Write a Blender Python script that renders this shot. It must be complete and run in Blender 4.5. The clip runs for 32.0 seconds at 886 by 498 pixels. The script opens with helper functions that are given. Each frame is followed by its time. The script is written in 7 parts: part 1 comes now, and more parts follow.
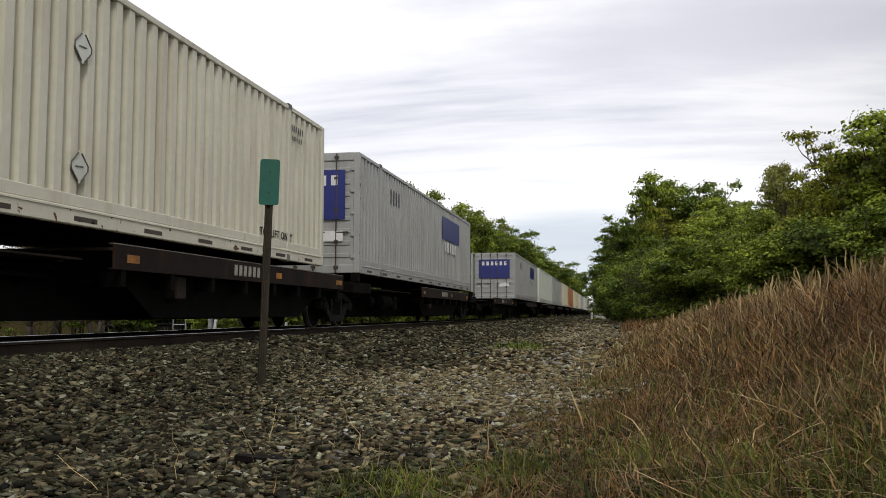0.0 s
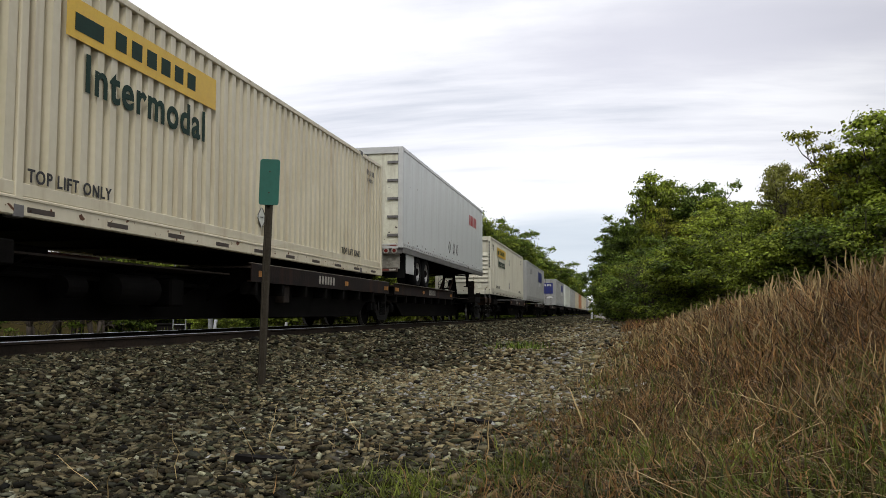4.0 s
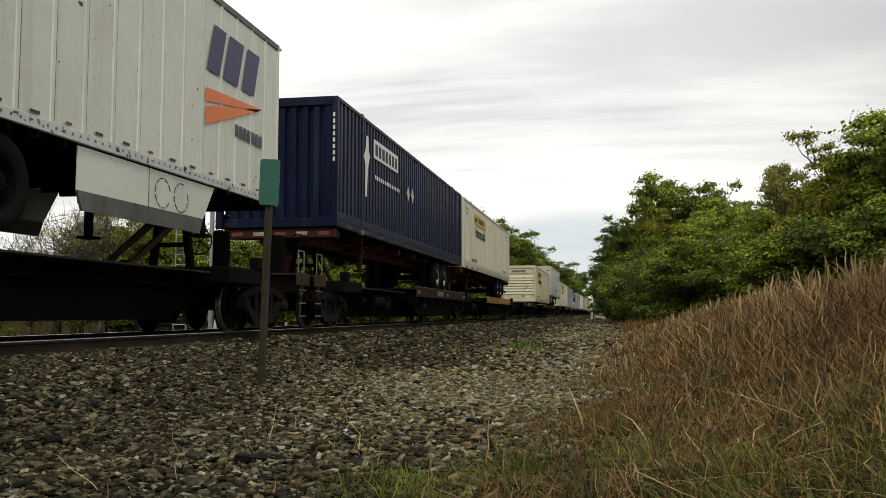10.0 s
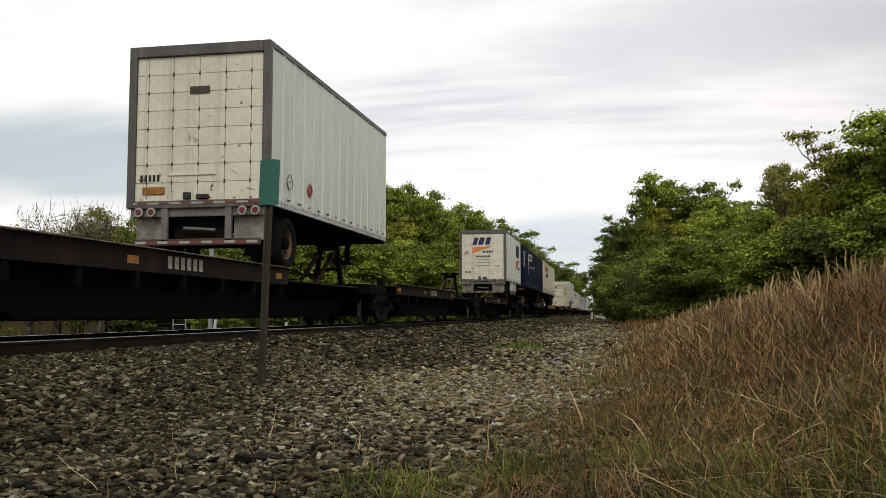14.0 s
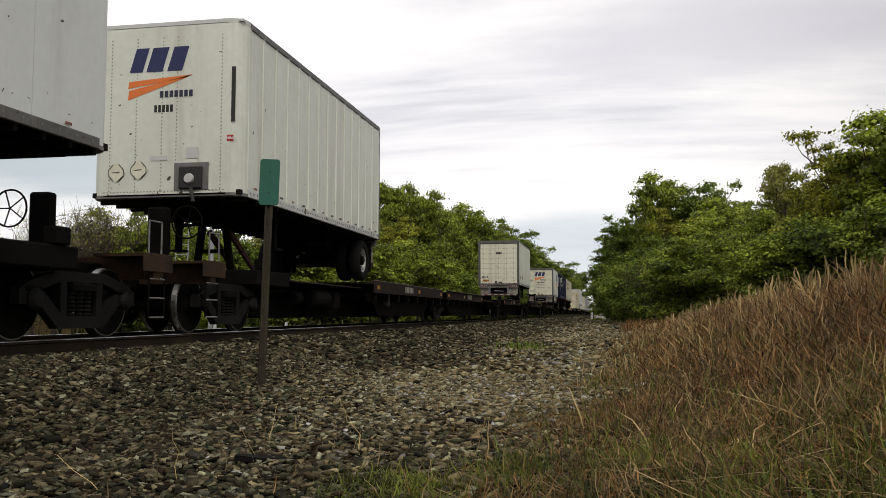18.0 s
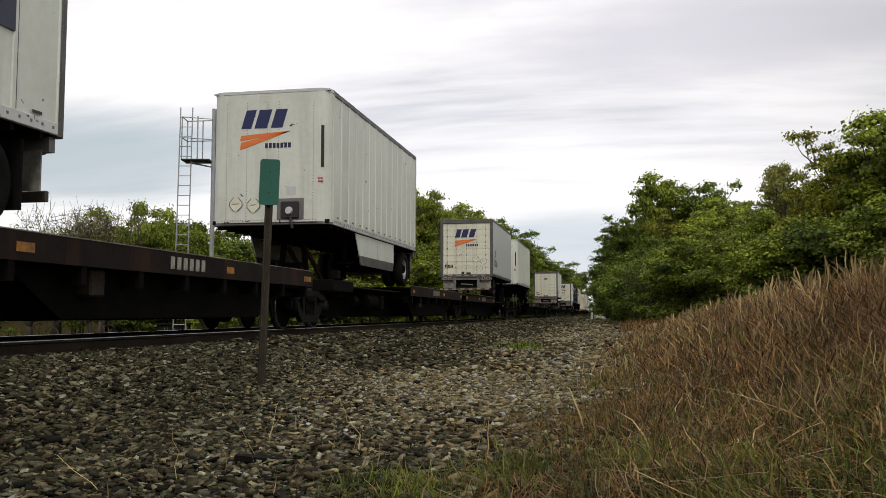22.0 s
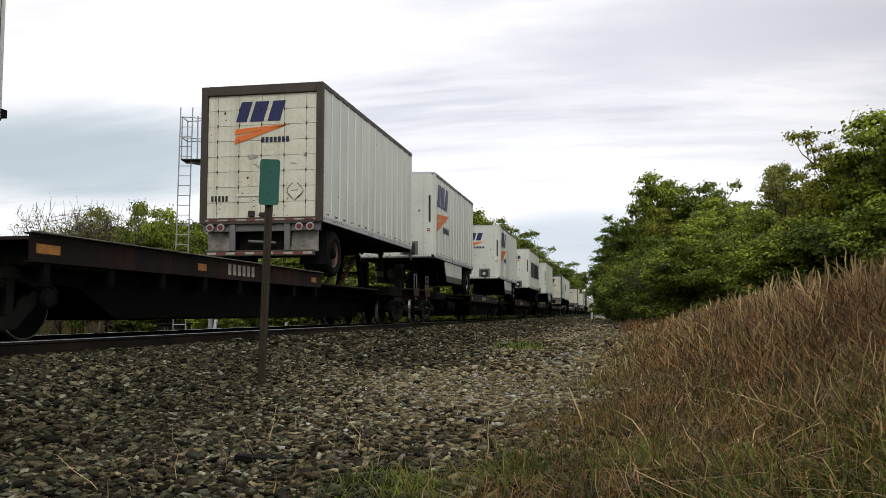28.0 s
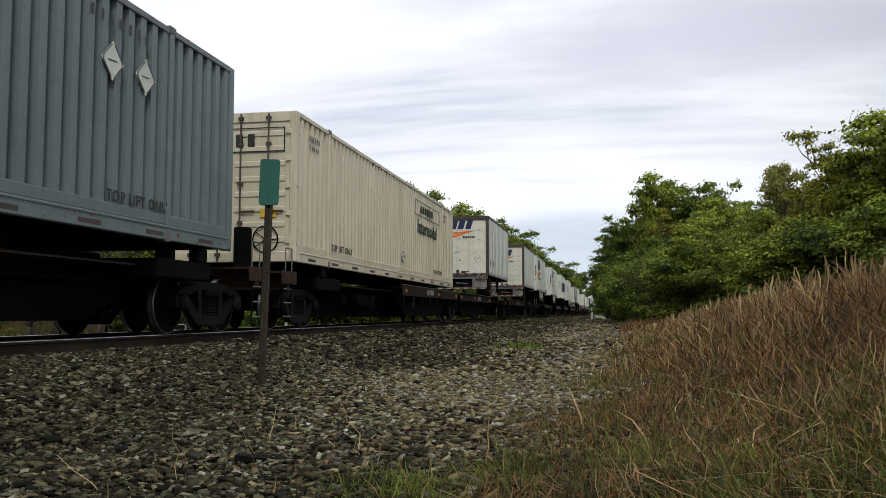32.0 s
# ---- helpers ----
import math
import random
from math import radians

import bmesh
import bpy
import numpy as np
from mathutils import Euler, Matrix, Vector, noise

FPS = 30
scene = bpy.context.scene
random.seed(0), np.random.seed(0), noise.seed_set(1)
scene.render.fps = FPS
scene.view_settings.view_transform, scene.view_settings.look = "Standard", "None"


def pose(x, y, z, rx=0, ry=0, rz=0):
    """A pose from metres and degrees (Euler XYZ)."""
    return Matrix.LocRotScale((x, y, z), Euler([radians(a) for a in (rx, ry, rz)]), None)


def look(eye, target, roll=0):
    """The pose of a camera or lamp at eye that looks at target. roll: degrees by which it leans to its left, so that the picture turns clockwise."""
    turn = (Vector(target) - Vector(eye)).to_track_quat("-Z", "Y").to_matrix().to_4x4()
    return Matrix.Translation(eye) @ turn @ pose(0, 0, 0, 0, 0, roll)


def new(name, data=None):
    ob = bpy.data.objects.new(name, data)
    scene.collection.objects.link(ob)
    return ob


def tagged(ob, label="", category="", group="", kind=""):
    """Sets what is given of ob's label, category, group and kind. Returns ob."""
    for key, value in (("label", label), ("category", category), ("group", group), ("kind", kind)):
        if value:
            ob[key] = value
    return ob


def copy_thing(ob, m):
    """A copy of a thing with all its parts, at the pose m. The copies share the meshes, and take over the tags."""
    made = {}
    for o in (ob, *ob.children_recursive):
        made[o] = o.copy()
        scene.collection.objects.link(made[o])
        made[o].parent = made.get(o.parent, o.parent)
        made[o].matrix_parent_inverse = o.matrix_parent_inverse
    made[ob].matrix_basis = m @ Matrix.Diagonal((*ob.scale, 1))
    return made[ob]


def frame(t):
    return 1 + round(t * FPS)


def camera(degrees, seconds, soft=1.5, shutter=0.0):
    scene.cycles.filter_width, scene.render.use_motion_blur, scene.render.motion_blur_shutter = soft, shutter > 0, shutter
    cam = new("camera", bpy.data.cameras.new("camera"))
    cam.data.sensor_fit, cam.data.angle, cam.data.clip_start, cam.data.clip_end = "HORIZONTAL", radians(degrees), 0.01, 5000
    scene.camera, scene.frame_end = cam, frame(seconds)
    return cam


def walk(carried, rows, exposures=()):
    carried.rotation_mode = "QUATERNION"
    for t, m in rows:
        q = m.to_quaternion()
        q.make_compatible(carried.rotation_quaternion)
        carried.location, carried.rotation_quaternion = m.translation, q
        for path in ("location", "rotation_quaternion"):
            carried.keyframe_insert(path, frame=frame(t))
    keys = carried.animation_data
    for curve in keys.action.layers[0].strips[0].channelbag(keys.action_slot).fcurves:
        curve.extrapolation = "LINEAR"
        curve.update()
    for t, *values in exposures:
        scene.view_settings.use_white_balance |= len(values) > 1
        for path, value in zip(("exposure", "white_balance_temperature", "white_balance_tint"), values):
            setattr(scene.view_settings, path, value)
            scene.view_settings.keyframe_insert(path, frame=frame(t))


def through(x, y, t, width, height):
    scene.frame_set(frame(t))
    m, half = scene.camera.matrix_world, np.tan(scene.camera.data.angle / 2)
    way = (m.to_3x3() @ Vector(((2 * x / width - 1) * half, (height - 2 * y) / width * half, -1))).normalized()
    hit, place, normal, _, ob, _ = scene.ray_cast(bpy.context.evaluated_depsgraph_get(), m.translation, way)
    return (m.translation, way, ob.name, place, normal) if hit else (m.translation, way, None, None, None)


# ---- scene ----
import itertools

# ------------------------------------------------------------------ camera
cam = camera(54.02, 32.0, soft=0.3)
EYE = pose(0, 0, 0.297, 90 + 4.266, 0, 10.822)
walk(cam, [(0.0, EYE), (32.0, EYE)], exposures=[
    (0.0, -0.02, 6450, 10), (1.0, -0.06, 6300, 9), (2.0, -0.08, 6200, 9), (3.0, -0.03, 6350, 10), (6.0, 0.0, 6350, 9), (7.0, -0.03, 6300, 9),
    (9.0, -0.05, 6400, 10), (10.0, -0.02, 6900, 6), (11.0, 0.0, 6650, 10), (13.0, 0.0, 6780, 10), (17.0, -0.02, 6750, 10), (19.0, -0.02, 6780, 10),
    (21.0, -0.03, 6650, 10), (23.0, -0.06, 6650, 10), (25.0, -0.01, 6500, 10), (29.0, -0.02, 6450, 10), (30.0, 0.0, 6400, 10), (31.0, -0.03, 6150, 8), (32.0, -0.05, 6200, 9)])

TRACK_X = -7.092          # middle of the track; z = 0 is the top of the rails


def gone(t):
    """Metres that the train has run at t seconds."""
    return 10.56 * t + 0.00387 * t * t


SLACK = {0: 0.09, 1: -0.13, 2: 0.05, 5: -0.18, 6: -0.35, 7: -0.18, 8: 0.02, 9: 0.21, 10: -0.1, 11: -0.06, 12: 0.09, 13: -0.14, 14: 0.2, 15: 0.12, 17: 0.04, 18: -0.12,
         19: 0.05, 20: -0.17, 21: 0.05, 22: -0.08, 23: -0.06, 24: 0.19, 25: -0.12, 28: 0.1, 30: 0.08, 31: 0.08, 32: -0.03}


def run(t):
    """The same with the small surges of the train, for whole seconds."""
    return gone(t) + SLACK.get(t, 0.0)


# ------------------------------------------------------------------ sky and sun
def node(nt, kind, **values):
    n = nt.nodes.new(kind)
    for k, v in values.items():
        n.inputs[k].default_value = v
    return n


def make_world():
    w = bpy.data.worlds.new("overcast_sky")
    scene.world = w
    w.use_nodes = True
    nt = w.node_tree
    nt.nodes.clear()
    L = nt.links.new
    out = nt.nodes.new("ShaderNodeOutputWorld")
    sky = nt.nodes.new("ShaderNodeTexSky")
    sky.sky_type = "NISHITA"
    sky.sun_disc = False
    sky.sun_elevation = radians(46)
    sky.sun_rotation = radians(156)
    blue = nt.nodes.new("ShaderNodeBackground")
    blue.inputs["Strength"].default_value = 0.11
    L(sky.outputs[0], blue.inputs["Color"])
    co = nt.nodes.new("ShaderNodeTexCoord")
    sep = nt.nodes.new("ShaderNodeSeparateXYZ")
    L(co.outputs["Generated"], sep.inputs[0])
    # a flat sheet of cloud overhead: x/z and y/z
    lift = nt.nodes.new("ShaderNodeMath")
    lift.operation = "MAXIMUM"
    lift.inputs[1].default_value = 0.0
    L(sep.outputs["Z"], lift.inputs[0])
    add = nt.nodes.new("ShaderNodeMath")
    add.operation = "ADD"
    add.inputs[1].default_value = 0.16
    L(lift.outputs[0], add.inputs[0])
    flat = nt.nodes.new("ShaderNodeCombineXYZ")
    for axis in "XY":
        d = nt.nodes.new("ShaderNodeMath")
        d.operation = "DIVIDE"
        L(sep.outputs[axis], d.inputs[0])
        L(add.outputs[0], d.inputs[1])
        L(d.outputs[0], flat.inputs[axis])
    mp = nt.nodes.new("ShaderNodeMapping")
    mp.inputs["Rotation"].default_value = (0, 0, radians(-14))
    mp.inputs["Scale"].default_value = (0.42, 1.0, 1.0)
    mp.inputs["Location"].default_value = SKY_SHIFT
    L(flat.outputs[0], mp.inputs[0])
    n1 = node(nt, "ShaderNodeTexNoise", Scale=1.25, Detail=9.0, Roughness=0.56, Distortion=0.3)
    fine = nt.nodes.new("ShaderNodeMapping")
    fine.inputs["Rotation"].default_value = (0, 0, radians(-8))
    fine.inputs["Scale"].default_value = (0.55, 2.6, 1.0)
    L(flat.outputs[0], fine.inputs[0])
    n2 = node(nt, "ShaderNodeTexNoise", Scale=2.6, Detail=6.0, Roughness=0.55)
    L(mp.outputs[0], n1.inputs["Vector"])
    L(fine.outputs[0], n2.inputs["Vector"])
    mix = nt.nodes.new("ShaderNodeMath")
    mix.operation = "MULTIPLY_ADD"
    mix.inputs[1].default_value = 0.3
    L(n2.outputs["Fac"], mix.inputs[0])
    sc = nt.nodes.new("ShaderNodeMath")
    sc.operation = "MULTIPLY"
    sc.inputs[1].default_value = 0.7
    L(n1.outputs["Fac"], sc.inputs[0])
    L(sc.outputs[0], mix.inputs[2])
    ramp = nt.nodes.new("ShaderNodeValToRGB")
    e = ramp.color_ramp.elements
    e[0].position, e[0].color = 0.32, (0.64, 0.655, 0.715, 1)
    e[1].position, e[1].color = 0.505, (1.0, 0.985, 1.0, 1)
    m = e.new(0.41)
    m.color = (0.84, 0.835, 0.875, 1)
    L(mix.outputs[0], ramp.inputs[0])
    # the cloud is thinnest, and brightest, ahead and low; it greys towards the zenith
    dot = nt.nodes.new("ShaderNodeVectorMath")
    dot.operation = "DOT_PRODUCT"
    dot.inputs[1].default_value = Vector((-0.28, 0.94, 0.16)).normalized()
    L(co.outputs["Generated"], dot.inputs[0])
    glow = node(nt, "ShaderNodeMapRange")
    glow.interpolation_type = "SMOOTHSTEP"
    glow.inputs["From Min"].default_value, glow.inputs["From Max"].default_value = 0.72, 0.99
    glow.inputs["To Min"].default_value, glow.inputs["To Max"].default_value = 0.70, 1.08
    L(dot.outputs["Value"], glow.inputs["Value"])
    strength = nt.nodes.new("ShaderNodeMath")
    strength.operation = "MULTIPLY"
    strength.inputs[1].default_value = SKY
    L(glow.outputs[0], strength.inputs[0])
    cloud = nt.nodes.new("ShaderNodeBackground")
    L(strength.outputs[0], cloud.inputs["Strength"])
    # grey-blue cloud banks with ragged edges, two low and one higher
    colour = ramp.outputs[0]
    for centre, size, tint in BANKS:
        off = nt.nodes.new("ShaderNodeVectorMath")
        off.operation = "SUBTRACT"
        off.inputs[1].default_value = centre
        L(co.outputs["Generated"], off.inputs[0])
        sq = nt.nodes.new("ShaderNodeVectorMath")
        sq.operation = "DIVIDE"
        sq.inputs[1].default_value = size
        L(off.outputs[0], sq.inputs[0])
        ln = nt.nodes.new("ShaderNodeVectorMath")
        ln.operation = "LENGTH"
        L(sq.outputs[0], ln.inputs[0])
        rag = nt.nodes.new("ShaderNodeMath")
        rag.operation = "MULTIPLY_ADD"
        rag.inputs[1].default_value = 1.6
        L(n1.outputs["Fac"], rag.inputs[0])
        L(ln.outputs["Value"], rag.inputs[2])
        fall = node(nt, "ShaderNodeMapRange")
        fall.interpolation_type = "SMOOTHSTEP"
        fall.inputs["From Min"].default_value, fall.inputs["From Max"].default_value = 1.05, 2.0
        fall.inputs["To Min"].default_value, fall.inputs["To Max"].default_value = 0.85, 0.0
        L(rag.outputs[0], fall.inputs["Value"])
        mb = nt.nodes.new("ShaderNodeMix")
        mb.data_type = "RGBA"
        L(fall.outputs[0], mb.inputs["Factor"])
        L(colour, mb.inputs[6])
        mb.inputs[7].default_value = (*tint, 1)
        colour = mb.outputs[2]
    L(colour, cloud.inputs["Color"])
    both = nt.nodes.new("ShaderNodeMixShader")
    both.inputs[0].default_value = 0.93
    L(blue.outputs[0], both.inputs[1])
    L(cloud.outputs[0], both.inputs[2])
    L(both.outputs[0], out.inputs[0])


SKY = 1.08
BANKS = [((-0.58, 0.80, 0.165), (0.23, 0.23, 0.07), (0.42, 0.50, 0.55)),
         ((-0.03, 0.997, 0.07), (0.17, 0.20, 0.075), (0.60, 0.66, 0.73)),
         ((0.16, 0.94, 0.30), (0.30, 0.30, 0.055), (0.68, 0.67, 0.74))]
SKY_SHIFT = (1.55, 0.35, 0.0)
make_world()
sun = new("sun", bpy.data.lights.new("sun", "SUN"))
sun.data.energy, sun.data.angle, sun.data.color = 1.3, radians(14), (1.0, 0.95, 0.86)
sun.matrix_world = look((26, -58, 66), (0, 0, 0))


# ------------------------------------------------------------------ materials
def material(name, base, dark=None, rough=0.6, metal=0.0, scale=3.0, fine=40.0, bump=0.0, stretch=(1, 1, 1), low=0.35, high=0.65,
             rnd=0.0, island=False, streak=None, gloss=0.5):
    """Two scales of noise between dark and base, fine grain, and a little relief."""
    m = bpy.data.materials.new(name)
    m.use_nodes = True
    nt = m.node_tree
    L = nt.links.new
    b = nt.nodes["Principled BSDF"]
    b.inputs["Roughness"].default_value = rough
    b.inputs["Metallic"].default_value = metal
    b.inputs["Specular IOR Level"].default_value = gloss
    dark = dark or tuple(c * 0.6 for c in base)
    co = nt.nodes.new("ShaderNodeTexCoord")
    mp = nt.nodes.new("ShaderNodeMapping")
    mp.inputs["Scale"].default_value = stretch
    L(co.outputs["Object"], mp.inputs[0])
    vec = mp.outputs[0]
    if rnd and not island:
        info = nt.nodes.new("ShaderNodeObjectInfo")
        sh = nt.nodes.new("ShaderNodeVectorMath")
        sh.operation = "MULTIPLY_ADD"
        sh.inputs[0].default_value = (37.0, 19.0, 53.0)
        L(info.outputs["Random"], sh.inputs[1])
        L(vec, sh.inputs[2])
        vec = sh.outputs[0]
    big = node(nt, "ShaderNodeTexNoise", Scale=scale, Detail=5.0, Roughness=0.6)
    small = node(nt, "ShaderNodeTexNoise", Scale=fine, Detail=3.0, Roughness=0.6)
    L(vec, big.inputs["Vector"])
    L(vec, small.inputs["Vector"])
    mixed = nt.nodes.new("ShaderNodeMath")
    mixed.operation = "MULTIPLY_ADD"
    mixed.inputs[1].default_value = 0.35
    half = nt.nodes.new("ShaderNodeMath")
    half.operation = "MULTIPLY"
    half.inputs[1].default_value = 0.65
    L(big.outputs["Fac"], half.inputs[0])
    L(small.outputs["Fac"], mixed.inputs[0])
    L(half.outputs[0], mixed.inputs[2])
    ramp = nt.nodes.new("ShaderNodeValToRGB")
    e = ramp.color_ramp.elements
    e[0].position, e[0].color = low, (*dark, 1)
    e[1].position, e[1].color = high, (*base, 1)
    L(mixed.outputs[0], ramp.inputs[0])
    colour = ramp.outputs[0]
    if rnd or island:
        if island:
            g = nt.nodes.new("ShaderNodeNewGeometry")
            src = g.outputs["Random Per Island"]
        else:
            src = info.outputs["Random"]
        mr = node(nt, "ShaderNodeMapRange")
        amount = rnd if rnd else 0.35
        mr.inputs["To Min"].default_value = 1 - amount
        mr.inputs["To Max"].default_value = 1 + amount
        L(src, mr.inputs["Value"])
        hsv = node(nt, "ShaderNodeHueSaturation")
        L(mr.outputs[0], hsv.inputs["Value"])
        L(colour, hsv.inputs["Color"])
        colour = hsv.outputs[0]
    if streak:
        # run-off streaks and rust, drawn out downwards
        tint, amount, size = streak
        sm = nt.nodes.new("ShaderNodeMapping")
        sm.inputs["Scale"].default_value = (size, size, size * 0.09)
        L(vec, sm.inputs[0])
        sn = node(nt, "ShaderNodeTexNoise", Scale=1.0, Detail=6.0, Roughness=0.65)
        L(sm.outputs[0], sn.inputs["Vector"])
        sr = nt.nodes.new("ShaderNodeValToRGB")
        sr.color_ramp.elements[0].position = 0.52
        sr.color_ramp.elements[1].position = 0.78
        L(sn.outputs["Fac"], sr.inputs[0])
        f = nt.nodes.new("ShaderNodeMath")
        f.operation = "MULTIPLY"
        f.inputs[1].default_value = amount
        L(sr.outputs[0], f.inputs[0])
        mx = nt.nodes.new("ShaderNodeMix")
        mx.data_type = "RGBA"
        L(f.outputs[0], mx.inputs["Factor"])
        L(colour, mx.inputs[6])
        mx.inputs[7].default_value = (*tint, 1)
        colour = mx.outputs[2]
    L(colour, b.inputs["Base Color"])
    if bump:
        bp = node(nt, "ShaderNodeBump", Strength=bump, Distance=0.02)
        L(small.outputs["Fac"], bp.inputs["Height"])
        L(bp.outputs[0], b.inputs["Normal"])
    return m


def leaf_material(name, base, dark, through=0.35, vary=0.45, scale=0.7):
    m = material(name, base, dark, rough=0.6, scale=scale, fine=6.0, island=True, rnd=vary, gloss=0.3)
    nt = m.node_tree
    b = nt.nodes["Principled BSDF"]
    t = nt.nodes.new("ShaderNodeBsdfTranslucent")
    src = b.inputs["Base Color"].links[0].from_socket
    nt.links.new(src, t.inputs["Color"])
    mx = nt.nodes.new("ShaderNodeMixShader")
    mx.inputs[0].default_value = through
    nt.links.new(b.outputs[0], mx.inputs[1])
    nt.links.new(t.outputs[0], mx.inputs[2])
    nt.links.new(mx.outputs[0], nt.nodes["Material Output"].inputs["Surface"])
    return m


def stone_material(name, tones):
    """Broken stone: every piece takes its own tone, grained and slightly stained."""
    m = material(name, (1.0, 1.0, 1.0), (0.45, 0.43, 0.40), rough=0.95, scale=14, fine=60, bump=0.4, gloss=0.2)
    nt = m.node_tree
    b = nt.nodes["Principled BSDF"]
    src = b.inputs["Base Color"].links[0].from_socket
    g = nt.nodes.new("ShaderNodeNewGeometry")
    ramp = nt.nodes.new("ShaderNodeValToRGB")
    e = ramp.color_ramp.elements
    for i, c in enumerate(tones):
        k = e[i] if i < 2 else e.new(1.0)
        k.position, k.color = i / (len(tones) - 1), (*c, 1)
    nt.links.new(g.outputs["Random Per Island"], ramp.inputs[0])
    mx = nt.nodes.new("ShaderNodeMix")
    mx.data_type, mx.blend_type = "RGBA", "MULTIPLY"
    mx.inputs["Factor"].default_value = 1.0
    nt.links.new(ramp.outputs[0], mx.inputs[6])
    nt.links.new(src, mx.inputs[7])
    nt.links.new(mx.outputs[2], b.inputs["Base Color"])
    return m


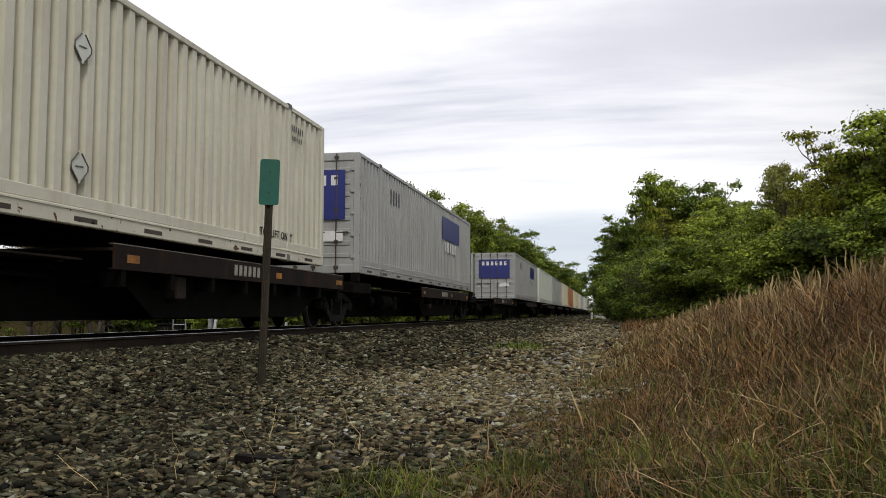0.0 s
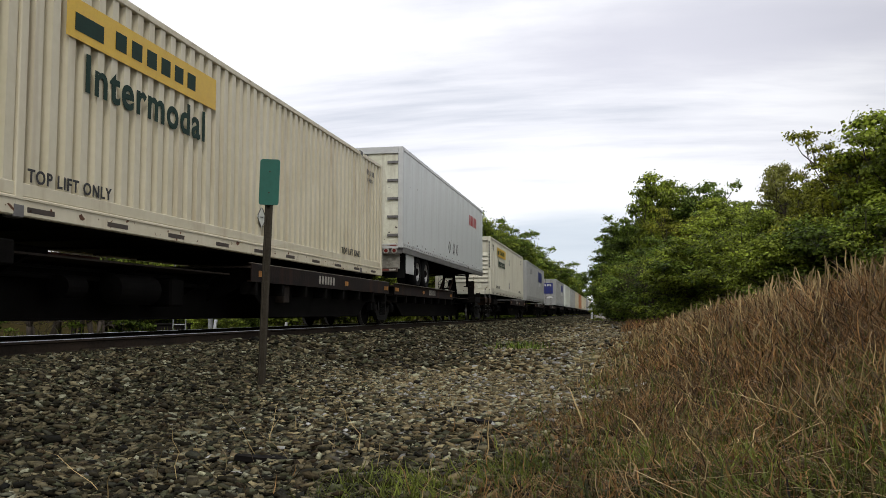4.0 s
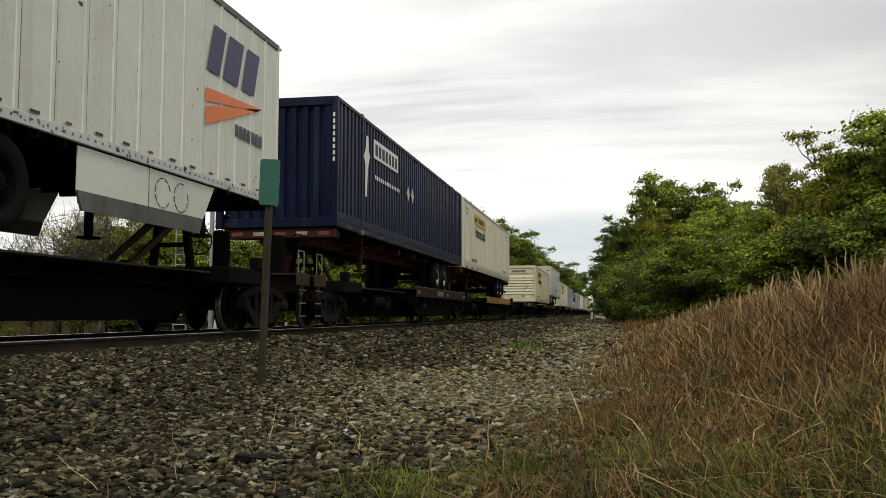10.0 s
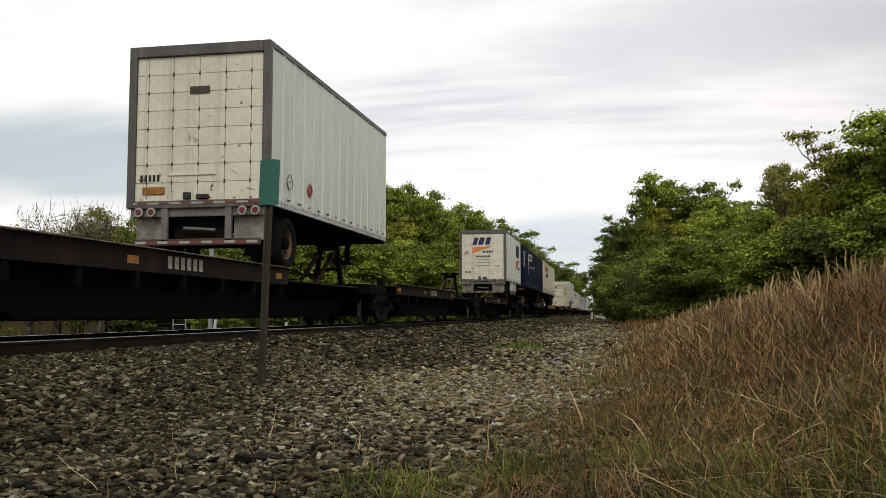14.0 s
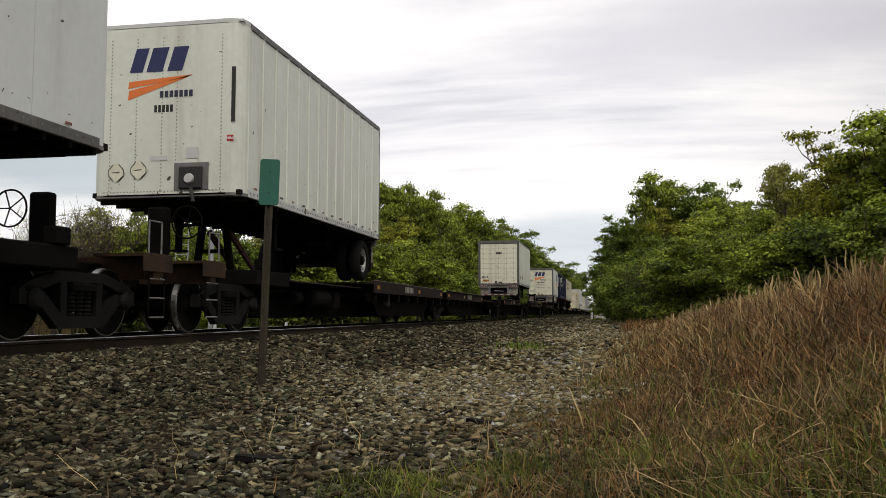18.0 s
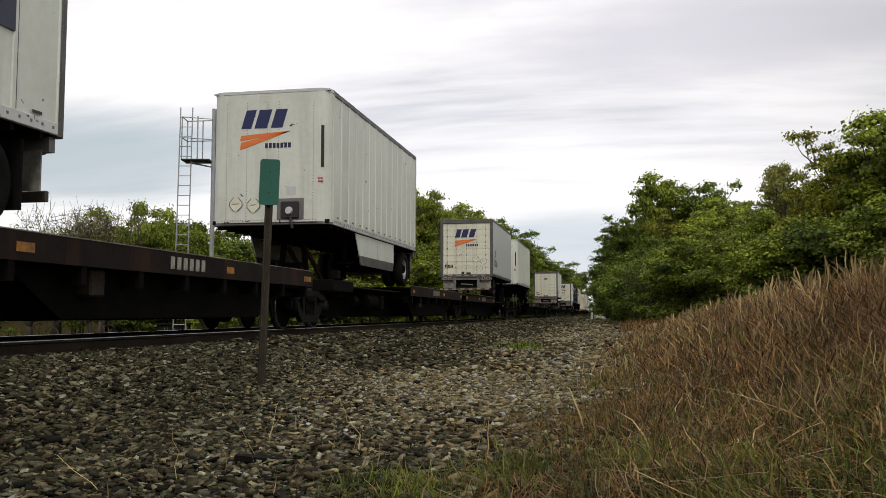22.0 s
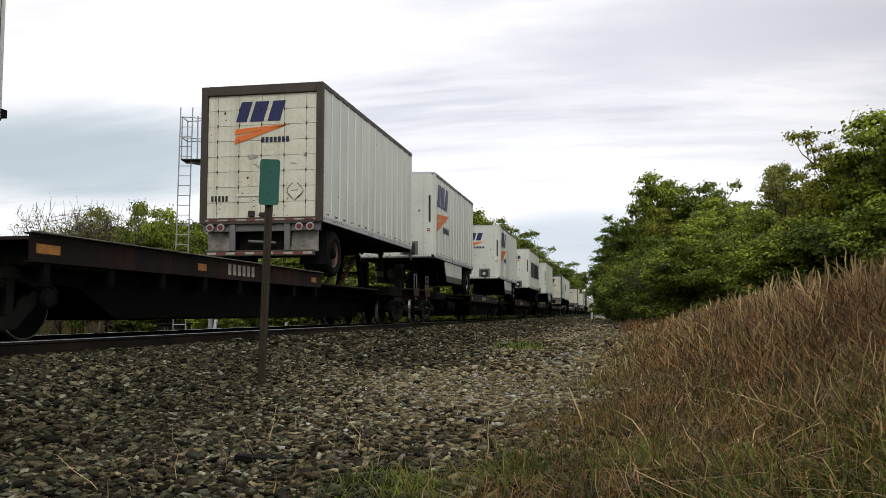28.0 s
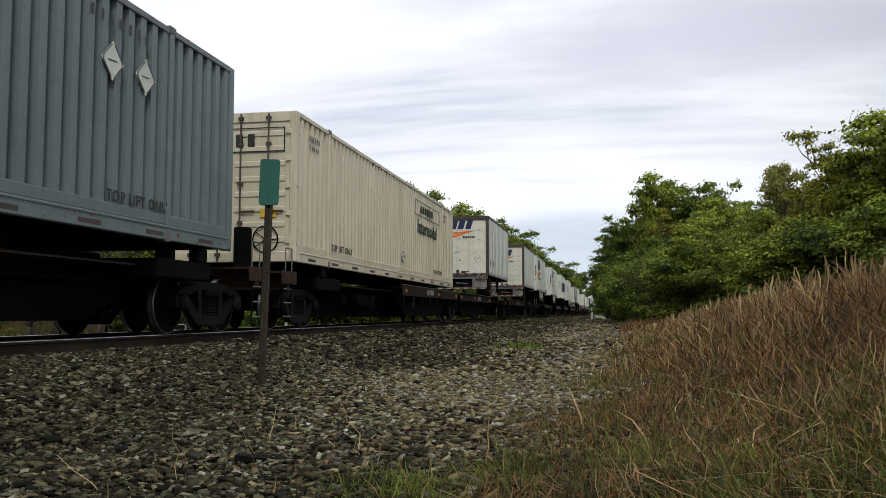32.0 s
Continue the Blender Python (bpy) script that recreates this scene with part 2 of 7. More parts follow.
GRIME = (0.10, 0.085, 0.06)
RUST = (0.16, 0.06, 0.025)
M = dict(
    cream=material("cream_container_paint", (0.66, 0.61, 0.46), (0.57, 0.52, 0.37), rough=0.45, scale=0.8, fine=9, rnd=0.03, streak=((0.30, 0.20, 0.10), 0.55, 2.6)),
    pale_cream=material("pale_cream_container_paint", (0.66, 0.64, 0.525), (0.56, 0.54, 0.43), rough=0.45, scale=0.8, fine=9, rnd=0.03, streak=((0.30, 0.21, 0.12), 0.5, 2.6)),
    white=material("white_trailer_sheet", (0.69, 0.72, 0.65), (0.575, 0.60, 0.53), rough=0.42, scale=0.7, fine=9, rnd=0.03, streak=((0.36, 0.33, 0.27), 0.45, 2.2)),
    door_white=material("worn_white_door", (0.78, 0.78, 0.65), (0.58, 0.57, 0.44), rough=0.5, scale=1.2, fine=14, streak=((0.26, 0.21, 0.14), 0.7, 4.5)),
    silver=material("pale_grey_aluminium", (0.60, 0.61, 0.60), (0.50, 0.51, 0.50), rough=0.38, metal=0.15, scale=0.6, fine=8, streak=((0.33, 0.31, 0.28), 0.4, 2.0)),
    cool_white=material("cool_white_trailer_sheet", (0.68, 0.71, 0.69), (0.60, 0.63, 0.61), rough=0.4, scale=0.6, fine=8, streak=((0.36, 0.35, 0.32), 0.4, 2.0)),
    grey_box=material("grey_container_paint", (0.40, 0.405, 0.39), (0.32, 0.325, 0.31), rough=0.45, scale=0.8, fine=9, streak=((0.2, 0.18, 0.15), 0.5, 2.2)),
    slate=material("blue_grey_container_paint", (0.155, 0.195, 0.197), (0.11, 0.143, 0.148), rough=0.45, scale=0.8, fine=9, streak=((0.12, 0.11, 0.09), 0.5, 2.2)),
    navy=material("navy_container_paint", (0.0075, 0.0135, 0.042), (0.004, 0.007, 0.022), gloss=0.12, rough=0.45, scale=0.9, fine=10, streak=((0.05, 0.055, 0.07), 0.5, 2.4)),
    orange_box=material("orange_container_paint", (0.46, 0.20, 0.07), (0.36, 0.14, 0.05), rough=0.5, scale=0.9, fine=10),
    # truck and steel: grimy metal, with the deep under-train shade put into the colour
    truck=material("cast_steel_shade_dark", (0.0095, 0.009, 0.008), (0.0025, 0.0023, 0.002), rough=0.75, scale=3.0, fine=25, bump=0.2, gloss=0.15),
    steel=material("grimy_steel_shade_black", (0.0065, 0.0058, 0.005), (0.0025, 0.0022, 0.002), rough=0.85, scale=2.0, fine=25, bump=0.2, gloss=0.06),
    rail_rust=material("rusty_side_rail", (0.017, 0.0095, 0.0065), (0.004, 0.003, 0.0025), rough=0.85, gloss=0.2, scale=1.6, fine=18, bump=0.25, rnd=0.12, streak=((0.075, 0.028, 0.011), 0.55, 1.6)),
    rust_plate=material("rusty_orange_plate", (0.06, 0.03, 0.014), (0.010, 0.007, 0.005), rough=0.8, gloss=0.2, scale=3.0, fine=22, bump=0.25, streak=((0.02, 0.014, 0.01), 0.8, 5.0)),
    deck=material("worn_deck_plate", (0.05, 0.038, 0.028), (0.018, 0.014, 0.011), rough=0.85, gloss=0.2, scale=1.2, fine=15, bump=0.3),
    yellow=material("yellow_side_rail", (0.46, 0.24, 0.02), (0.12, 0.06, 0.014), rough=0.65, scale=2.0, fine=16, streak=((0.02, 0.014, 0.01), 0.8, 4.0)),
    mark=material("amber_reflector", (0.48, 0.20, 0.02), (0.13, 0.055, 0.012), rough=0.5, scale=5, fine=30, streak=((0.03, 0.02, 0.012), 0.6, 8.0)),
    red_steel=material("red_brown_chassis_paint", (0.07, 0.014, 0.009), (0.02, 0.006, 0.0045), rough=0.7, gloss=0.25, scale=2.0, fine=14),
    tyre=material("tyre_rubber", (0.009, 0.0088, 0.0085), (0.005, 0.005, 0.005), rough=0.9, bump=0.2, gloss=0.1),
    hub=material("dull_white_wheel", (0.46, 0.46, 0.44), (0.12, 0.115, 0.11), rough=0.45, metal=0.4),
    hub_brown=material("rusty_wheel", (0.13, 0.075, 0.045), (0.06, 0.04, 0.03), rough=0.7),
    tread=material("worn_bright_tread", (0.42, 0.42, 0.41), (0.16, 0.15, 0.14), rough=0.38, metal=1.0, scale=4, fine=30),
    trim=material("grey_frame_metal", (0.20, 0.195, 0.19), (0.12, 0.115, 0.11), rough=0.5, metal=0.3, scale=1.5, fine=14),
    # seam: dirty panel joint, darkened further for the shade beside the posts
    seam=material("panel_seam_and_shade", (0.11, 0.105, 0.095), (0.035, 0.032, 0.028), rough=0.7, scale=3, fine=25),
    worn_lit_edge=material("worn_edge_with_highlight", (0.32, 0.28, 0.22), (0.035, 0.026, 0.02), rough=0.6, scale=3.5, fine=22),
    scuff=material("dark_scuff", (0.10, 0.085, 0.065), (0.04, 0.033, 0.026), rough=0.8, scale=12, fine=50),
    rust_fleck=material("rust_fleck", (0.17, 0.075, 0.035), (0.08, 0.035, 0.018), rough=0.9, scale=12, fine=50),
    stile=material("rust_dotted_line", (0.52, 0.50, 0.38), (0.10, 0.08, 0.05), rough=0.7, scale=7, fine=40),
    frame_dark=material("dark_grey_frame_metal", (0.125, 0.122, 0.115), (0.06, 0.057, 0.054), rough=0.5, metal=0.2, scale=1.5, fine=14, streak=((0.25, 0.23, 0.2), 0.5, 5.0)),
    disc=material("dirty_wheel_disc", (0.06, 0.056, 0.05), (0.018, 0.016, 0.014), rough=0.7, scale=5, fine=25),
    hitch_red=material("faded_red_hitch", (0.085, 0.035, 0.026), (0.022, 0.012, 0.009), rough=0.7, gloss=0.2, scale=3, fine=20),
    brown_trim=material("brown_weathered_frame", (0.068, 0.050, 0.036), (0.035, 0.026, 0.018), rough=0.6, scale=1.5, fine=14),
    # under: near-black base that carries the shade of undersides in its colour
    under=material("underside_shade_dark", (0.014, 0.012, 0.011), (0.006, 0.0055, 0.005), rough=0.85, gloss=0.08),
    flap=material("dirty_pale_flap", (0.34, 0.33, 0.28), (0.12, 0.11, 0.09), rough=0.6, scale=3, fine=18, streak=((0.06, 0.05, 0.04), 0.7, 4.0)),
    worn_white=material("worn_white_paint", (0.50, 0.48, 0.42), (0.22, 0.20, 0.17), rough=0.5, scale=5, fine=30),
    worn_red=material("worn_red_tape", (0.24, 0.055, 0.04), (0.10, 0.035, 0.025), rough=0.5, scale=5, fine=30),
    yellow_sign=material("yellow_decal", (0.72, 0.47, 0.03), (0.62, 0.38, 0.03), rough=0.45),
    green_ink=material("dark_green_lettering", (0.008, 0.036, 0.024), (0.005, 0.022, 0.014), rough=0.6, gloss=0.2),
    black_ink=material("black_lettering", (0.02, 0.02, 0.02), (0.012, 0.012, 0.012), rough=0.5),
    blue_ink=material("blue_decal", (0.022, 0.032, 0.20), (0.016, 0.024, 0.15), rough=0.45),
    logo_blue=material("deep_blue_lettering", (0.013, 0.02, 0.10), (0.01, 0.015, 0.075), rough=0.45),
    dark_blue_ink=material("dark_navy_lettering", (0.02, 0.025, 0.06), (0.014, 0.018, 0.045), rough=0.45),
    orange_ink=material("orange_decal", (0.80, 0.20, 0.03), (0.70, 0.16, 0.03), rough=0.45),
    red_ink=material("red_decal", (0.48, 0.03, 0.03), (0.38, 0.02, 0.02), rough=0.45),
    white_ink=material("white_decal", (0.78, 0.78, 0.76), (0.65, 0.65, 0.63), rough=0.5),
    stencil=material("worn_white_stencil", (0.42, 0.40, 0.34), (0.05, 0.042, 0.034), rough=0.7, scale=8, fine=40),
    lamp_red=material("red_lamp_glass", (0.16, 0.018, 0.016), (0.09, 0.012, 0.01), rough=0.25),
    rail=material("weathered_rail_steel", (0.044, 0.031, 0.021), (0.014, 0.011, 0.008), rough=0.8, gloss=0.12, scale=1.0, fine=22, bump=0.2),
    rail_top=material("polished_rail_head", (0.52, 0.53, 0.55), (0.42, 0.42, 0.44), rough=0.28, metal=1.0),
    sleeper=material("weathered_sleeper_timber", (0.10, 0.08, 0.06), (0.05, 0.04, 0.03), rough=0.9, stretch=(1, 6, 6), bump=0.4),
    stone=stone_material("dark_ballast_stone", [(0.004, 0.004, 0.002), (0.053, 0.048, 0.026), (0.007, 0.005, 0.003), (0.179, 0.157, 0.092), (0.044, 0.034, 0.016),
                                                (0.131, 0.139, 0.079), (0.010, 0.009, 0.005), (0.323, 0.283, 0.167), (0.067, 0.048, 0.026), (0.004, 0.005, 0.003), (0.475, 0.475, 0.333)]),
    stone_tan=stone_material("tan_ballast_stone", [(0.059, 0.047, 0.024), (0.417, 0.338, 0.177), (0.084, 0.062, 0.034), (0.578, 0.489, 0.273), (0.209, 0.177, 0.100),
                                                 (0.600, 0.600, 0.401), (0.071, 0.062, 0.035), (0.385, 0.296, 0.161), (0.066, 0.053, 0.031), (0.600, 0.600, 0.578)]),
    ground=material("gravel_and_soil", (0.13, 0.105, 0.082), (0.05, 0.04, 0.032), rough=0.95, scale=1.4, fine=22, bump=0.6, gloss=0.0),
    sign_green=material("faded_green_sign", (0.012, 0.12, 0.085), (0.009, 0.09, 0.062), rough=0.45, scale=4, fine=30),
    post=material("weathered_steel_post", (0.062, 0.053, 0.038), (0.03, 0.025, 0.018), gloss=0.15, rough=0.8, scale=5, fine=40, bump=0.2),
    galv=material("galvanised_steel", (0.40, 0.42, 0.43), (0.28, 0.29, 0.30), rough=0.5, metal=0.5, scale=2, fine=20),
    signal_white=material("pale_signal_paint", (0.62, 0.65, 0.66), (0.5, 0.52, 0.53), rough=0.5, scale=3, fine=20),
    black=material("flat_black_paint", (0.02, 0.02, 0.02), (0.012, 0.012, 0.012), rough=0.6),
    concrete=material("pale_concrete", (0.55, 0.52, 0.47), (0.4, 0.38, 0.34), rough=0.9, scale=2, fine=25, bump=0.3),
    bark=material("grey_brown_bark", (0.11, 0.088, 0.068), (0.05, 0.04, 0.032), rough=0.95, scale=4, fine=30, stretch=(1, 1, 0.25), bump=0.6),
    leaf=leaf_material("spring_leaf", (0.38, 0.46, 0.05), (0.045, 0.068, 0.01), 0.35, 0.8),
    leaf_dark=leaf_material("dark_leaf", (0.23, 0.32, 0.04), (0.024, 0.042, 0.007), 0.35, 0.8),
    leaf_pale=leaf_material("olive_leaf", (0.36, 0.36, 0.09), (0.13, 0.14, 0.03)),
    # leaf_sun: yellow-green copy of leaf with a sunlit look put into the colour
    leaf_sun=leaf_material("leaf_sunlight_in_colour", (0.40, 0.41, 0.042), (0.075, 0.085, 0.011), 0.35, 0.7),
    dry=leaf_material("dry_grass", (0.31, 0.168, 0.06), (0.022, 0.013, 0.0055), 0.15, 0.97, 2.2),
    straw=leaf_material("bleached_straw", (0.50, 0.38, 0.18), (0.20, 0.14, 0.06), 0.2, 0.6),
    green_grass=leaf_material("green_grass", (0.18, 0.215, 0.032), (0.045, 0.055, 0.011), 0.3, 0.7, 1.6),
)


# ------------------------------------------------------------------ mesh tools
def finish(name, bm, mat, smooth=False):
    me = bpy.data.meshes.new(name)
    bm.to_mesh(me)
    bm.free()
    me.materials.append(mat)
    if smooth:
        me.polygons.foreach_set("use_smooth", [True] * len(me.polygons))
    return me


def part(name, bm, mat, parent, label="", smooth=False):
    """One mesh object under a thing or a part. bm may be a bmesh or a mesh to share."""
    me = bm if isinstance(bm, bpy.types.Mesh) else finish(name, bm, mat, smooth)
    ob = new(name, me)
    ob.parent = parent
    if label:
        ob["label"] = label
    return ob


def root(name, label, category, group="", kind="", at=None):
    ob = new(name)
    ob.empty_display_size = 0.2
    tagged(ob, label, category, group, kind)
    if at is not None:
        ob.matrix_basis = at
    return ob


def box(x0, x1, y0, y1, z0, z1, bm=None, bevel=0.0):
    bm = bm or bmesh.new()
    one = bmesh.new() if bevel else bm
    vs = [one.verts.new((x, y, z)) for x in (x0, x1) for y in (y0, y1) for z in (z0, z1)]
    for f in ((0, 1, 3, 2), (4, 6, 7, 5), (0, 4, 5, 1), (2, 3, 7, 6), (0, 2, 6, 4), (1, 5, 7, 3)):
        one.faces.new([vs[i] for i in f])
    if bevel:
        bmesh.ops.bevel(one, geom=one.edges[:], offset=bevel, segments=1, affect="EDGES")
        add_into(bm, one)
    return bm


def add_into(bm, other):
    vs = [bm.verts.new(v.co) for v in other.verts]
    other.verts.index_update()
    for f in other.faces:
        bm.faces.new([vs[v.index] for v in f.verts])
    other.free()
    return bm


def rod(p, q, r, bm=None, seg=8, r2=None):
    bm = bm or bmesh.new()
    p, q = Vector(p), Vector(q)
    turn = (q - p).to_track_quat("Z", "Y")
    rings = []
    for c, rr in ((p, r), (q, r if r2 is None else r2)):
        rings.append([bm.verts.new(c + turn @ Vector((rr * math.cos(a), rr * math.sin(a), 0)))
                      for a in (2 * math.pi * i / seg for i in range(seg))])
    for i in range(seg):
        j = (i + 1) % seg
        bm.faces.new((rings[0][i], rings[0][j], rings[1][j], rings[1][i]))
    bm.faces.new(rings[0][::-1])
    bm.faces.new(rings[1])
    return bm


def prism(outline, lo, hi, axis="x", bm=None):
    """An outline of (u, v) drawn out along one axis: x: (y, z), y: (x, z), z: (x, y)."""
    bm = bm or bmesh.new()

    def at(u, v, w):
        return {"x": (w, u, v), "y": (u, w, v), "z": (u, v, w)}[axis]
    a = [bm.verts.new(at(u, v, lo)) for u, v in outline]
    b = [bm.verts.new(at(u, v, hi)) for u, v in outline]
    n = len(outline)
    for i in range(n):
        j = (i + 1) % n
        bm.faces.new((a[i], a[j], b[j], b[i]))
    bm.faces.new(a[::-1])
    bm.faces.new(b)
    bmesh.ops.recalc_face_normals(bm, faces=bm.faces[:])
    return bm


def lathe(profile, axis="x", seg=20, bm=None, centre=(0, 0, 0), capped=True):
    """A turned body: profile of (along, radius) round the axis."""
    bm = bm or bmesh.new()
    rings = []
    for u, r in profile:
        ring = []
        for i in range(seg):
            a = 2 * math.pi * i / seg
            c, s = r * math.cos(a), r * math.sin(a)
            p = {"x": (u, c, s), "z": (c, s, u), "y": (c, u, s)}[axis]
            ring.append(bm.verts.new(Vector(p) + Vector(centre)))
        rings.append(ring)
    for a, b in zip(rings, rings[1:]):
        for i in range(seg):
            j = (i + 1) % seg
            bm.faces.new((a[i], a[j], b[j], b[i]))
    if capped:
        bm.faces.new(rings[0][::-1])
        bm.faces.new(rings[-1])
    bmesh.ops.recalc_face_normals(bm, faces=bm.faces[:])
    return bm


def quads(name, verts, mat, per=4, smooth=False):
    """A mesh of loose strips: verts is (n, per, 3); per 4: one quad each, per 6: two quads each, and so on."""
    v = np.asarray(verts, dtype=np.float32)
    n = len(v)
    k = per // 2 - 1
    me = bpy.data.meshes.new(name)
    me.vertices.add(n * per)
    me.vertices.foreach_set("co", v.reshape(-1))
    base = (np.arange(n) * per)[:, None, None]
    cell = np.array([[2 * i, 2 * i + 1, 2 * i + 3, 2 * i + 2] for i in range(k)])[None]
    loops = (base + cell).reshape(-1)
    me.loops.add(len(loops))
    me.loops.foreach_set("vertex_index", loops)
    me.polygons.add(n * k)
    me.polygons.foreach_set("loop_start", np.arange(n * k) * 4)
    me.polygons.foreach_set("loop_total", np.full(n * k, 4))
    me.materials.append(mat)
    me.update(calc_edges=True)
    if smooth:
        me.polygons.foreach_set("use_smooth", [True] * (n * k))
    return me


def lettering(text, size, mat, parent, at, name="lettering", spread=1.0):
    """Built-in font, turned into a mesh; at: pose in the parent's space (text runs along its x, up its y)."""
    cu = bpy.data.curves.new(name, "FONT")
    cu.body, cu.size, cu.extrude = text, size, 0.002
    cu.space_character, cu.offset = spread, 0.023 * size
    ob = new("text_tmp", cu)
    bpy.context.view_layer.update()
    me = bpy.data.meshes.new_from_object(ob.evaluated_get(bpy.context.evaluated_depsgraph_get()))
    bpy.data.objects.remove(ob)
    me.materials.clear()
    me.materials.append(mat)
    o = part(name, me, mat, parent)
    o.matrix_basis = at
    return o


TRAIN = []          # every thing that runs with the train, and its place along the track at 0 s



# ------------------------------------------------------------------ the ground
def smooth01(v):
    v = np.clip(v, 0.0, 1.0)
    return v * v * (3 - 2 * v)


def wave(x, y):
    return (0.030 * np.sin(1.7 * x + 0.6 * y) + 0.025 * np.sin(0.9 * y - 1.3 * x + 1.0) + 0.015 * np.sin(3.1 * x - 2.3 * y + 2.0))


def ground_z(x, y):
    """Height of the ground: ballast bed, its shoulder, a level strip, and the bank to the east."""
    x, y = np.asarray(x, dtype=float), np.asarray(y, dtype=float)
    d = np.abs(x - TRACK_X)
    z = -0.185 - 0.42 * smooth01((d - 1.35) / 2.6)
    west = smooth01((TRACK_X - 3.5 - x) / 6.0)
    z = z - 0.35 * west
    height = 1.18 * (1 - smooth01((y - 6) / 46)) + 0.12
    z = z + height * smooth01((x + 1.2) / 5.4)
    z = z + 0.5 * smooth01((x - 8) / 25)
    away = smooth01((d - 1.6) / 2.0)
    return z + wave(x, y) * away * 0.8


def axis_steps(edges):
    out = []
    for a, b, n in edges:
        out += list(np.linspace(a, b, n, endpoint=False))
    return np.array(out + [edges[-1][1]])


def make_ground():
    xs = axis_steps([(-3000, -300, 6), (-300, -40, 14), (-40, -12, 14), (-12, 6, 72), (6, 40, 24), (40, 300, 12), (300, 3000, 6)])
    ys = axis_steps([(-2500, -200, 5), (-200, -10, 10), (-10, 0, 10), (0, 30, 100), (30, 120, 60), (120, 500, 30), (500, 4500, 8)])
    X, Y = np.meshgrid(xs, ys, indexing="ij")
    Z = ground_z(X, Y)
    me = bpy.data.meshes.new("ground")
    nx, ny = len(xs), len(ys)
    idx = np.arange(nx * ny).reshape(nx, ny)
    f = np.stack([idx[:-1, :-1], idx[1:, :-1], idx[1:, 1:], idx[:-1, 1:]], -1).reshape(-1, 4)
    me.from_pydata(np.stack([X, Y, Z], -1).reshape(-1, 3).tolist(), [], f.tolist())
    me.materials.append(ground_material())
    me.polygons.foreach_set("use_smooth", [True] * len(me.polygons))
    tagged(new("ground", me), "gravel and rough grassy soil beside the railway line", "ground", kind="structure")


def ground_material():
    """Ballast stone near the track, soil and green growth away from it."""
    m = M["ground"]
    nt = m.node_tree
    L = nt.links.new
    b = nt.nodes["Principled BSDF"]
    old = b.inputs["Base Color"].links[0].from_socket
    co = nt.nodes.new("ShaderNodeTexCoord")
    sep = nt.nodes.new("ShaderNodeSeparateXYZ")
    L(co.outputs["Object"], sep.inputs[0])
    n = node(nt, "ShaderNodeTexNoise", Scale=0.5, Detail=6.0)
    L(co.outputs["Object"], n.inputs["Vector"])

    # the verge swings away from the track further along
    along = node(nt, "ShaderNodeMapRange")
    along.inputs["From Min"].default_value, along.inputs["From Max"].default_value = 6.0, 66.0
    along.inputs["To Min"].default_value, along.inputs["To Max"].default_value = 0.0, 2.7
    L(sep.outputs["Y"], along.inputs["Value"])
    shift = nt.nodes.new("ShaderNodeMath")
    shift.operation = "SUBTRACT"
    L(sep.outputs["X"], shift.inputs[0])
    L(along.outputs[0], shift.inputs[1])
    across = shift.outputs[0]

    def band(a, c):
        r = nt.nodes.new("ShaderNodeMapRange")
        r.inputs["From Min"].default_value, r.inputs["From Max"].default_value = a, c
        s = nt.nodes.new("ShaderNodeMath")
        s.operation = "MULTIPLY_ADD"
        s.inputs[1].default_value = 2.2
        L(n.outputs["Fac"], s.inputs[0])
        L(across, s.inputs[2])
        L(s.outputs[0], r.inputs["Value"])
        return r.outputs[0]
    east, west = band(0.4, 1.6), band(-9.2, -10.4)
    mx = nt.nodes.new("ShaderNodeMath")
    mx.operation = "MAXIMUM"
    L(east, mx.inputs[0])
    L(west, mx.inputs[1])
    # crushed stone seen from afar: small cells
    v = node(nt, "ShaderNodeTexVoronoi", Scale=15.0)
    L(co.outputs["Object"], v.inputs["Vector"])
    rmp = nt.nodes.new("ShaderNodeValToRGB")
    e = rmp.color_ramp.elements
    e[0].position, e[0].color = 0.0, (0.010, 0.0085, 0.006, 1)
    e[1].position, e[1].color = 1.0, (0.13, 0.11, 0.075, 1)
    sepc = nt.nodes.new("ShaderNodeSeparateColor")
    L(v.outputs["Color"], sepc.inputs[0])
    L(sepc.outputs[0], rmp.inputs[0])
    grass = nt.nodes.new("ShaderNodeValToRGB")
    e = grass.color_ramp.elements
    e[0].position, e[0].color = 0.35, (0.022, 0.022, 0.008, 1)
    e[1].position, e[1].color = 0.65, (0.062, 0.046, 0.02, 1)
    n3 = node(nt, "ShaderNodeTexNoise", Scale=1.6, Detail=8.0)
    L(co.outputs["Object"], n3.inputs["Vector"])
    L(n3.outputs["Fac"], grass.inputs[0])
    mix = nt.nodes.new("ShaderNodeMix")
    mix.data_type = "RGBA"
    L(mx.outputs[0], mix.inputs["Factor"])
    L(rmp.outputs[0], mix.inputs[6])
    L(grass.outputs[0], mix.inputs[7])
    L(mix.outputs[2], b.inputs["Base Color"])
    bp = [k for k in nt.nodes if k.type == "BUMP"][0]
    bp.inputs["Distance"].default_value = 0.04
    L(v.outputs["Distance"], bp.inputs["Height"])
    return m


make_ground()


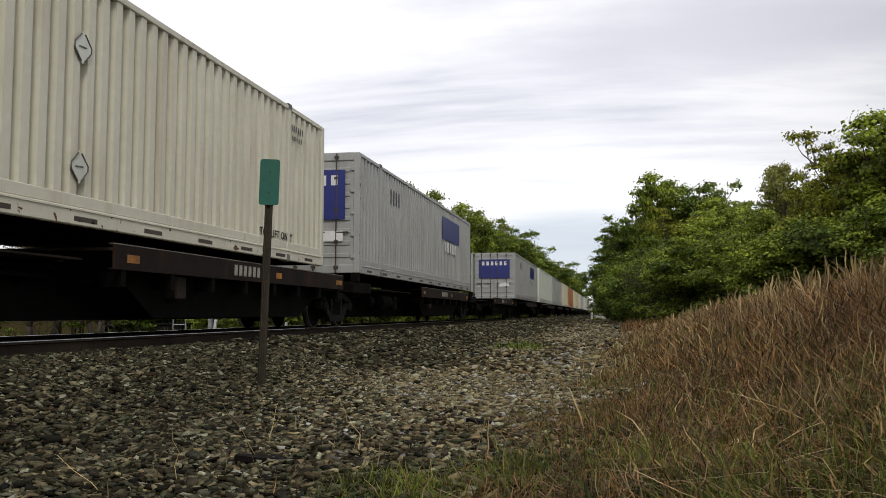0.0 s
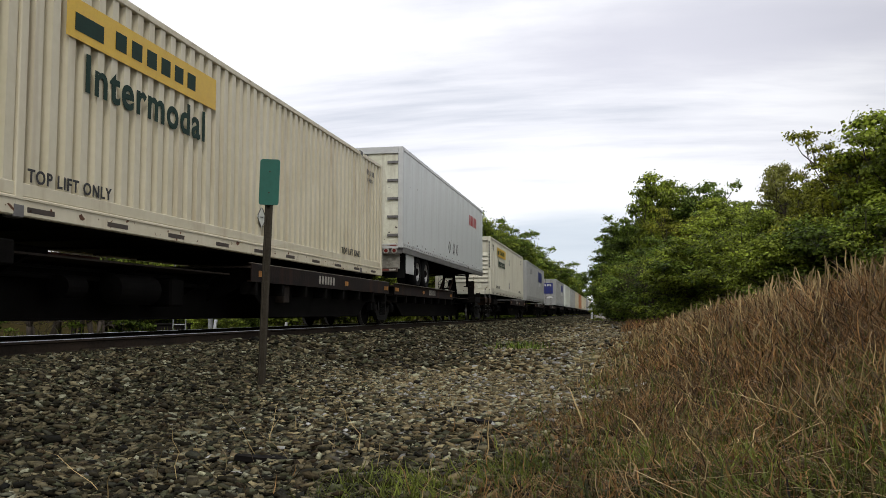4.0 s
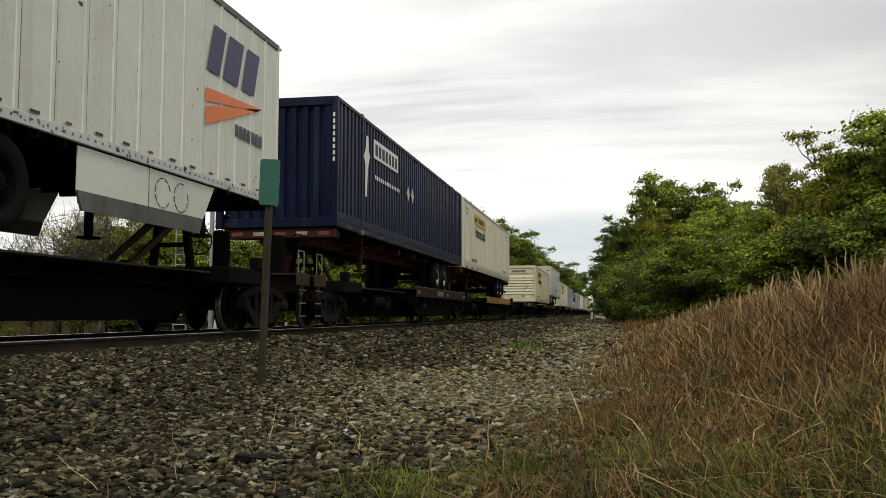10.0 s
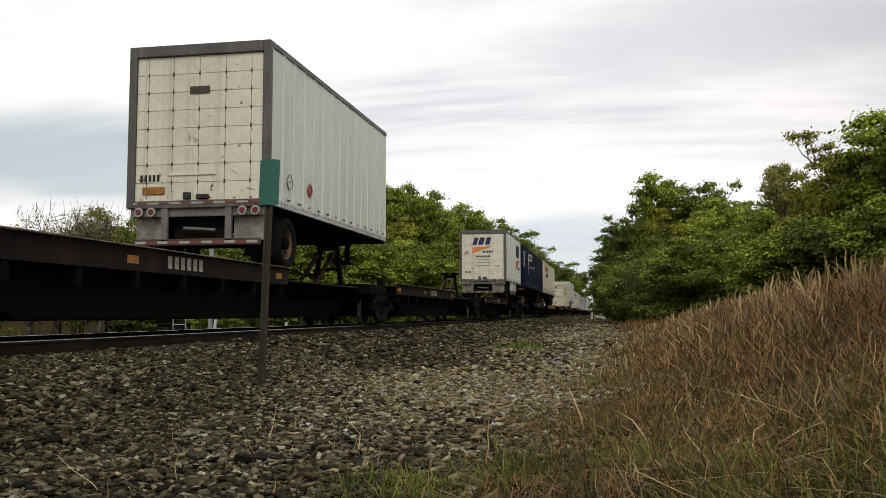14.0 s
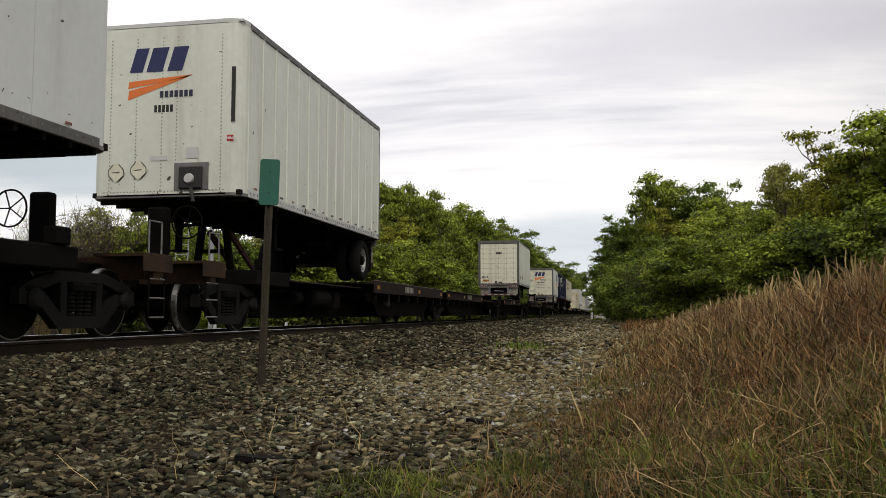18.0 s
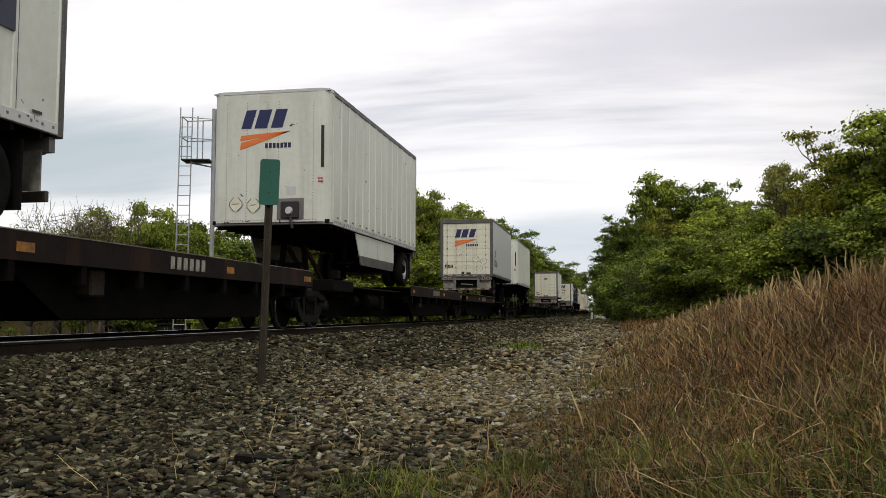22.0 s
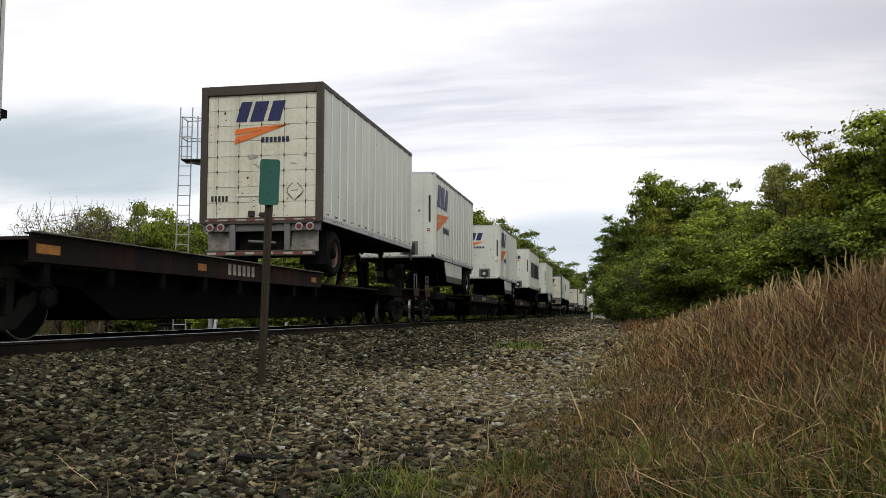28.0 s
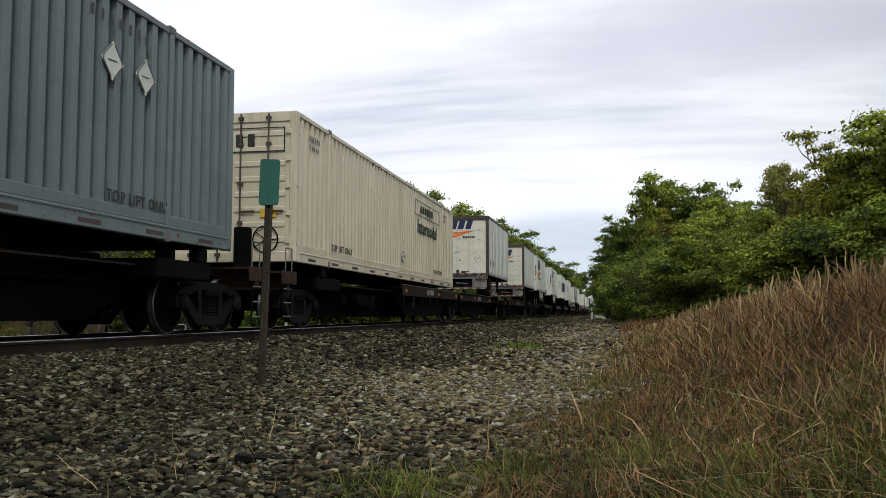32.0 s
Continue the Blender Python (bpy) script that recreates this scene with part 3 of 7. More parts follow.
# ------------------------------------------------------------------ the track
def make_track():
    prof = [(-0.07, -0.172), (0.07, -0.172), (0.07, -0.158), (0.012, -0.135), (0.01, -0.045), (0.036, -0.035), (0.036, -0.008),
            (-0.036, -0.008), (-0.036, -0.035), (-0.01, -0.045), (-0.012, -0.135), (-0.07, -0.158)]
    head = [(-0.036, -0.008), (0.036, -0.008), (0.034, -0.002), (0.026, 0.0), (-0.026, 0.0), (-0.034, -0.002)]
    for side in (1, -1):
        r = tagged(new("rail"), "rusty steel rail with a polished running surface", "rail", "rails of the track", "structure")
        r.location = (TRACK_X + side * 0.752, 0, 0)
        part("rail_web", prism(prof, -150, 900, "y"), M["rail"], r)
        part("rail_head", prism(head, -150, 900, "y"), M["rail_top"], r, "polished rail head")
    bm = bmesh.new()
    for i in range(-20, 330):
        y = i * 0.52 + random.uniform(-0.03, 0.03)
        box(TRACK_X - 1.3, TRACK_X + 1.3, y - 0.11, y + 0.11, -0.34, -0.174, bm)
    tagged(new("sleepers", finish("sleepers", bm, M["sleeper"])), "weathered timber sleepers sunk in the ballast", "sleepers", kind="stuff")


make_track()

def stones(name, label, n, region, size, flat=0.47, seed=1, mat="stone"):
    """Loose broken stones as one heap of real pieces; region(rng, n) gives x, y."""
    rng = np.random.default_rng(seed)
    base = np.array(list(itertools.product((-0.8, 0.8), repeat=3)))
    faces = np.array([(0, 1, 3), (0, 3, 2), (4, 6, 7), (4, 7, 5), (0, 4, 5), (0, 5, 1), (2, 3, 7), (2, 7, 6), (0, 2, 6), (0, 6, 4), (1, 5, 7), (1, 7, 3)])
    x, y = region(rng, n)
    n = len(x)
    z = ground_z(x, y)
    s = size * rng.uniform(0.5, 1.3, n) * np.where(rng.random(n) < 0.10, 1.4, 1.0)
    shape = base[None] * (1 + rng.uniform(-0.6, 0.35, (n, len(base), 3)))
    stretch = np.stack([rng.uniform(0.9, 1.7, n), rng.uniform(0.55, 1.0, n), flat * rng.uniform(0.5, 1.1, n)], -1)
    shape = shape * stretch[:, None]
    a, b, c = rng.uniform(0, 6.28, n), rng.normal(0, 0.25, n), rng.normal(0, 0.25, n)
    ca, sa, cb, sb, cc, sc = np.cos(a), np.sin(a), np.cos(b), np.sin(b), np.cos(c), np.sin(c)
    rz = np.stack([np.stack([ca, -sa, 0 * a], -1), np.stack([sa, ca, 0 * a], -1), np.stack([0 * a, 0 * a, 1 + 0 * a], -1)], 1)
    rx = np.stack([np.stack([1 + 0 * a, 0 * a, 0 * a], -1), np.stack([0 * a, cb, -sb], -1), np.stack([0 * a, sb, cb], -1)], 1)
    ry = np.stack([np.stack([cc, 0 * a, sc], -1), np.stack([0 * a, 1 + 0 * a, 0 * a], -1), np.stack([-sc, 0 * a, cc], -1)], 1)
    rot = rz @ rx @ ry
    v = np.einsum("nij,nkj->nki", rot, shape) * s[:, None, None]
    v += np.stack([x, y, z + s * flat * rng.uniform(-0.1, 2.3, n)], -1)[:, None]
    me = bpy.data.meshes.new(name)
    k = len(base)
    me.vertices.add(n * k)
    me.vertices.foreach_set("co", v.astype(np.float32).reshape(-1))
    loops = (faces[None] + (np.arange(n) * k)[:, None, None]).reshape(-1)
    me.loops.add(len(loops))
    me.loops.foreach_set("vertex_index", loops)
    me.polygons.add(len(loops) // 3)
    me.polygons.foreach_set("loop_start", np.arange(len(loops) // 3) * 3)
    me.polygons.foreach_set("loop_total", np.full(len(loops) // 3, 3))
    me.materials.append(M[mat])
    me.update(calc_edges=True)
    return tagged(new(name, me), label, "gravel", kind="stuff")


def verge(y):
    """Where the stones end and the growth begins."""
    return -0.95 + 0.5 * smooth01((y - 3.6) / 2.0) + 0.045 * np.clip(y - 6, 0, 60) + 0.18 * np.sin(1.7 * y)


def near_bed(rng, n):
    y = 2.3 + 10.7 * rng.random(n) ** 0.85
    x = rng.uniform(TRACK_X + 0.70, 0.4, n)
    edge = verge(y) + rng.normal(0.1, 0.25, n)
    keep = (x < edge) & (np.abs(x - TRACK_X - 0.752) > 0.085) & ((x - TRACK_X) > 0.7)
    wedge = x > -0.80 * y - 0.3        # only what lies before the eye
    return x[keep & wedge], y[keep & wedge]


def far_bed(rng, n):
    y = 13 + 32 * rng.random(n) ** 1.2
    x = rng.uniform(TRACK_X + 0.84, 2.4, n)
    keep = x < verge(y) + rng.normal(0.1, 0.35, n)
    return x[keep], y[keep]


def distant_bed(rng, n):
    y = 45 + 130 * rng.random(n) ** 1.3
    x = rng.uniform(TRACK_X + 0.84, 2.6, n)
    keep = x < np.minimum(verge(y), 2.2) + rng.normal(0, 0.4, n)
    return x[keep], y[keep]


def outer_bed(rng, n):
    """The rest of the bed, behind and beside the eye."""
    y = rng.uniform(-14, 13, n)
    x = rng.uniform(TRACK_X - 2.6, -1.1, n)
    side = np.abs(x - TRACK_X)
    keep = ((y < 2.3) | (x < -0.80 * y - 0.3)) & (np.abs(side - 0.752) > 0.12)
    return x[keep], y[keep]


def tan_part(x, y, rng):
    """Which stones are tan: more of them away from the rails and further along."""
    f = smooth01((x + 4.3 + 0.6 * np.sin(0.7 * y)) / 3.0) * smooth01((y - 3.4) / 5.0)
    return rng.random(len(x)) < 0.85 * f


def bed(where, tan):
    def region(rng, n):
        x, y = where(rng, n)
        t = tan_part(x, y, np.random.default_rng(99))
        return (x[t], y[t]) if tan else (x[~t], y[~t])
    return region


DARK, TAN_EDGE = "dark grey-brown crushed stone ballast beside the rails", "paler tan crushed stone along the ballast edge"
stones("ballast", DARK, 118000, bed(near_bed, False), 0.024, seed=3)
stones("dusty_stone", TAN_EDGE, 118000, bed(near_bed, True), 0.024, seed=3, mat="stone_tan")
stones("ballast", DARK, 24000, bed(far_bed, False), 0.042, seed=4)
stones("dusty_stone", TAN_EDGE, 24000, bed(far_bed, True), 0.042, seed=4, mat="stone_tan")
stones("ballast", DARK, 15000, bed(distant_bed, False), 0.075, seed=6)
stones("dusty_stone", TAN_EDGE, 15000, bed(distant_bed, True), 0.075, seed=6, mat="stone_tan")
stones("ballast", DARK, 11000, bed(outer_bed, False), 0.05, seed=8)


# ------------------------------------------------------------------ plants
def blades(name, label, mat, x, y, rng, tall, width, lean, curl=0.5, droop=0.0, shape=(1.0, 0.95, 0.8, 0.5, 0.1), kink=0.05, heading=None):
    """Grass: each blade a bent strip of four quads; heading: the way each one leans."""
    n = len(x)
    z = ground_z(x, y) - 0.02
    h = tall * rng.uniform(0.5, 1.25, n)
    a = rng.uniform(0, 2 * np.pi, n) if heading is None else heading + rng.normal(0, 0.7, n)
    tilt = np.abs(rng.normal(0, lean, n))
    w = width * rng.uniform(0.6, 1.4, n)
    face = rng.uniform(0, 2 * np.pi, n)
    side = np.stack([np.cos(face), np.sin(face), np.zeros(n)], -1)
    out = np.stack([np.cos(a), np.sin(a), np.zeros(n)], -1)
    v = []
    drift = np.zeros((n, 3))
    for u, ww in zip((0, 0.3, 0.56, 0.8, 1.0), shape):
        r = (tilt * u + curl * tilt * u * u) * h
        p = np.stack([x, y, z], -1) + out * r[:, None]
        p[:, 2] += h * (u - droop * tilt * u ** 3) * np.sqrt(np.clip(1 - 0.35 * tilt, 0.2, 1))
        drift = drift + rng.normal(0, 1, (n, 3)) * np.array([1, 1, 0.5]) * (kink * 0.6 * (u > 0) * h)[:, None]
        p += drift
        v += [p - side * (w * ww / 2)[:, None], p + side * (w * ww / 2)[:, None]]
    me = quads(name, np.stack(v, 1), mat, per=10)
    return tagged(new(name, me), label, "grass", kind="stuff")


def tufts(rng, n, per, x0, x1, y0, y1, power=1.0, size=0.1):
    """Blades in n tufts: x, y, the way each blade leans (out of its tuft, and with the tuft), and how tall its tuft stands."""
    cx, cy = scatter(rng, n, x0, x1, y0, y1, power)
    k = np.repeat(np.arange(n), rng.poisson(per, n))
    r, a = size * np.sqrt(rng.random(len(k))), rng.uniform(0, 2 * np.pi, len(k))
    way = rng.uniform(0, 2 * np.pi, n)
    dx, dy = r * np.cos(a) + 0.5 * size * np.cos(way[k]), r * np.sin(a) + 0.5 * size * np.sin(way[k])
    return cx[k] + r * np.cos(a), cy[k] + r * np.sin(a), np.arctan2(dy, dx), rng.uniform(0.55, 1.3, n)[k]


def scatter(rng, n, x0, x1, y0, y1, power=1.0):
    return rng.uniform(x0, x1, n), y0 + (y1 - y0) * rng.random(n) ** power


def clear_of_eye(x, y, r=1.5):
    return (x * x + y * y) > r * r


def make_grass():
    rng = np.random.default_rng(11)
    # tall dry grass on the bank, in leaning tufts
    x, y, way, grow = tufts(rng, 9500, 10, -1.2, 9.5, 3.0, 36, 1.35, 0.13)
    keep = (x > verge(y) + rng.normal(0.12, 0.22, len(x))) & clear_of_eye(x, y, 3.6) & (x < 0.5 * y + 0.6) & (rng.random(len(x)) < 0.12 + 0.88 * smooth01((y - 3.6) / 3.2))
    x, y, way, grow = x[keep], y[keep], way[keep], grow[keep]
    into = smooth01((x - verge(y)) / 2.8)
    blades("dry_grass", "tall dry brown grass on the bank", M["dry"], x, y, rng, (0.12 + 0.20 * into) * grow, np.clip(0.0013 * y, 0.006, 0.026), 0.5, curl=0.9, droop=0.35, kink=0.2, heading=way + rng.normal(0, 0.9, len(x)))
    # finer growth that fills between the tufts
    x, y = scatter(rng, 46000, -1.2, 9.5, 3.0, 34, 1.3)
    keep = (x > verge(y) + rng.normal(0.1, 0.25, len(x))) & clear_of_eye(x, y, 3.2) & (x < 0.5 * y + 0.6)
    x, y = x[keep], y[keep]
    blades("low_dry_grass", "tangled low dry grass between the tufts", M["dry"], x, y, rng, 0.10 + 0.10 * smooth01((x + 0.4) / 3.0), np.clip(0.0013 * y, 0.006, 0.026), 1.0, curl=0.6, droop=0.5, kink=0.2)
    x, y, way, grow = tufts(rng, 2600, 5, -1.0, 9.0, 3.4, 34, 1.25, 0.1)
    keep = (x > verge(y) + rng.normal(0.05, 0.3, len(x))) & clear_of_eye(x, y, 3.6) & (x < 0.5 * y + 0.6)
    x, y, way, grow = x[keep], y[keep], way[keep], grow[keep]
    blades("straw_grass", "bleached straw stalks among the dry grass", M["straw"], x, y, rng, (0.14 + 0.22 * smooth01((x - verge(y)) / 2.8)) * grow, np.clip(0.0011 * y, 0.006, 0.022), 0.45, curl=0.9, droop=0.35, kink=0.17, heading=way)
    # stalks with drooping seed heads stand above the rest
    x, y = scatter(rng, 3000, -0.4, 9.5, 7.0, 34, 1.1)
    keep = (x > verge(y) + 0.3 + rng.normal(0, 0.4, len(x))) & (x < 0.5 * y + 0.6)
    x, y = x[keep], y[keep]
    blades("seed_stalks", "pale dry stalks with drooping seed heads", M["straw"], x, y, rng, 0.26 + 0.30 * smooth01((x - verge(y)) / 3.0), np.clip(0.0013 * y, 0.008, 0.026), 0.25,
           droop=0.6, shape=(0.3, 0.3, 0.6, 1.3, 0.3), kink=0.05)
    # short green grass at the foot of the bank
    x, y, way, grow = tufts(rng, 2600, 10, -1.7, 4.4, 2.4, 9.5, 1.35, 0.09)
    patch = 0.5 + 0.5 * np.sin(2.7 * x + 1.0 + 1.5 * np.sin(1.9 * y)) * np.sin(2.2 * y)
    keep = (x > verge(y) + rng.normal(-0.05, 0.2, len(x))) & (rng.random(len(x)) < (1.05 - smooth01((y - 3.4) / 4.5)) * (0.25 + 0.75 * patch)) & clear_of_eye(x, y, 2.2)
    blades("green_grass", "short green grass at the foot of the bank", M["green_grass"], x[keep], y[keep], rng, 0.125 * grow[keep], 0.0075, 0.8, droop=0.4, kink=0.12, heading=way[keep])
    x, y, way, grow = tufts(rng, 1500, 7, -1.0, 8.0, 4.5, 20, 1.2, 0.1)
    keep = (x > verge(y) + rng.normal(0, 0.25, len(x))) & (x < 0.5 * y + 0.6) & (rng.random(len(x)) < 0.9 - 0.75 * smooth01((x - 0.3) / 3.0))
    blades("mixed_green_grass", "olive green blades among the dry grass", M["green_grass"], x[keep], y[keep], rng, 0.2 * grow[keep], 0.007, 0.6, kink=0.12, heading=way[keep])
    x, y = scatter(rng, 26000, -1.2, 5.0, 0.9, 7.0, 0.9)
    keep = (x > verge(y) + rng.normal(0, 0.22, len(x))) & clear_of_eye(x, y, 1.7)
    blades("matted_grass", "matted dry grass lying between the green blades", M["dry"], x[keep], y[keep], rng, 0.15, 0.006, 1.1, droop=0.5, kink=0.2)
    x, y = scatter(rng, 2600, -0.9, 4.5, 2.4, 8.0, 1.1)
    keep = (x > verge(y) + rng.normal(0.1, 0.25, len(x))) & clear_of_eye(x, y, 2.4)
    blades("matted_straw", "bleached curled straws lying in the grass", M["straw"], x[keep], y[keep], rng, 0.2, 0.0065, 1.5, droop=0.6, kink=0.22)
    x, y = scatter(rng, 9000, 0.2, 3.6, 0.9, 4.5)
    keep = clear_of_eye(x, y, 1.7)
    blades("low_grass", "low mixed grass at the foot of the bank", M["green_grass"], x[keep], y[keep], rng, 0.13, 0.0045, 0.6, droop=0.4)
    x, y = scatter(rng, 120, -0.6, 5.0, 3.8, 14, 1.2)
    keep = (x > verge(y)) & (x < 0.45 * y)
    blades("bent_stalks", "long bent straw stalks leaning over the grass", M["straw"], x[keep], y[keep], rng, 0.42, 0.011, 1.3, curl=0.8, droop=0.4)
    x, y = scatter(rng, 44, -2.6, -0.7, 3.6, 8.5)
    blades("lone_stalks", "thin dry stalks rising from the stones", M["straw"], x, y, rng, 0.34, 0.006, 0.4, kink=0.1)
    for cx, cy, n in ((-1.2, 4.25, 330), (-0.95, 4.1, 520), (-0.5, 4.5, 600), (0.1, 4.4, 600)):
        x, y = rng.normal(cx, 0.13, n), rng.normal(cy, 0.2, n)
        blades("green_tuft", "fresh green grass tuft at the edge of the stones", M["green_grass"], x, y, rng, 0.13, 0.008, 0.8, droop=0.4, kink=0.12)
    x, y = scatter(rng, 9000, -1.0, 7.0, -12, 0.4)
    keep = clear_of_eye(x, y, 1.7)
    blades("dry_grass", "tall dry brown grass on the bank", M["dry"], x[keep], y[keep], rng, 0.26, 0.01, 0.4)
    # a thin growth between the stones
    x, y, way, grow = tufts(rng, 130, 6, -3.0, 0.6, 3.6, 30, 1.0, 0.08)
    keep = (x < verge(y) + 0.3) & (rng.random(len(x)) < smooth01((x + 3.4) / 2.4))
    blades("weeds", "sparse dry weeds between the stones", M["dry"], x[keep], y[keep], rng, 0.15 * grow[keep], 0.007, 0.6, kink=0.12, heading=way[keep])
    # rough growth beyond the track
    x, y = scatter(rng, 22000, -26, -9.6, 8, 75, 1.2)
    blades("rough_grass", "rough green grass beyond the track", M["green_grass"], x, y, rng, 0.42, 0.035, 0.3)
    x, y = scatter(rng, 7000, 0.2, 8, 34, 90, 1.2)
    keep = x > verge(y) * 0.6
    blades("far_dry_grass", "dry grass along the foot of the trees", M["dry"], x[keep], y[keep], rng, 0.5, 0.03, 0.4)
    # a tuft that stands alone in the ballast
    x, y = rng.normal(-2.15, 0.28, 190), rng.normal(22.0, 0.5, 190)
    blades("weed_tuft", "small green weed tuft in the ballast", M["leaf_dark"], x, y, rng, 0.24, 0.03, 0.5)


make_grass()


def branch(bm, p, q, r0, r1, rng, seg=6, bend=0.12, steps=3):
    """A tapering, slightly crooked limb; returns its joints."""
    p, q = Vector(p), Vector(q)
    pts = [p]
    size = (q - p).length
    for i in range(1, steps + 1):
        f = i / steps
        w = Vector(rng.normal(0, bend * size / steps, 3)) if i < steps else Vector((0, 0, 0))
        pts.append(p.lerp(q, f) + w)
    for i in range(steps):
        a, b = r0 + (r1 - r0) * i / steps, r0 + (r1 - r0) * (i + 1) / steps
        rod(pts[i], pts[i + 1], a, bm, seg, b)
    return pts


def tree(name, label, height, spread, rng, leaf="leaf", leaves=9000, leaf_size=0.16, low=0.25, bare=False, clump=0.8, trunks=1, tips=70):
    """A tree: trunk and limbs in one mesh, and a crown of many small leaves in uneven clumps."""
    r = root(name, label, "tree" if height > 4 else "bush")
    bm = bmesh.new()
    ends = []
    for k in range(trunks):
        lean = rng.normal(0, 0.05 + 0.06 * (trunks > 1), 2) * height
        top = Vector((lean[0], lean[1], height * 0.72))
        foot = Vector((rng.normal(0, 0.15), rng.normal(0, 0.15), -0.3)) * (trunks > 1) + Vector((0, 0, -0.3)) * (trunks == 1)
        pts = branch(bm, foot, top, 0.016 * height + 0.05, 0.006 * height, rng, 8, 0.06, 6)
        for i in range(max(6, tips // 7 // trunks)):
            f = low + (1 - low) * rng.random() ** 0.8
            j = min(int(f * (len(pts) - 1)), len(pts) - 2)
            start = pts[j].lerp(pts[j + 1], f * (len(pts) - 1) - j)
            a = rng.uniform(0, 6.283)
            u = (f - low) / (1 - low)
            reach = spread * (0.55 + 0.5 * math.sin(math.pi * min(1, 0.25 + 0.75 * u))) * rng.uniform(0.6, 1.1)
            end = start + Vector((math.cos(a) * reach, math.sin(a) * reach, height * rng.uniform(0.04, 0.24)))
            limb = branch(bm, start, end, 0.006 * height, 0.0025 * height, rng, 5, 0.2, 3)
            ends.append(end)
            for _ in range(6):
                s = limb[int(rng.integers(1, 4))]
                t = s + Vector(np.clip(rng.normal(0, 1, 3), -1.4, 1.4)) * spread * 0.26 + Vector((0, 0, 0.05 * height))
                branch(bm, s, t, 0.0036 * height, 0.0018 * height, rng, 4, 0.2, 2)
                ends.append(t)
                if bare:
                    for _ in range(4):
                        w = t + Vector(rng.normal(0, 1, 3)) * spread * 0.15 + Vector((0, 0, 0.03 * height))
                        branch(bm, t, w, 0.0024 * height, 0.0011 * height, rng, 3, 0.2, 1)
                        ends.append(w)
        # leading shoots above the trunk
        for _ in range(7):
            t = top + Vector((rng.normal(0, 0.22) * spread, rng.normal(0, 0.22) * spread, height * rng.uniform(0.0, 0.12)))
            limb = branch(bm, top, t, 0.005 * height, 0.0015 * height, rng, 5, 0.15, 3)
            ends += limb[1:]
    e = np.array([p[:] for p in ends])
    # pads of leaves on well-spaced shoots: dense above, open and dark beneath
    order, pads = rng.permutation(len(e)), []
    for i in order:
        if len(pads) < tips and (not pads or (np.abs((e[pads] - e[i]) * (1, 1, 1.5)).max(axis=1) > 0.7 * clump).all()):
            pads.append(i)
    pads = np.array(pads)
    size = rng.uniform(0.65, 1.3, len(pads)) * clump
    pick = rng.choice(len(pads), leaves, p=size ** 2 / (size ** 2).sum())
    d = rng.normal(0, 1, (leaves, 3))
    d /= np.linalg.norm(d, axis=1)[:, None]
    d[:, 2] = np.where(rng.random(leaves) < 0.8, np.abs(d[:, 2]), d[:, 2])
    shell = np.where(rng.random(leaves) < 0.7, rng.uniform(0.55, 1.1, leaves), np.minimum(np.abs(rng.normal(0, 0.9, leaves)), 1.45))
    lump = 1 + 0.3 * np.sin(4.0 * d[:, 0] + pick) * np.sin(3.3 * d[:, 1] + 2.0 * pick)
    c = e[pads][pick] + d * np.array([1.0, 1.0, 0.62]) * (size[pick] * shell * lump)[:, None]
    c[:, 2] = np.maximum(c[:, 2], 0.15 + 0.1 * rng.random(leaves))
    n = d + rng.normal(0, 0.55, (leaves, 3)) + np.array([0, 0, 0.35])
    n /= np.linalg.norm(n, axis=1)[:, None]
    u = np.cross(n, rng.normal(0, 1, (leaves, 3)))
    u /= np.linalg.norm(u, axis=1)[:, None]
    w = np.cross(n, u)
    s = leaf_size * rng.uniform(0.5, 1.3, leaves)[:, None]
    v = np.stack([c - u * s * 0.5, c - w * s * 0.32 + n * s * 0.1, c + w * s * 0.32 + n * s * 0.1, c + u * s * 0.5], 1)
    k = height / np.percentile(c[:, 2], 99.7)
    v[:, :, 2] *= k
    for p in bm.verts:
        p.co.z *= k
    part("trunk", bm, M["bark"], r, "", True)
    part("crown", quads("crown", v, M[leaf]), M[leaf], r)
    return r


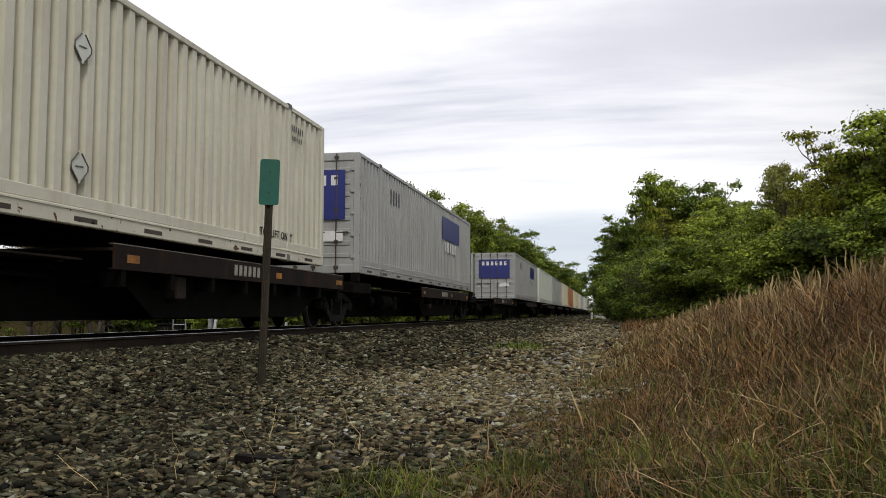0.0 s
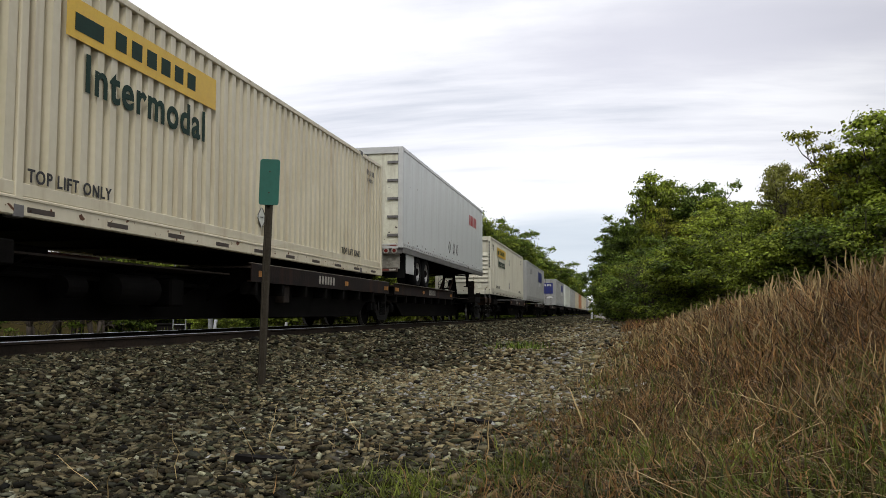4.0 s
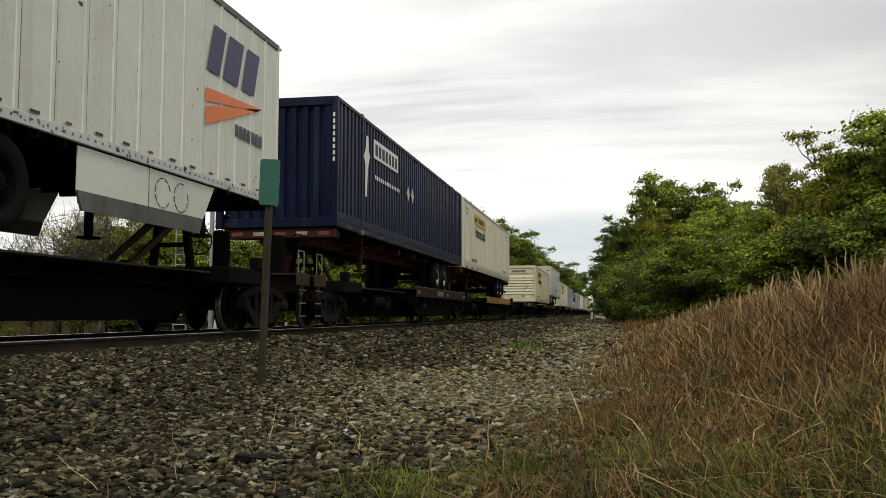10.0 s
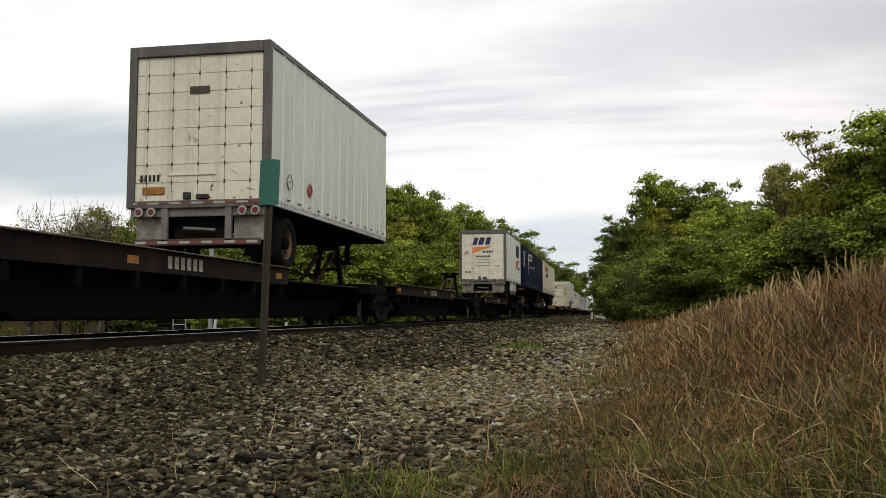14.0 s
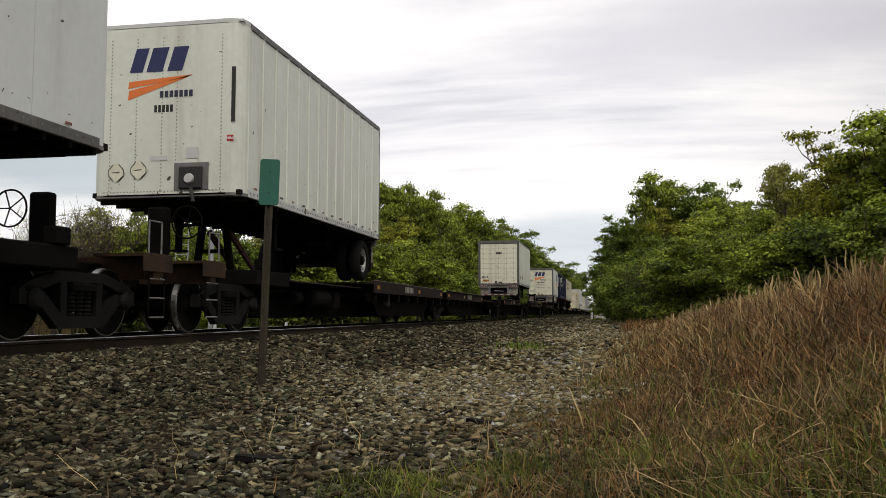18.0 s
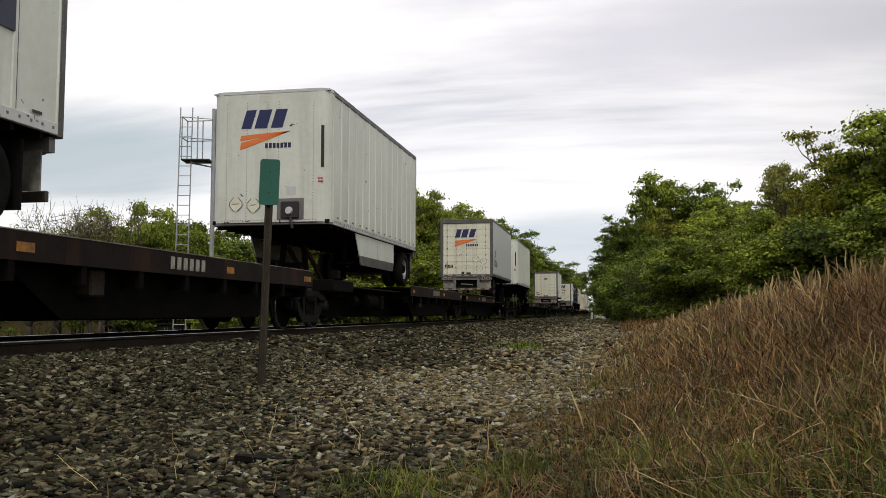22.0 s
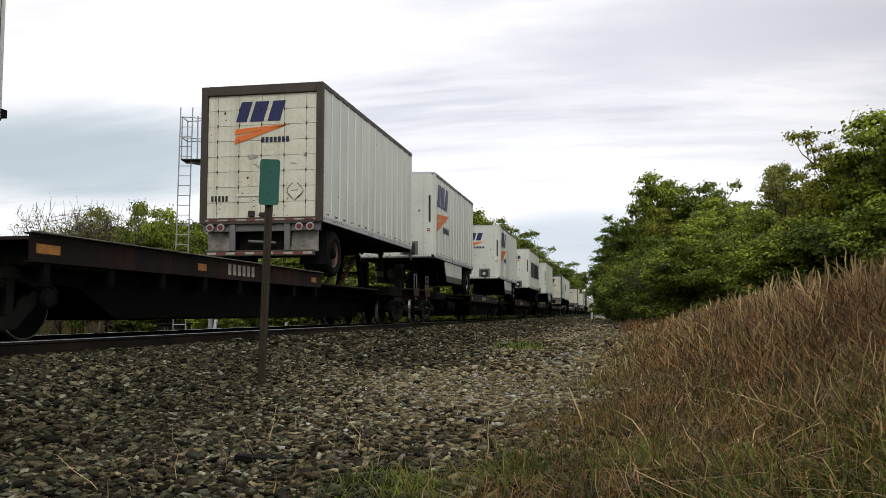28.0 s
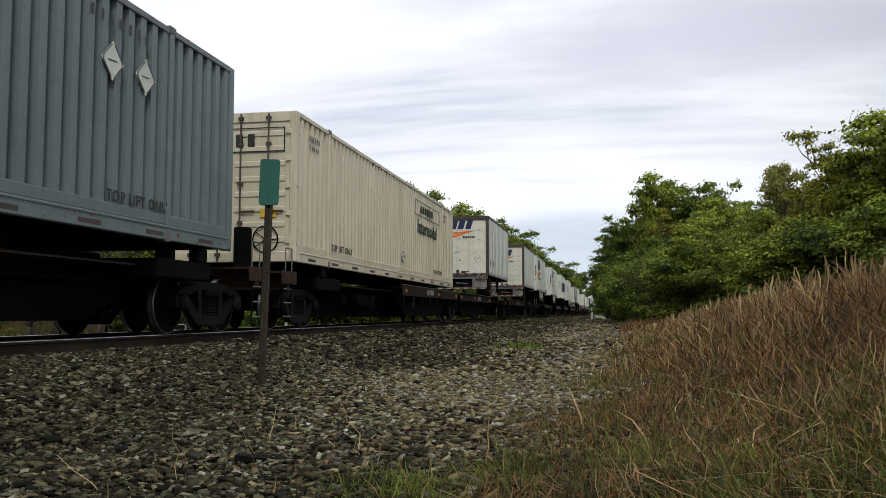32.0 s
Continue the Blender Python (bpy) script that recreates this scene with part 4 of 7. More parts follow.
def make_trees():
    rng = np.random.default_rng(5)
    kinds = [
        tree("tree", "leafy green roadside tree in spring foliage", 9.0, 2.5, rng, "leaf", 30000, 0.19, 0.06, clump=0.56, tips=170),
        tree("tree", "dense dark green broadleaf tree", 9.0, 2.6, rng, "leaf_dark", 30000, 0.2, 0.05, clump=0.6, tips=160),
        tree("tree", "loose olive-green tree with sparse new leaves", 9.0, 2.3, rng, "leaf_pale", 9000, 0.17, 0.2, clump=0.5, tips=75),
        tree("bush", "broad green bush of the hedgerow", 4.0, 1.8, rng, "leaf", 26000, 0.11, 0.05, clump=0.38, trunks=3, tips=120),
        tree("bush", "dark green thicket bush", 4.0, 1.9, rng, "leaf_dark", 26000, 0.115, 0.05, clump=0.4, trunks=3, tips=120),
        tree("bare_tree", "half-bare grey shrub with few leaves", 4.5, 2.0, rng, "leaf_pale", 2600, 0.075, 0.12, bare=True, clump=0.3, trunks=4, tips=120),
        tree("tree", "yellow-green tree at the field edge, sunlight put into its leaf colour", 9.0, 2.6, rng, "leaf_sun", 30000, 0.17, 0.05, clump=0.52, tips=180),
    ]
    used = set()

    def put(kind, x, y, height, turn, wide=1.0, group=""):
        base = 9.0 if kind < 3 or kind == 6 else (4.5 if kind == 5 else 4.0)
        k = height / base
        m = pose(x, y, float(ground_z(x, y)) - 0.05, 0, 0, turn)
        src = kinds[kind]
        ob = src if kind not in used else copy_thing(src, m)
        used.add(kind)
        ob.matrix_basis = m
        ob.scale = (k * wide, k * wide, k)
        ob["group"] = group

    east, west = "trees east of the track", "trees west of the track"
    for row in TREES_EAST:
        put(*row, group=east)
    for row in TREES_WEST:
        put(*row, group=west)


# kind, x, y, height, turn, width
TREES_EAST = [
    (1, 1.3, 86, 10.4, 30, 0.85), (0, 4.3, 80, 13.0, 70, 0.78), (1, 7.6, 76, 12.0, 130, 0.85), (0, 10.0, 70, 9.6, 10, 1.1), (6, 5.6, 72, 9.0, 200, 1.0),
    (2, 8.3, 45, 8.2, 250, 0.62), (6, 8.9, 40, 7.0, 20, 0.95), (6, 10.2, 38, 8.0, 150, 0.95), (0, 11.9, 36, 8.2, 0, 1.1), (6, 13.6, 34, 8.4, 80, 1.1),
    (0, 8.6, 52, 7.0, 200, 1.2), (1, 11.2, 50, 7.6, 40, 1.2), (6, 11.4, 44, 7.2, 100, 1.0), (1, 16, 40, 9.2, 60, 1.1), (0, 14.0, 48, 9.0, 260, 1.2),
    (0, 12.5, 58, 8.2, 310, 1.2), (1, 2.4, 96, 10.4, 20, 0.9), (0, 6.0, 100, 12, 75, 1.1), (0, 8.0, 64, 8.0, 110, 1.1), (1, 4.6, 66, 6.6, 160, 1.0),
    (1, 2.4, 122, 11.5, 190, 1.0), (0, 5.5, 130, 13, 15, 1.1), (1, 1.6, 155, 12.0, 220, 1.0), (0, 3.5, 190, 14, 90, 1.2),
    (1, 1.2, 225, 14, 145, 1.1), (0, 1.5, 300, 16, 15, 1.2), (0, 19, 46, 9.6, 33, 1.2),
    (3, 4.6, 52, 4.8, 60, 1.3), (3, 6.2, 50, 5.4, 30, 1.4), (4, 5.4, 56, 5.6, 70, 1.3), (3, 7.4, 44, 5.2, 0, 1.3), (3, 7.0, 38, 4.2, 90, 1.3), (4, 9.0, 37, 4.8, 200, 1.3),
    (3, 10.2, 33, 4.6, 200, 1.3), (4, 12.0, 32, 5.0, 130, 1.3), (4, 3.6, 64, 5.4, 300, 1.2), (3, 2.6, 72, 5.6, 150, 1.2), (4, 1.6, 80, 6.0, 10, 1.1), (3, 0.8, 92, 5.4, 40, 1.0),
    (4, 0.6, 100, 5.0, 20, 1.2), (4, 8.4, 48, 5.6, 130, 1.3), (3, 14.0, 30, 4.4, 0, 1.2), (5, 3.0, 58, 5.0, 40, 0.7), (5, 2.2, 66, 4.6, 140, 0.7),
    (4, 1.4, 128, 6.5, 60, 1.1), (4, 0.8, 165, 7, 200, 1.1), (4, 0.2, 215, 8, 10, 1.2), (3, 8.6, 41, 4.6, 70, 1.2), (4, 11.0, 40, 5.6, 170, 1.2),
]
TREES_WEST = [
    (5, -22.1, 30.4, 4.6, 121, 0.75), (5, -21.9, 31.5, 5.4, 303, 0.75), (5, -21.6, 32.5, 5.7, 278, 0.75), (5, -19.7, 30.9, 5.5, 66, 0.75), (5, -21.2, 34.6, 5.9, 189, 0.75),
    (3, -20.8, 34.7, 5.8, 309, 0.55), (3, -18.8, 33.1, 5.8, 242, 0.55), (3, -18.9, 35.1, 6.0, 320, 0.55), (3, -19.2, 37.1, 6.0, 297, 0.55), (4, -19.4, 39.1, 5.5, 20, 1.1),
    (4, -19.2, 41.1, 5.4, 80, 1.1), (5, -22.3, 46.6, 6.6, 10, 0.7), (3, -18.2, 35.2, 4.6, 50, 1.1), (4, -19.3, 33.0, 4.2, 140, 1.2), (2, -18.1, 43.4, 6.9, 33, 0.7),
    (2, -18.6, 47.3, 8.2, 310, 0.8), (2, -17.3, 47.6, 8.6, 6, 0.8), (2, -16.0, 47.9, 8.4, 240, 0.8), (2, -15.3, 50.0, 8.3, 132, 0.75), (3, -17.1, 41.5, 4.9, 282, 1.2),
    (3, -16.4, 43.7, 5.8, 119, 1.2), (3, -14.9, 44.0, 5.6, 98, 1.2), (3, -14.2, 46.2, 5.6, 240, 1.2), (3, -13.8, 48.3, 5.7, 276, 1.2), (0, -19.4, 72.6, 12.7, 281, 0.6),
    (0, -17.9, 72.9, 12.5, 243, 0.6), (0, -16.9, 76.2, 12.3, 203, 0.65), (0, -16.8, 82.3, 12.4, 327, 0.8), (6, -16.4, 64.1, 8.8, 40, 0.9), (3, -14.2, 54.3, 5.8, 0, 1.3),
    (3, -13.7, 58.5, 5.8, 70, 1.3),
    (2, -18.5, 88, 11.0, 20, 0.9), (0, -18, 96, 13.0, 60, 0.8), (0, -18, 106, 14.4, 100, 0.85), (1, -18, 117, 14.6, 160, 0.85), (0, -18, 130, 14.8, 210, 0.9),
    (1, -17, 145, 15.0, 20, 1.0), (0, -17, 162, 15.5, 80, 1.0), (1, -16.5, 185, 15.5, 130, 1.1), (0, -16, 215, 15.5, 300, 1.1),
    (1, -15.5, 255, 16, 10, 1.2), (0, -15, 310, 17, 45, 1.2), (1, -15, 380, 19, 75, 1.3),
    (3, -16, 76, 5.8, 40, 1.3), (4, -16, 84, 6, 20, 1.3), (3, -16, 94, 6.5, 60, 1.3), (4, -15.5, 108, 7, 100, 1.3), (4, -15.5, 125, 7, 10, 1.4), (3, -15, 145, 7, 60, 1.4), (4, -15, 175, 8, 60, 1.4),
    (3, -21, 22, 1.6, 0, 1.3), (4, -24, 29, 2.2, 10, 1.4), (3, -14.5, 30, 1.5, 10, 1.3), (4, -15.5, 35, 2.2, 60, 1.2), (3, -26, 24, 2.0, 10, 1.4), (4, -30, 33, 3.0, 60, 1.5), (3, -23, 44, 4.0, 60, 1.3),
]
make_trees()


# ------------------------------------------------------------------ the marker post and the signal
def make_marker():
    x, y = -3.86, 9.3
    z = float(ground_z(x, y))
    r = root("marker_sign", "green rectangular marker plate on a leaning steel post in the ballast", "marker sign",
             at=pose(x, y, z, 0.4, 1.65, 14))
    prof = [(-0.045, 0.0), (-0.03, -0.03), (-0.018, -0.03), (-0.018, -0.004), (0.018, -0.004), (0.018, -0.03), (0.03, -0.03), (0.045, 0.0), (0.03, 0.004), (-0.03, 0.004)]
    part("post", prism(prof, -0.4, 2.46, "z"), M["post"], r)
    w, h, rad = 0.112, 0.262, 0.03
    out = []
    for cx, cz, a0 in ((w - rad, h - rad, 0), (-w + rad, h - rad, 90), (-w + rad, -h + rad, 180), (w - rad, -h + rad, 270)):
        for k in range(5):
            a = radians(a0 + 22.5 * k)
            out.append((cx + rad * math.cos(a), 2.32 + cz + rad * math.sin(a)))
    part("plate", prism(out, -0.042, -0.034, "y"), M["sign_green"], r, "faded green plate")
    bolt = finish("bolt", rod((0, -0.047, 0), (0, -0.036, 0), 0.009), M["post"])
    for dz in (2.2, 2.44):
        part("bolt", bolt, M["frame_dark"], r).location = (0, 0, dz)


make_marker()


def make_signal():
    x, y = -12.74, 26.4
    z = float(ground_z(x, y))
    r = root("railway_signal", "tall railway signal with a pale hooded head, platform and ladder", "railway signal", at=pose(x, y, z, 0, 0, 12))
    top = 7.05 - z
    part("mast", rod((0, 0, 0), (0, 0, top), 0.075, seg=14), M["galv"], r)
    part("base", box(-0.3, 0.3, -0.3, 0.3, -0.1, 0.25, bevel=0.03), M["concrete"], r)
    # three pale lamp housings in one case, a dark backboard on their far side
    hz = top - 0.52
    case = [(0.12, hz - 0.5), (0.42, hz - 0.5), (0.5, hz - 0.42), (0.5, hz + 0.36)]
    case += [(0.31 + 0.19 * math.cos(radians(a)), hz + 0.36 + 0.2 * math.sin(radians(a))) for a in range(15, 180, 15)] + [(0.12, hz + 0.36)]
    part("signal_head", prism(case, -0.2, 0.2, "y"), M["signal_white"], r, "pale signal case with a rounded top")
    part("backboard", prism([(-0.3, hz - 0.55), (0.3, hz - 0.55), (0.38, hz - 0.4), (0.38, hz + 0.3), (0.2, hz + 0.5), (-0.2, hz + 0.5), (-0.38, hz + 0.3), (-0.38, hz - 0.4)], 0.53, 0.56, "x"), M["black"], r)
    for k in range(3):
        part("lamp_hood", lathe([(0.56, 0.1), (0.6, 0.1), (0.62, 0.08)], "x", 14), M["black"], r).location = (0, 0, hz + 0.3 - 0.3 * k)
        part("case_door", box(0.15, 0.33, -0.222, -0.2, -0.1, 0.1, bevel=0.01), M["silver"], r).location = (0, 0, hz + 0.3 - 0.3 * k)
    part("bracket", rod((0, 0, hz - 0.75), (0.32, 0.1, hz - 0.6), 0.05), M["galv"], r)
    part("cable_box", box(0.12, 0.3, -0.1, 0.1, hz - 1.0, hz - 0.72, bevel=0.02), M["trim"], r)
    # platform with guard rails, reaching back to the ladder
    pz = top - 1.72
    part("platform", box(-0.98, -0.05, -0.35, 0.35, pz - 0.05, pz, bevel=0.01), M["black"], r)
    part("platform_brace", rod((-0.9, 0, pz - 0.05), (-0.05, 0, pz - 0.22), 0.025), M["galv"], r)
    for px, py in ((-0.96, -0.33), (-0.96, 0.33), (-0.45, -0.33), (-0.45, 0.33)):
        part("guard_post", rod((px, py, pz), (px, py, pz + 1.4), 0.02), M["galv"], r)
    for h in (0.7, 1.38):
        for py in (-0.33, 0.33):
            part("guard_rail", rod((-0.96, py, pz + h), (-0.02, py * 0.3, pz + h - 0.02), 0.017), M["galv"], r)
        part("guard_rail", rod((-0.96, -0.33, pz + h), (-0.96, 0.33, pz + h), 0.017), M["galv"], r)
    lad = part("ladder", rod((-1.15, -0.2, 0), (-1.05, -0.2, top + 0.0), 0.02), M["galv"], r)
    part("ladder_rail", rod((-0.75, -0.2, 0), (-0.66, -0.2, top + 0.0), 0.02), M["galv"], lad)
    n = 24
    for i in range(1, n):
        h = top * i / n
        f = h / top * 0.1
        part("rung", rod((-1.15 + f, -0.2, h), (-0.75 + f, -0.2, h), 0.013), M["galv"], lad)
    for h in (pz - 0.1, 2.0):
        part("ladder_stay", rod((-0.72, -0.2, h), (0, 0, h), 0.016), M["galv"], r)
    c = root("relay_cabinet", "dark trackside equipment cabinet by the signal", "cabinet", at=pose(x - 1.6, y + 0.6, float(ground_z(x - 1.6, y + 0.6)), 0, 0, 5))
    part("body", box(-0.45, 0.45, -0.35, 0.35, 0.05, 0.8, bevel=0.02), M["under"], c)
    part("cabinet_door", box(-0.4, 0.4, -0.37, -0.352, 0.12, 0.76, bevel=0.008), M["under"], c)
    part("lid", box(-0.5, 0.5, -0.42, 0.4, 0.8, 0.84), M["under"], c)


make_signal()


def make_trackside():
    # white stakes beyond the rails
    for sx, sy, h, lean in ((-11.6, 24.2, 0.75, 8), (-10.6, 27.5, 0.6, 4)):
        r = root("stake", "short leaning white-painted stake beyond the track", "stake", "stakes by the track", at=pose(sx, sy, float(ground_z(sx, sy)), 0, lean, 0))
        part("shaft", box(-0.045, 0.045, -0.03, 0.03, -0.2, h, bevel=0.008), M["signal_white"], r)
    # pale headwall far along the line
    x, y = -1.6, 150.0
    r = root("concrete_headwall", "low pale concrete headwall beside the line", "headwall", at=pose(x, y, float(ground_z(x, y)), 0, 0, 0))
    part("wall", box(-1.0, 2.2, -0.2, 0.2, -0.4, 0.75, bevel=0.05), M["concrete"], r)
    part("coping", box(-1.1, 2.3, -0.28, 0.28, 0.75, 0.9, bevel=0.03), M["concrete"], r)
    p = root("white_post", "white trackside post far along the line", "post", at=pose(-2.9, y - 4, float(ground_z(-2.9, y - 4)), 0, 0, 0))
    part("shaft", box(-0.15, 0.15, -0.1, 0.1, 0, 1.9, bevel=0.02), M["signal_white"], p)
    # litter in the stones
    for sx, sy, a, w in ((-2.02, 4.95, 20, 0.30), (-0.95, 6.6, -15, 0.22)):
        s = root("timber_scrap", "dark splintered scrap of timber lying on the stones", "timber scrap", "scraps of timber", at=pose(sx, sy, float(ground_z(sx, sy)) + 0.03, 4, 6, a))
        part("splinter", prism([(-w * 0.6, -0.03), (-w * 0.2, -0.05), (w * 0.5, -0.02), (w * 0.6, 0.03), (0.0, 0.035), (-w * 0.55, 0.02)], -0.012, 0.02, "z"), M["under"], s)
    s = root("pale_stick", "pale weathered stick lying on the gravel", "stick", at=pose(-1.25, 12.6, float(ground_z(-1.25, 12.6)) + 0.05, 0, 8, -50))
    part("shaft", rod((-0.22, 0, 0), (0.22, 0.03, 0.02), 0.022, seg=7, r2=0.014), M["straw"], s)


make_trackside()


# ------------------------------------------------------------------ rolling stock: trucks and spine cars
WHEELSETS = []
SPIN_T = [i / 15 for i in range(481)]


def spin_rows(ob, y, z):
    rows = []
    for t in SPIN_T:
        rows.append((t, Matrix.Translation((0, y, z)) @ Matrix.Rotation(-gone(t) / 0.465, 4, "X")))
    walk(ob, rows)


def make_truck():
    """A three-piece freight truck, axles 1.78 m apart."""
    r = root("rail_truck", "grimy cast-steel freight truck, shade-black in its colour, four wheels", "rail truck", "trucks of the train")
    chord = [(-1.12, 0.40), (-1.12, 0.56), (-0.95, 0.66), (-0.45, 0.78), (0.45, 0.78), (0.95, 0.66), (1.12, 0.56), (1.12, 0.40),
             (0.98, 0.40), (0.98, 0.50), (0.80, 0.55), (0.42, 0.66), (-0.42, 0.66), (-0.80, 0.55), (-0.98, 0.50), (-0.98, 0.40)]
    belly = [(-0.86, 0.47), (-0.72, 0.55), (-0.36, 0.27), (0.36, 0.27), (0.72, 0.55), (0.86, 0.47), (0.44, 0.13), (-0.44, 0.13)]
    coil = []
    for i in range(6):
        coil += [(0.27 + 0.048 * i, 0.034), (0.28 + 0.048 * i, 0.064), (0.305 + 0.048 * i, 0.064), (0.315 + 0.048 * i, 0.034)]
    for side in (1, -1):
        bm = bmesh.new()
        prism(chord, side * 0.98 - 0.06, side * 0.98 + 0.06, "x", bm)
        prism(belly, side * 0.98 - 0.055, side * 0.98 + 0.055, "x", bm)
        for s in (-1, 1):
            prism([(s * 0.29, 0.26), (s * 0.40, 0.26), (s * 0.42, 0.68), (s * 0.29, 0.68)], side * 0.98 - 0.05, side * 0.98 + 0.05, "x", bm)
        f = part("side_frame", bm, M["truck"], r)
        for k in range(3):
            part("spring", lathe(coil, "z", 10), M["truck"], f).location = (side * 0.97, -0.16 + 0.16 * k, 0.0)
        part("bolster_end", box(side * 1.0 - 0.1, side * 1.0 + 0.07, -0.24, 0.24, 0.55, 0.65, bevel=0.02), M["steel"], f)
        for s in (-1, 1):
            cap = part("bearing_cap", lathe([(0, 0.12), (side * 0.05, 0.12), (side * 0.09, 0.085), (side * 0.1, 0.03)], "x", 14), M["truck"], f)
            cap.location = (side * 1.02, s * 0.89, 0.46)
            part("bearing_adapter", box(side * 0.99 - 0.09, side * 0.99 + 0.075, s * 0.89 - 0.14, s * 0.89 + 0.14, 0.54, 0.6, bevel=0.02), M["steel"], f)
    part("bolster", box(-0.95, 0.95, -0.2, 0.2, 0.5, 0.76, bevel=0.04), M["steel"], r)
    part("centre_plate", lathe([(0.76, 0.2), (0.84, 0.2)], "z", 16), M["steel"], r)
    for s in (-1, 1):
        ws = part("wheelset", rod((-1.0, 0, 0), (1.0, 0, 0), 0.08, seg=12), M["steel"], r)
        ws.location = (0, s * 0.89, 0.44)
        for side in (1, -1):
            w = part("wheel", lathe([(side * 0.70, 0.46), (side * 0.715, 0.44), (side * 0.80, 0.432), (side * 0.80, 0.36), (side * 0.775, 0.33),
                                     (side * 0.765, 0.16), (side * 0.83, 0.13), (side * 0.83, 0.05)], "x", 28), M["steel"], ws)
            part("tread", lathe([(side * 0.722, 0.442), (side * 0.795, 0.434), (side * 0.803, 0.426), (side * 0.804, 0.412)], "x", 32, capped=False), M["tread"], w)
    return r


def make_unit(side_mat="rail_rust", hitch=True, end=False, label=""):
    """One platform of a spine car, 17.2 m between trucks; the tyre deck lies at its +y end, the hitch at its -y end."""
    r = root("spine_car_platform", label or "dark spine car platform with a rusty tyre deck and a trailer hitch", "spine car", "platforms of the train")
    side = [(-8.4, 0.62), (-7.2, 0.55), (-6.3, 0.24), (6.3, 0.24), (7.2, 0.55), (8.4, 0.62), (8.4, 0.93), (-8.4, 0.93)]
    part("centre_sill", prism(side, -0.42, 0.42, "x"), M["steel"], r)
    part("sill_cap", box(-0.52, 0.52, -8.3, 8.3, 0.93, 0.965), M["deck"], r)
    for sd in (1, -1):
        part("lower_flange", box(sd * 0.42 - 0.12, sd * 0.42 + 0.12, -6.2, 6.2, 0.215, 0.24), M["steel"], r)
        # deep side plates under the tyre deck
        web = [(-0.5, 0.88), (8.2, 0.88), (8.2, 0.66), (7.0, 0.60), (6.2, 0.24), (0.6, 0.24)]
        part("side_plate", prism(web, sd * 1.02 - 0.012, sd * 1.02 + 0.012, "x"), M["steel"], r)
        ch = [(-0.0, 0.83), (0.07, 0.83), (0.07, 0.845), (0.015, 0.845), (0.015, 1.115), (0.07, 1.115), (0.07, 1.13), (0.0, 1.13)]
        rail = bmesh.new()
        ya, yb = (-2.0, 8.0) if side_mat == "yellow" else (-0.85, 8.25)
        prism([(sd * (1.31 - u), v) for u, v in ch], ya, yb, "y", rail)
        rl = part("side_rail", rail, M[side_mat], r, "yellow side rail" if side_mat == "yellow" else "rusty side rail")
        # worn top edge; its lit highlight line is part of the pale colour
        part("rail_edge", box(sd * 1.31 - 0.06, sd * 1.31 + 0.004, ya, yb, 1.131, 1.143), M["worn_lit_edge"], rl, "worn deck edge with a painted highlight")
        for py, w in ((-0.55, 0.28), (4.3, 0.26), (7.75, 0.4)):
            part("reflector", box(sd * 1.311, sd * 1.315, py, py + w, 0.92, 1.02), M["mark"], rl, "amber reflector strip")
        fig = finish("stencil_figure", box(sd * 1.311, sd * 1.314, 0, 0.11, 0.9, 1.07), M["stencil"])
        for k in range(6):
            part("stencil_figure", fig, M["stencil"], rl).location = (0, 2.55 + 0.18 * k, 0)
        for k in range(8):
            y = -0.6 + k * 1.22
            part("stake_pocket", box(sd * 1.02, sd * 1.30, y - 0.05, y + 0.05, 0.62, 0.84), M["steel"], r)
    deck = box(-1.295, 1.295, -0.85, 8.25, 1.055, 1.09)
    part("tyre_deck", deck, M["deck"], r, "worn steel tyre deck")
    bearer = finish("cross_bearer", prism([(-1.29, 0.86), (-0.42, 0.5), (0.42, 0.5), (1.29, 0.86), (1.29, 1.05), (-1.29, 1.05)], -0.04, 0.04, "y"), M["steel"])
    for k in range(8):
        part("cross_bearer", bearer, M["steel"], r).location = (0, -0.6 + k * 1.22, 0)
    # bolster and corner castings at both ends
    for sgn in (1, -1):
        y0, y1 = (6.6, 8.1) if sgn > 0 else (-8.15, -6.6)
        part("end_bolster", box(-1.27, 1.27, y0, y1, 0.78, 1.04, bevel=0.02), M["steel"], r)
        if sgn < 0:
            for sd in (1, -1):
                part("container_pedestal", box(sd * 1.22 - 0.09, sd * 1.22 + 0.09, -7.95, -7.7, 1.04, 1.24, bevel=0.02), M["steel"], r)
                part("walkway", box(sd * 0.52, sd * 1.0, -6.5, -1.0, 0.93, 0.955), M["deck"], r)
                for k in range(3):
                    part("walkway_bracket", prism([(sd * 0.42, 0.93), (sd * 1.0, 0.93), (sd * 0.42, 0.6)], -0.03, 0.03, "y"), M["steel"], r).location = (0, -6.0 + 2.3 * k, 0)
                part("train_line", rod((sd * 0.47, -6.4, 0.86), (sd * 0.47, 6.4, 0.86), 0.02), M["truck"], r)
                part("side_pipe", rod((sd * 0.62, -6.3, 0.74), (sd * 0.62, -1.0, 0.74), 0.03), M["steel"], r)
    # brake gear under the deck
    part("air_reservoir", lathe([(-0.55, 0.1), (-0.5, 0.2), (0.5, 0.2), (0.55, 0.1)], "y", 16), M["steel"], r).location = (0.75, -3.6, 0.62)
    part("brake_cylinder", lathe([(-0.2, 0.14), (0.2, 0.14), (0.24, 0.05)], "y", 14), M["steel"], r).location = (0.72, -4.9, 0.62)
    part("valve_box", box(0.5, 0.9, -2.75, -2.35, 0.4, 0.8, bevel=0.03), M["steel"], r)
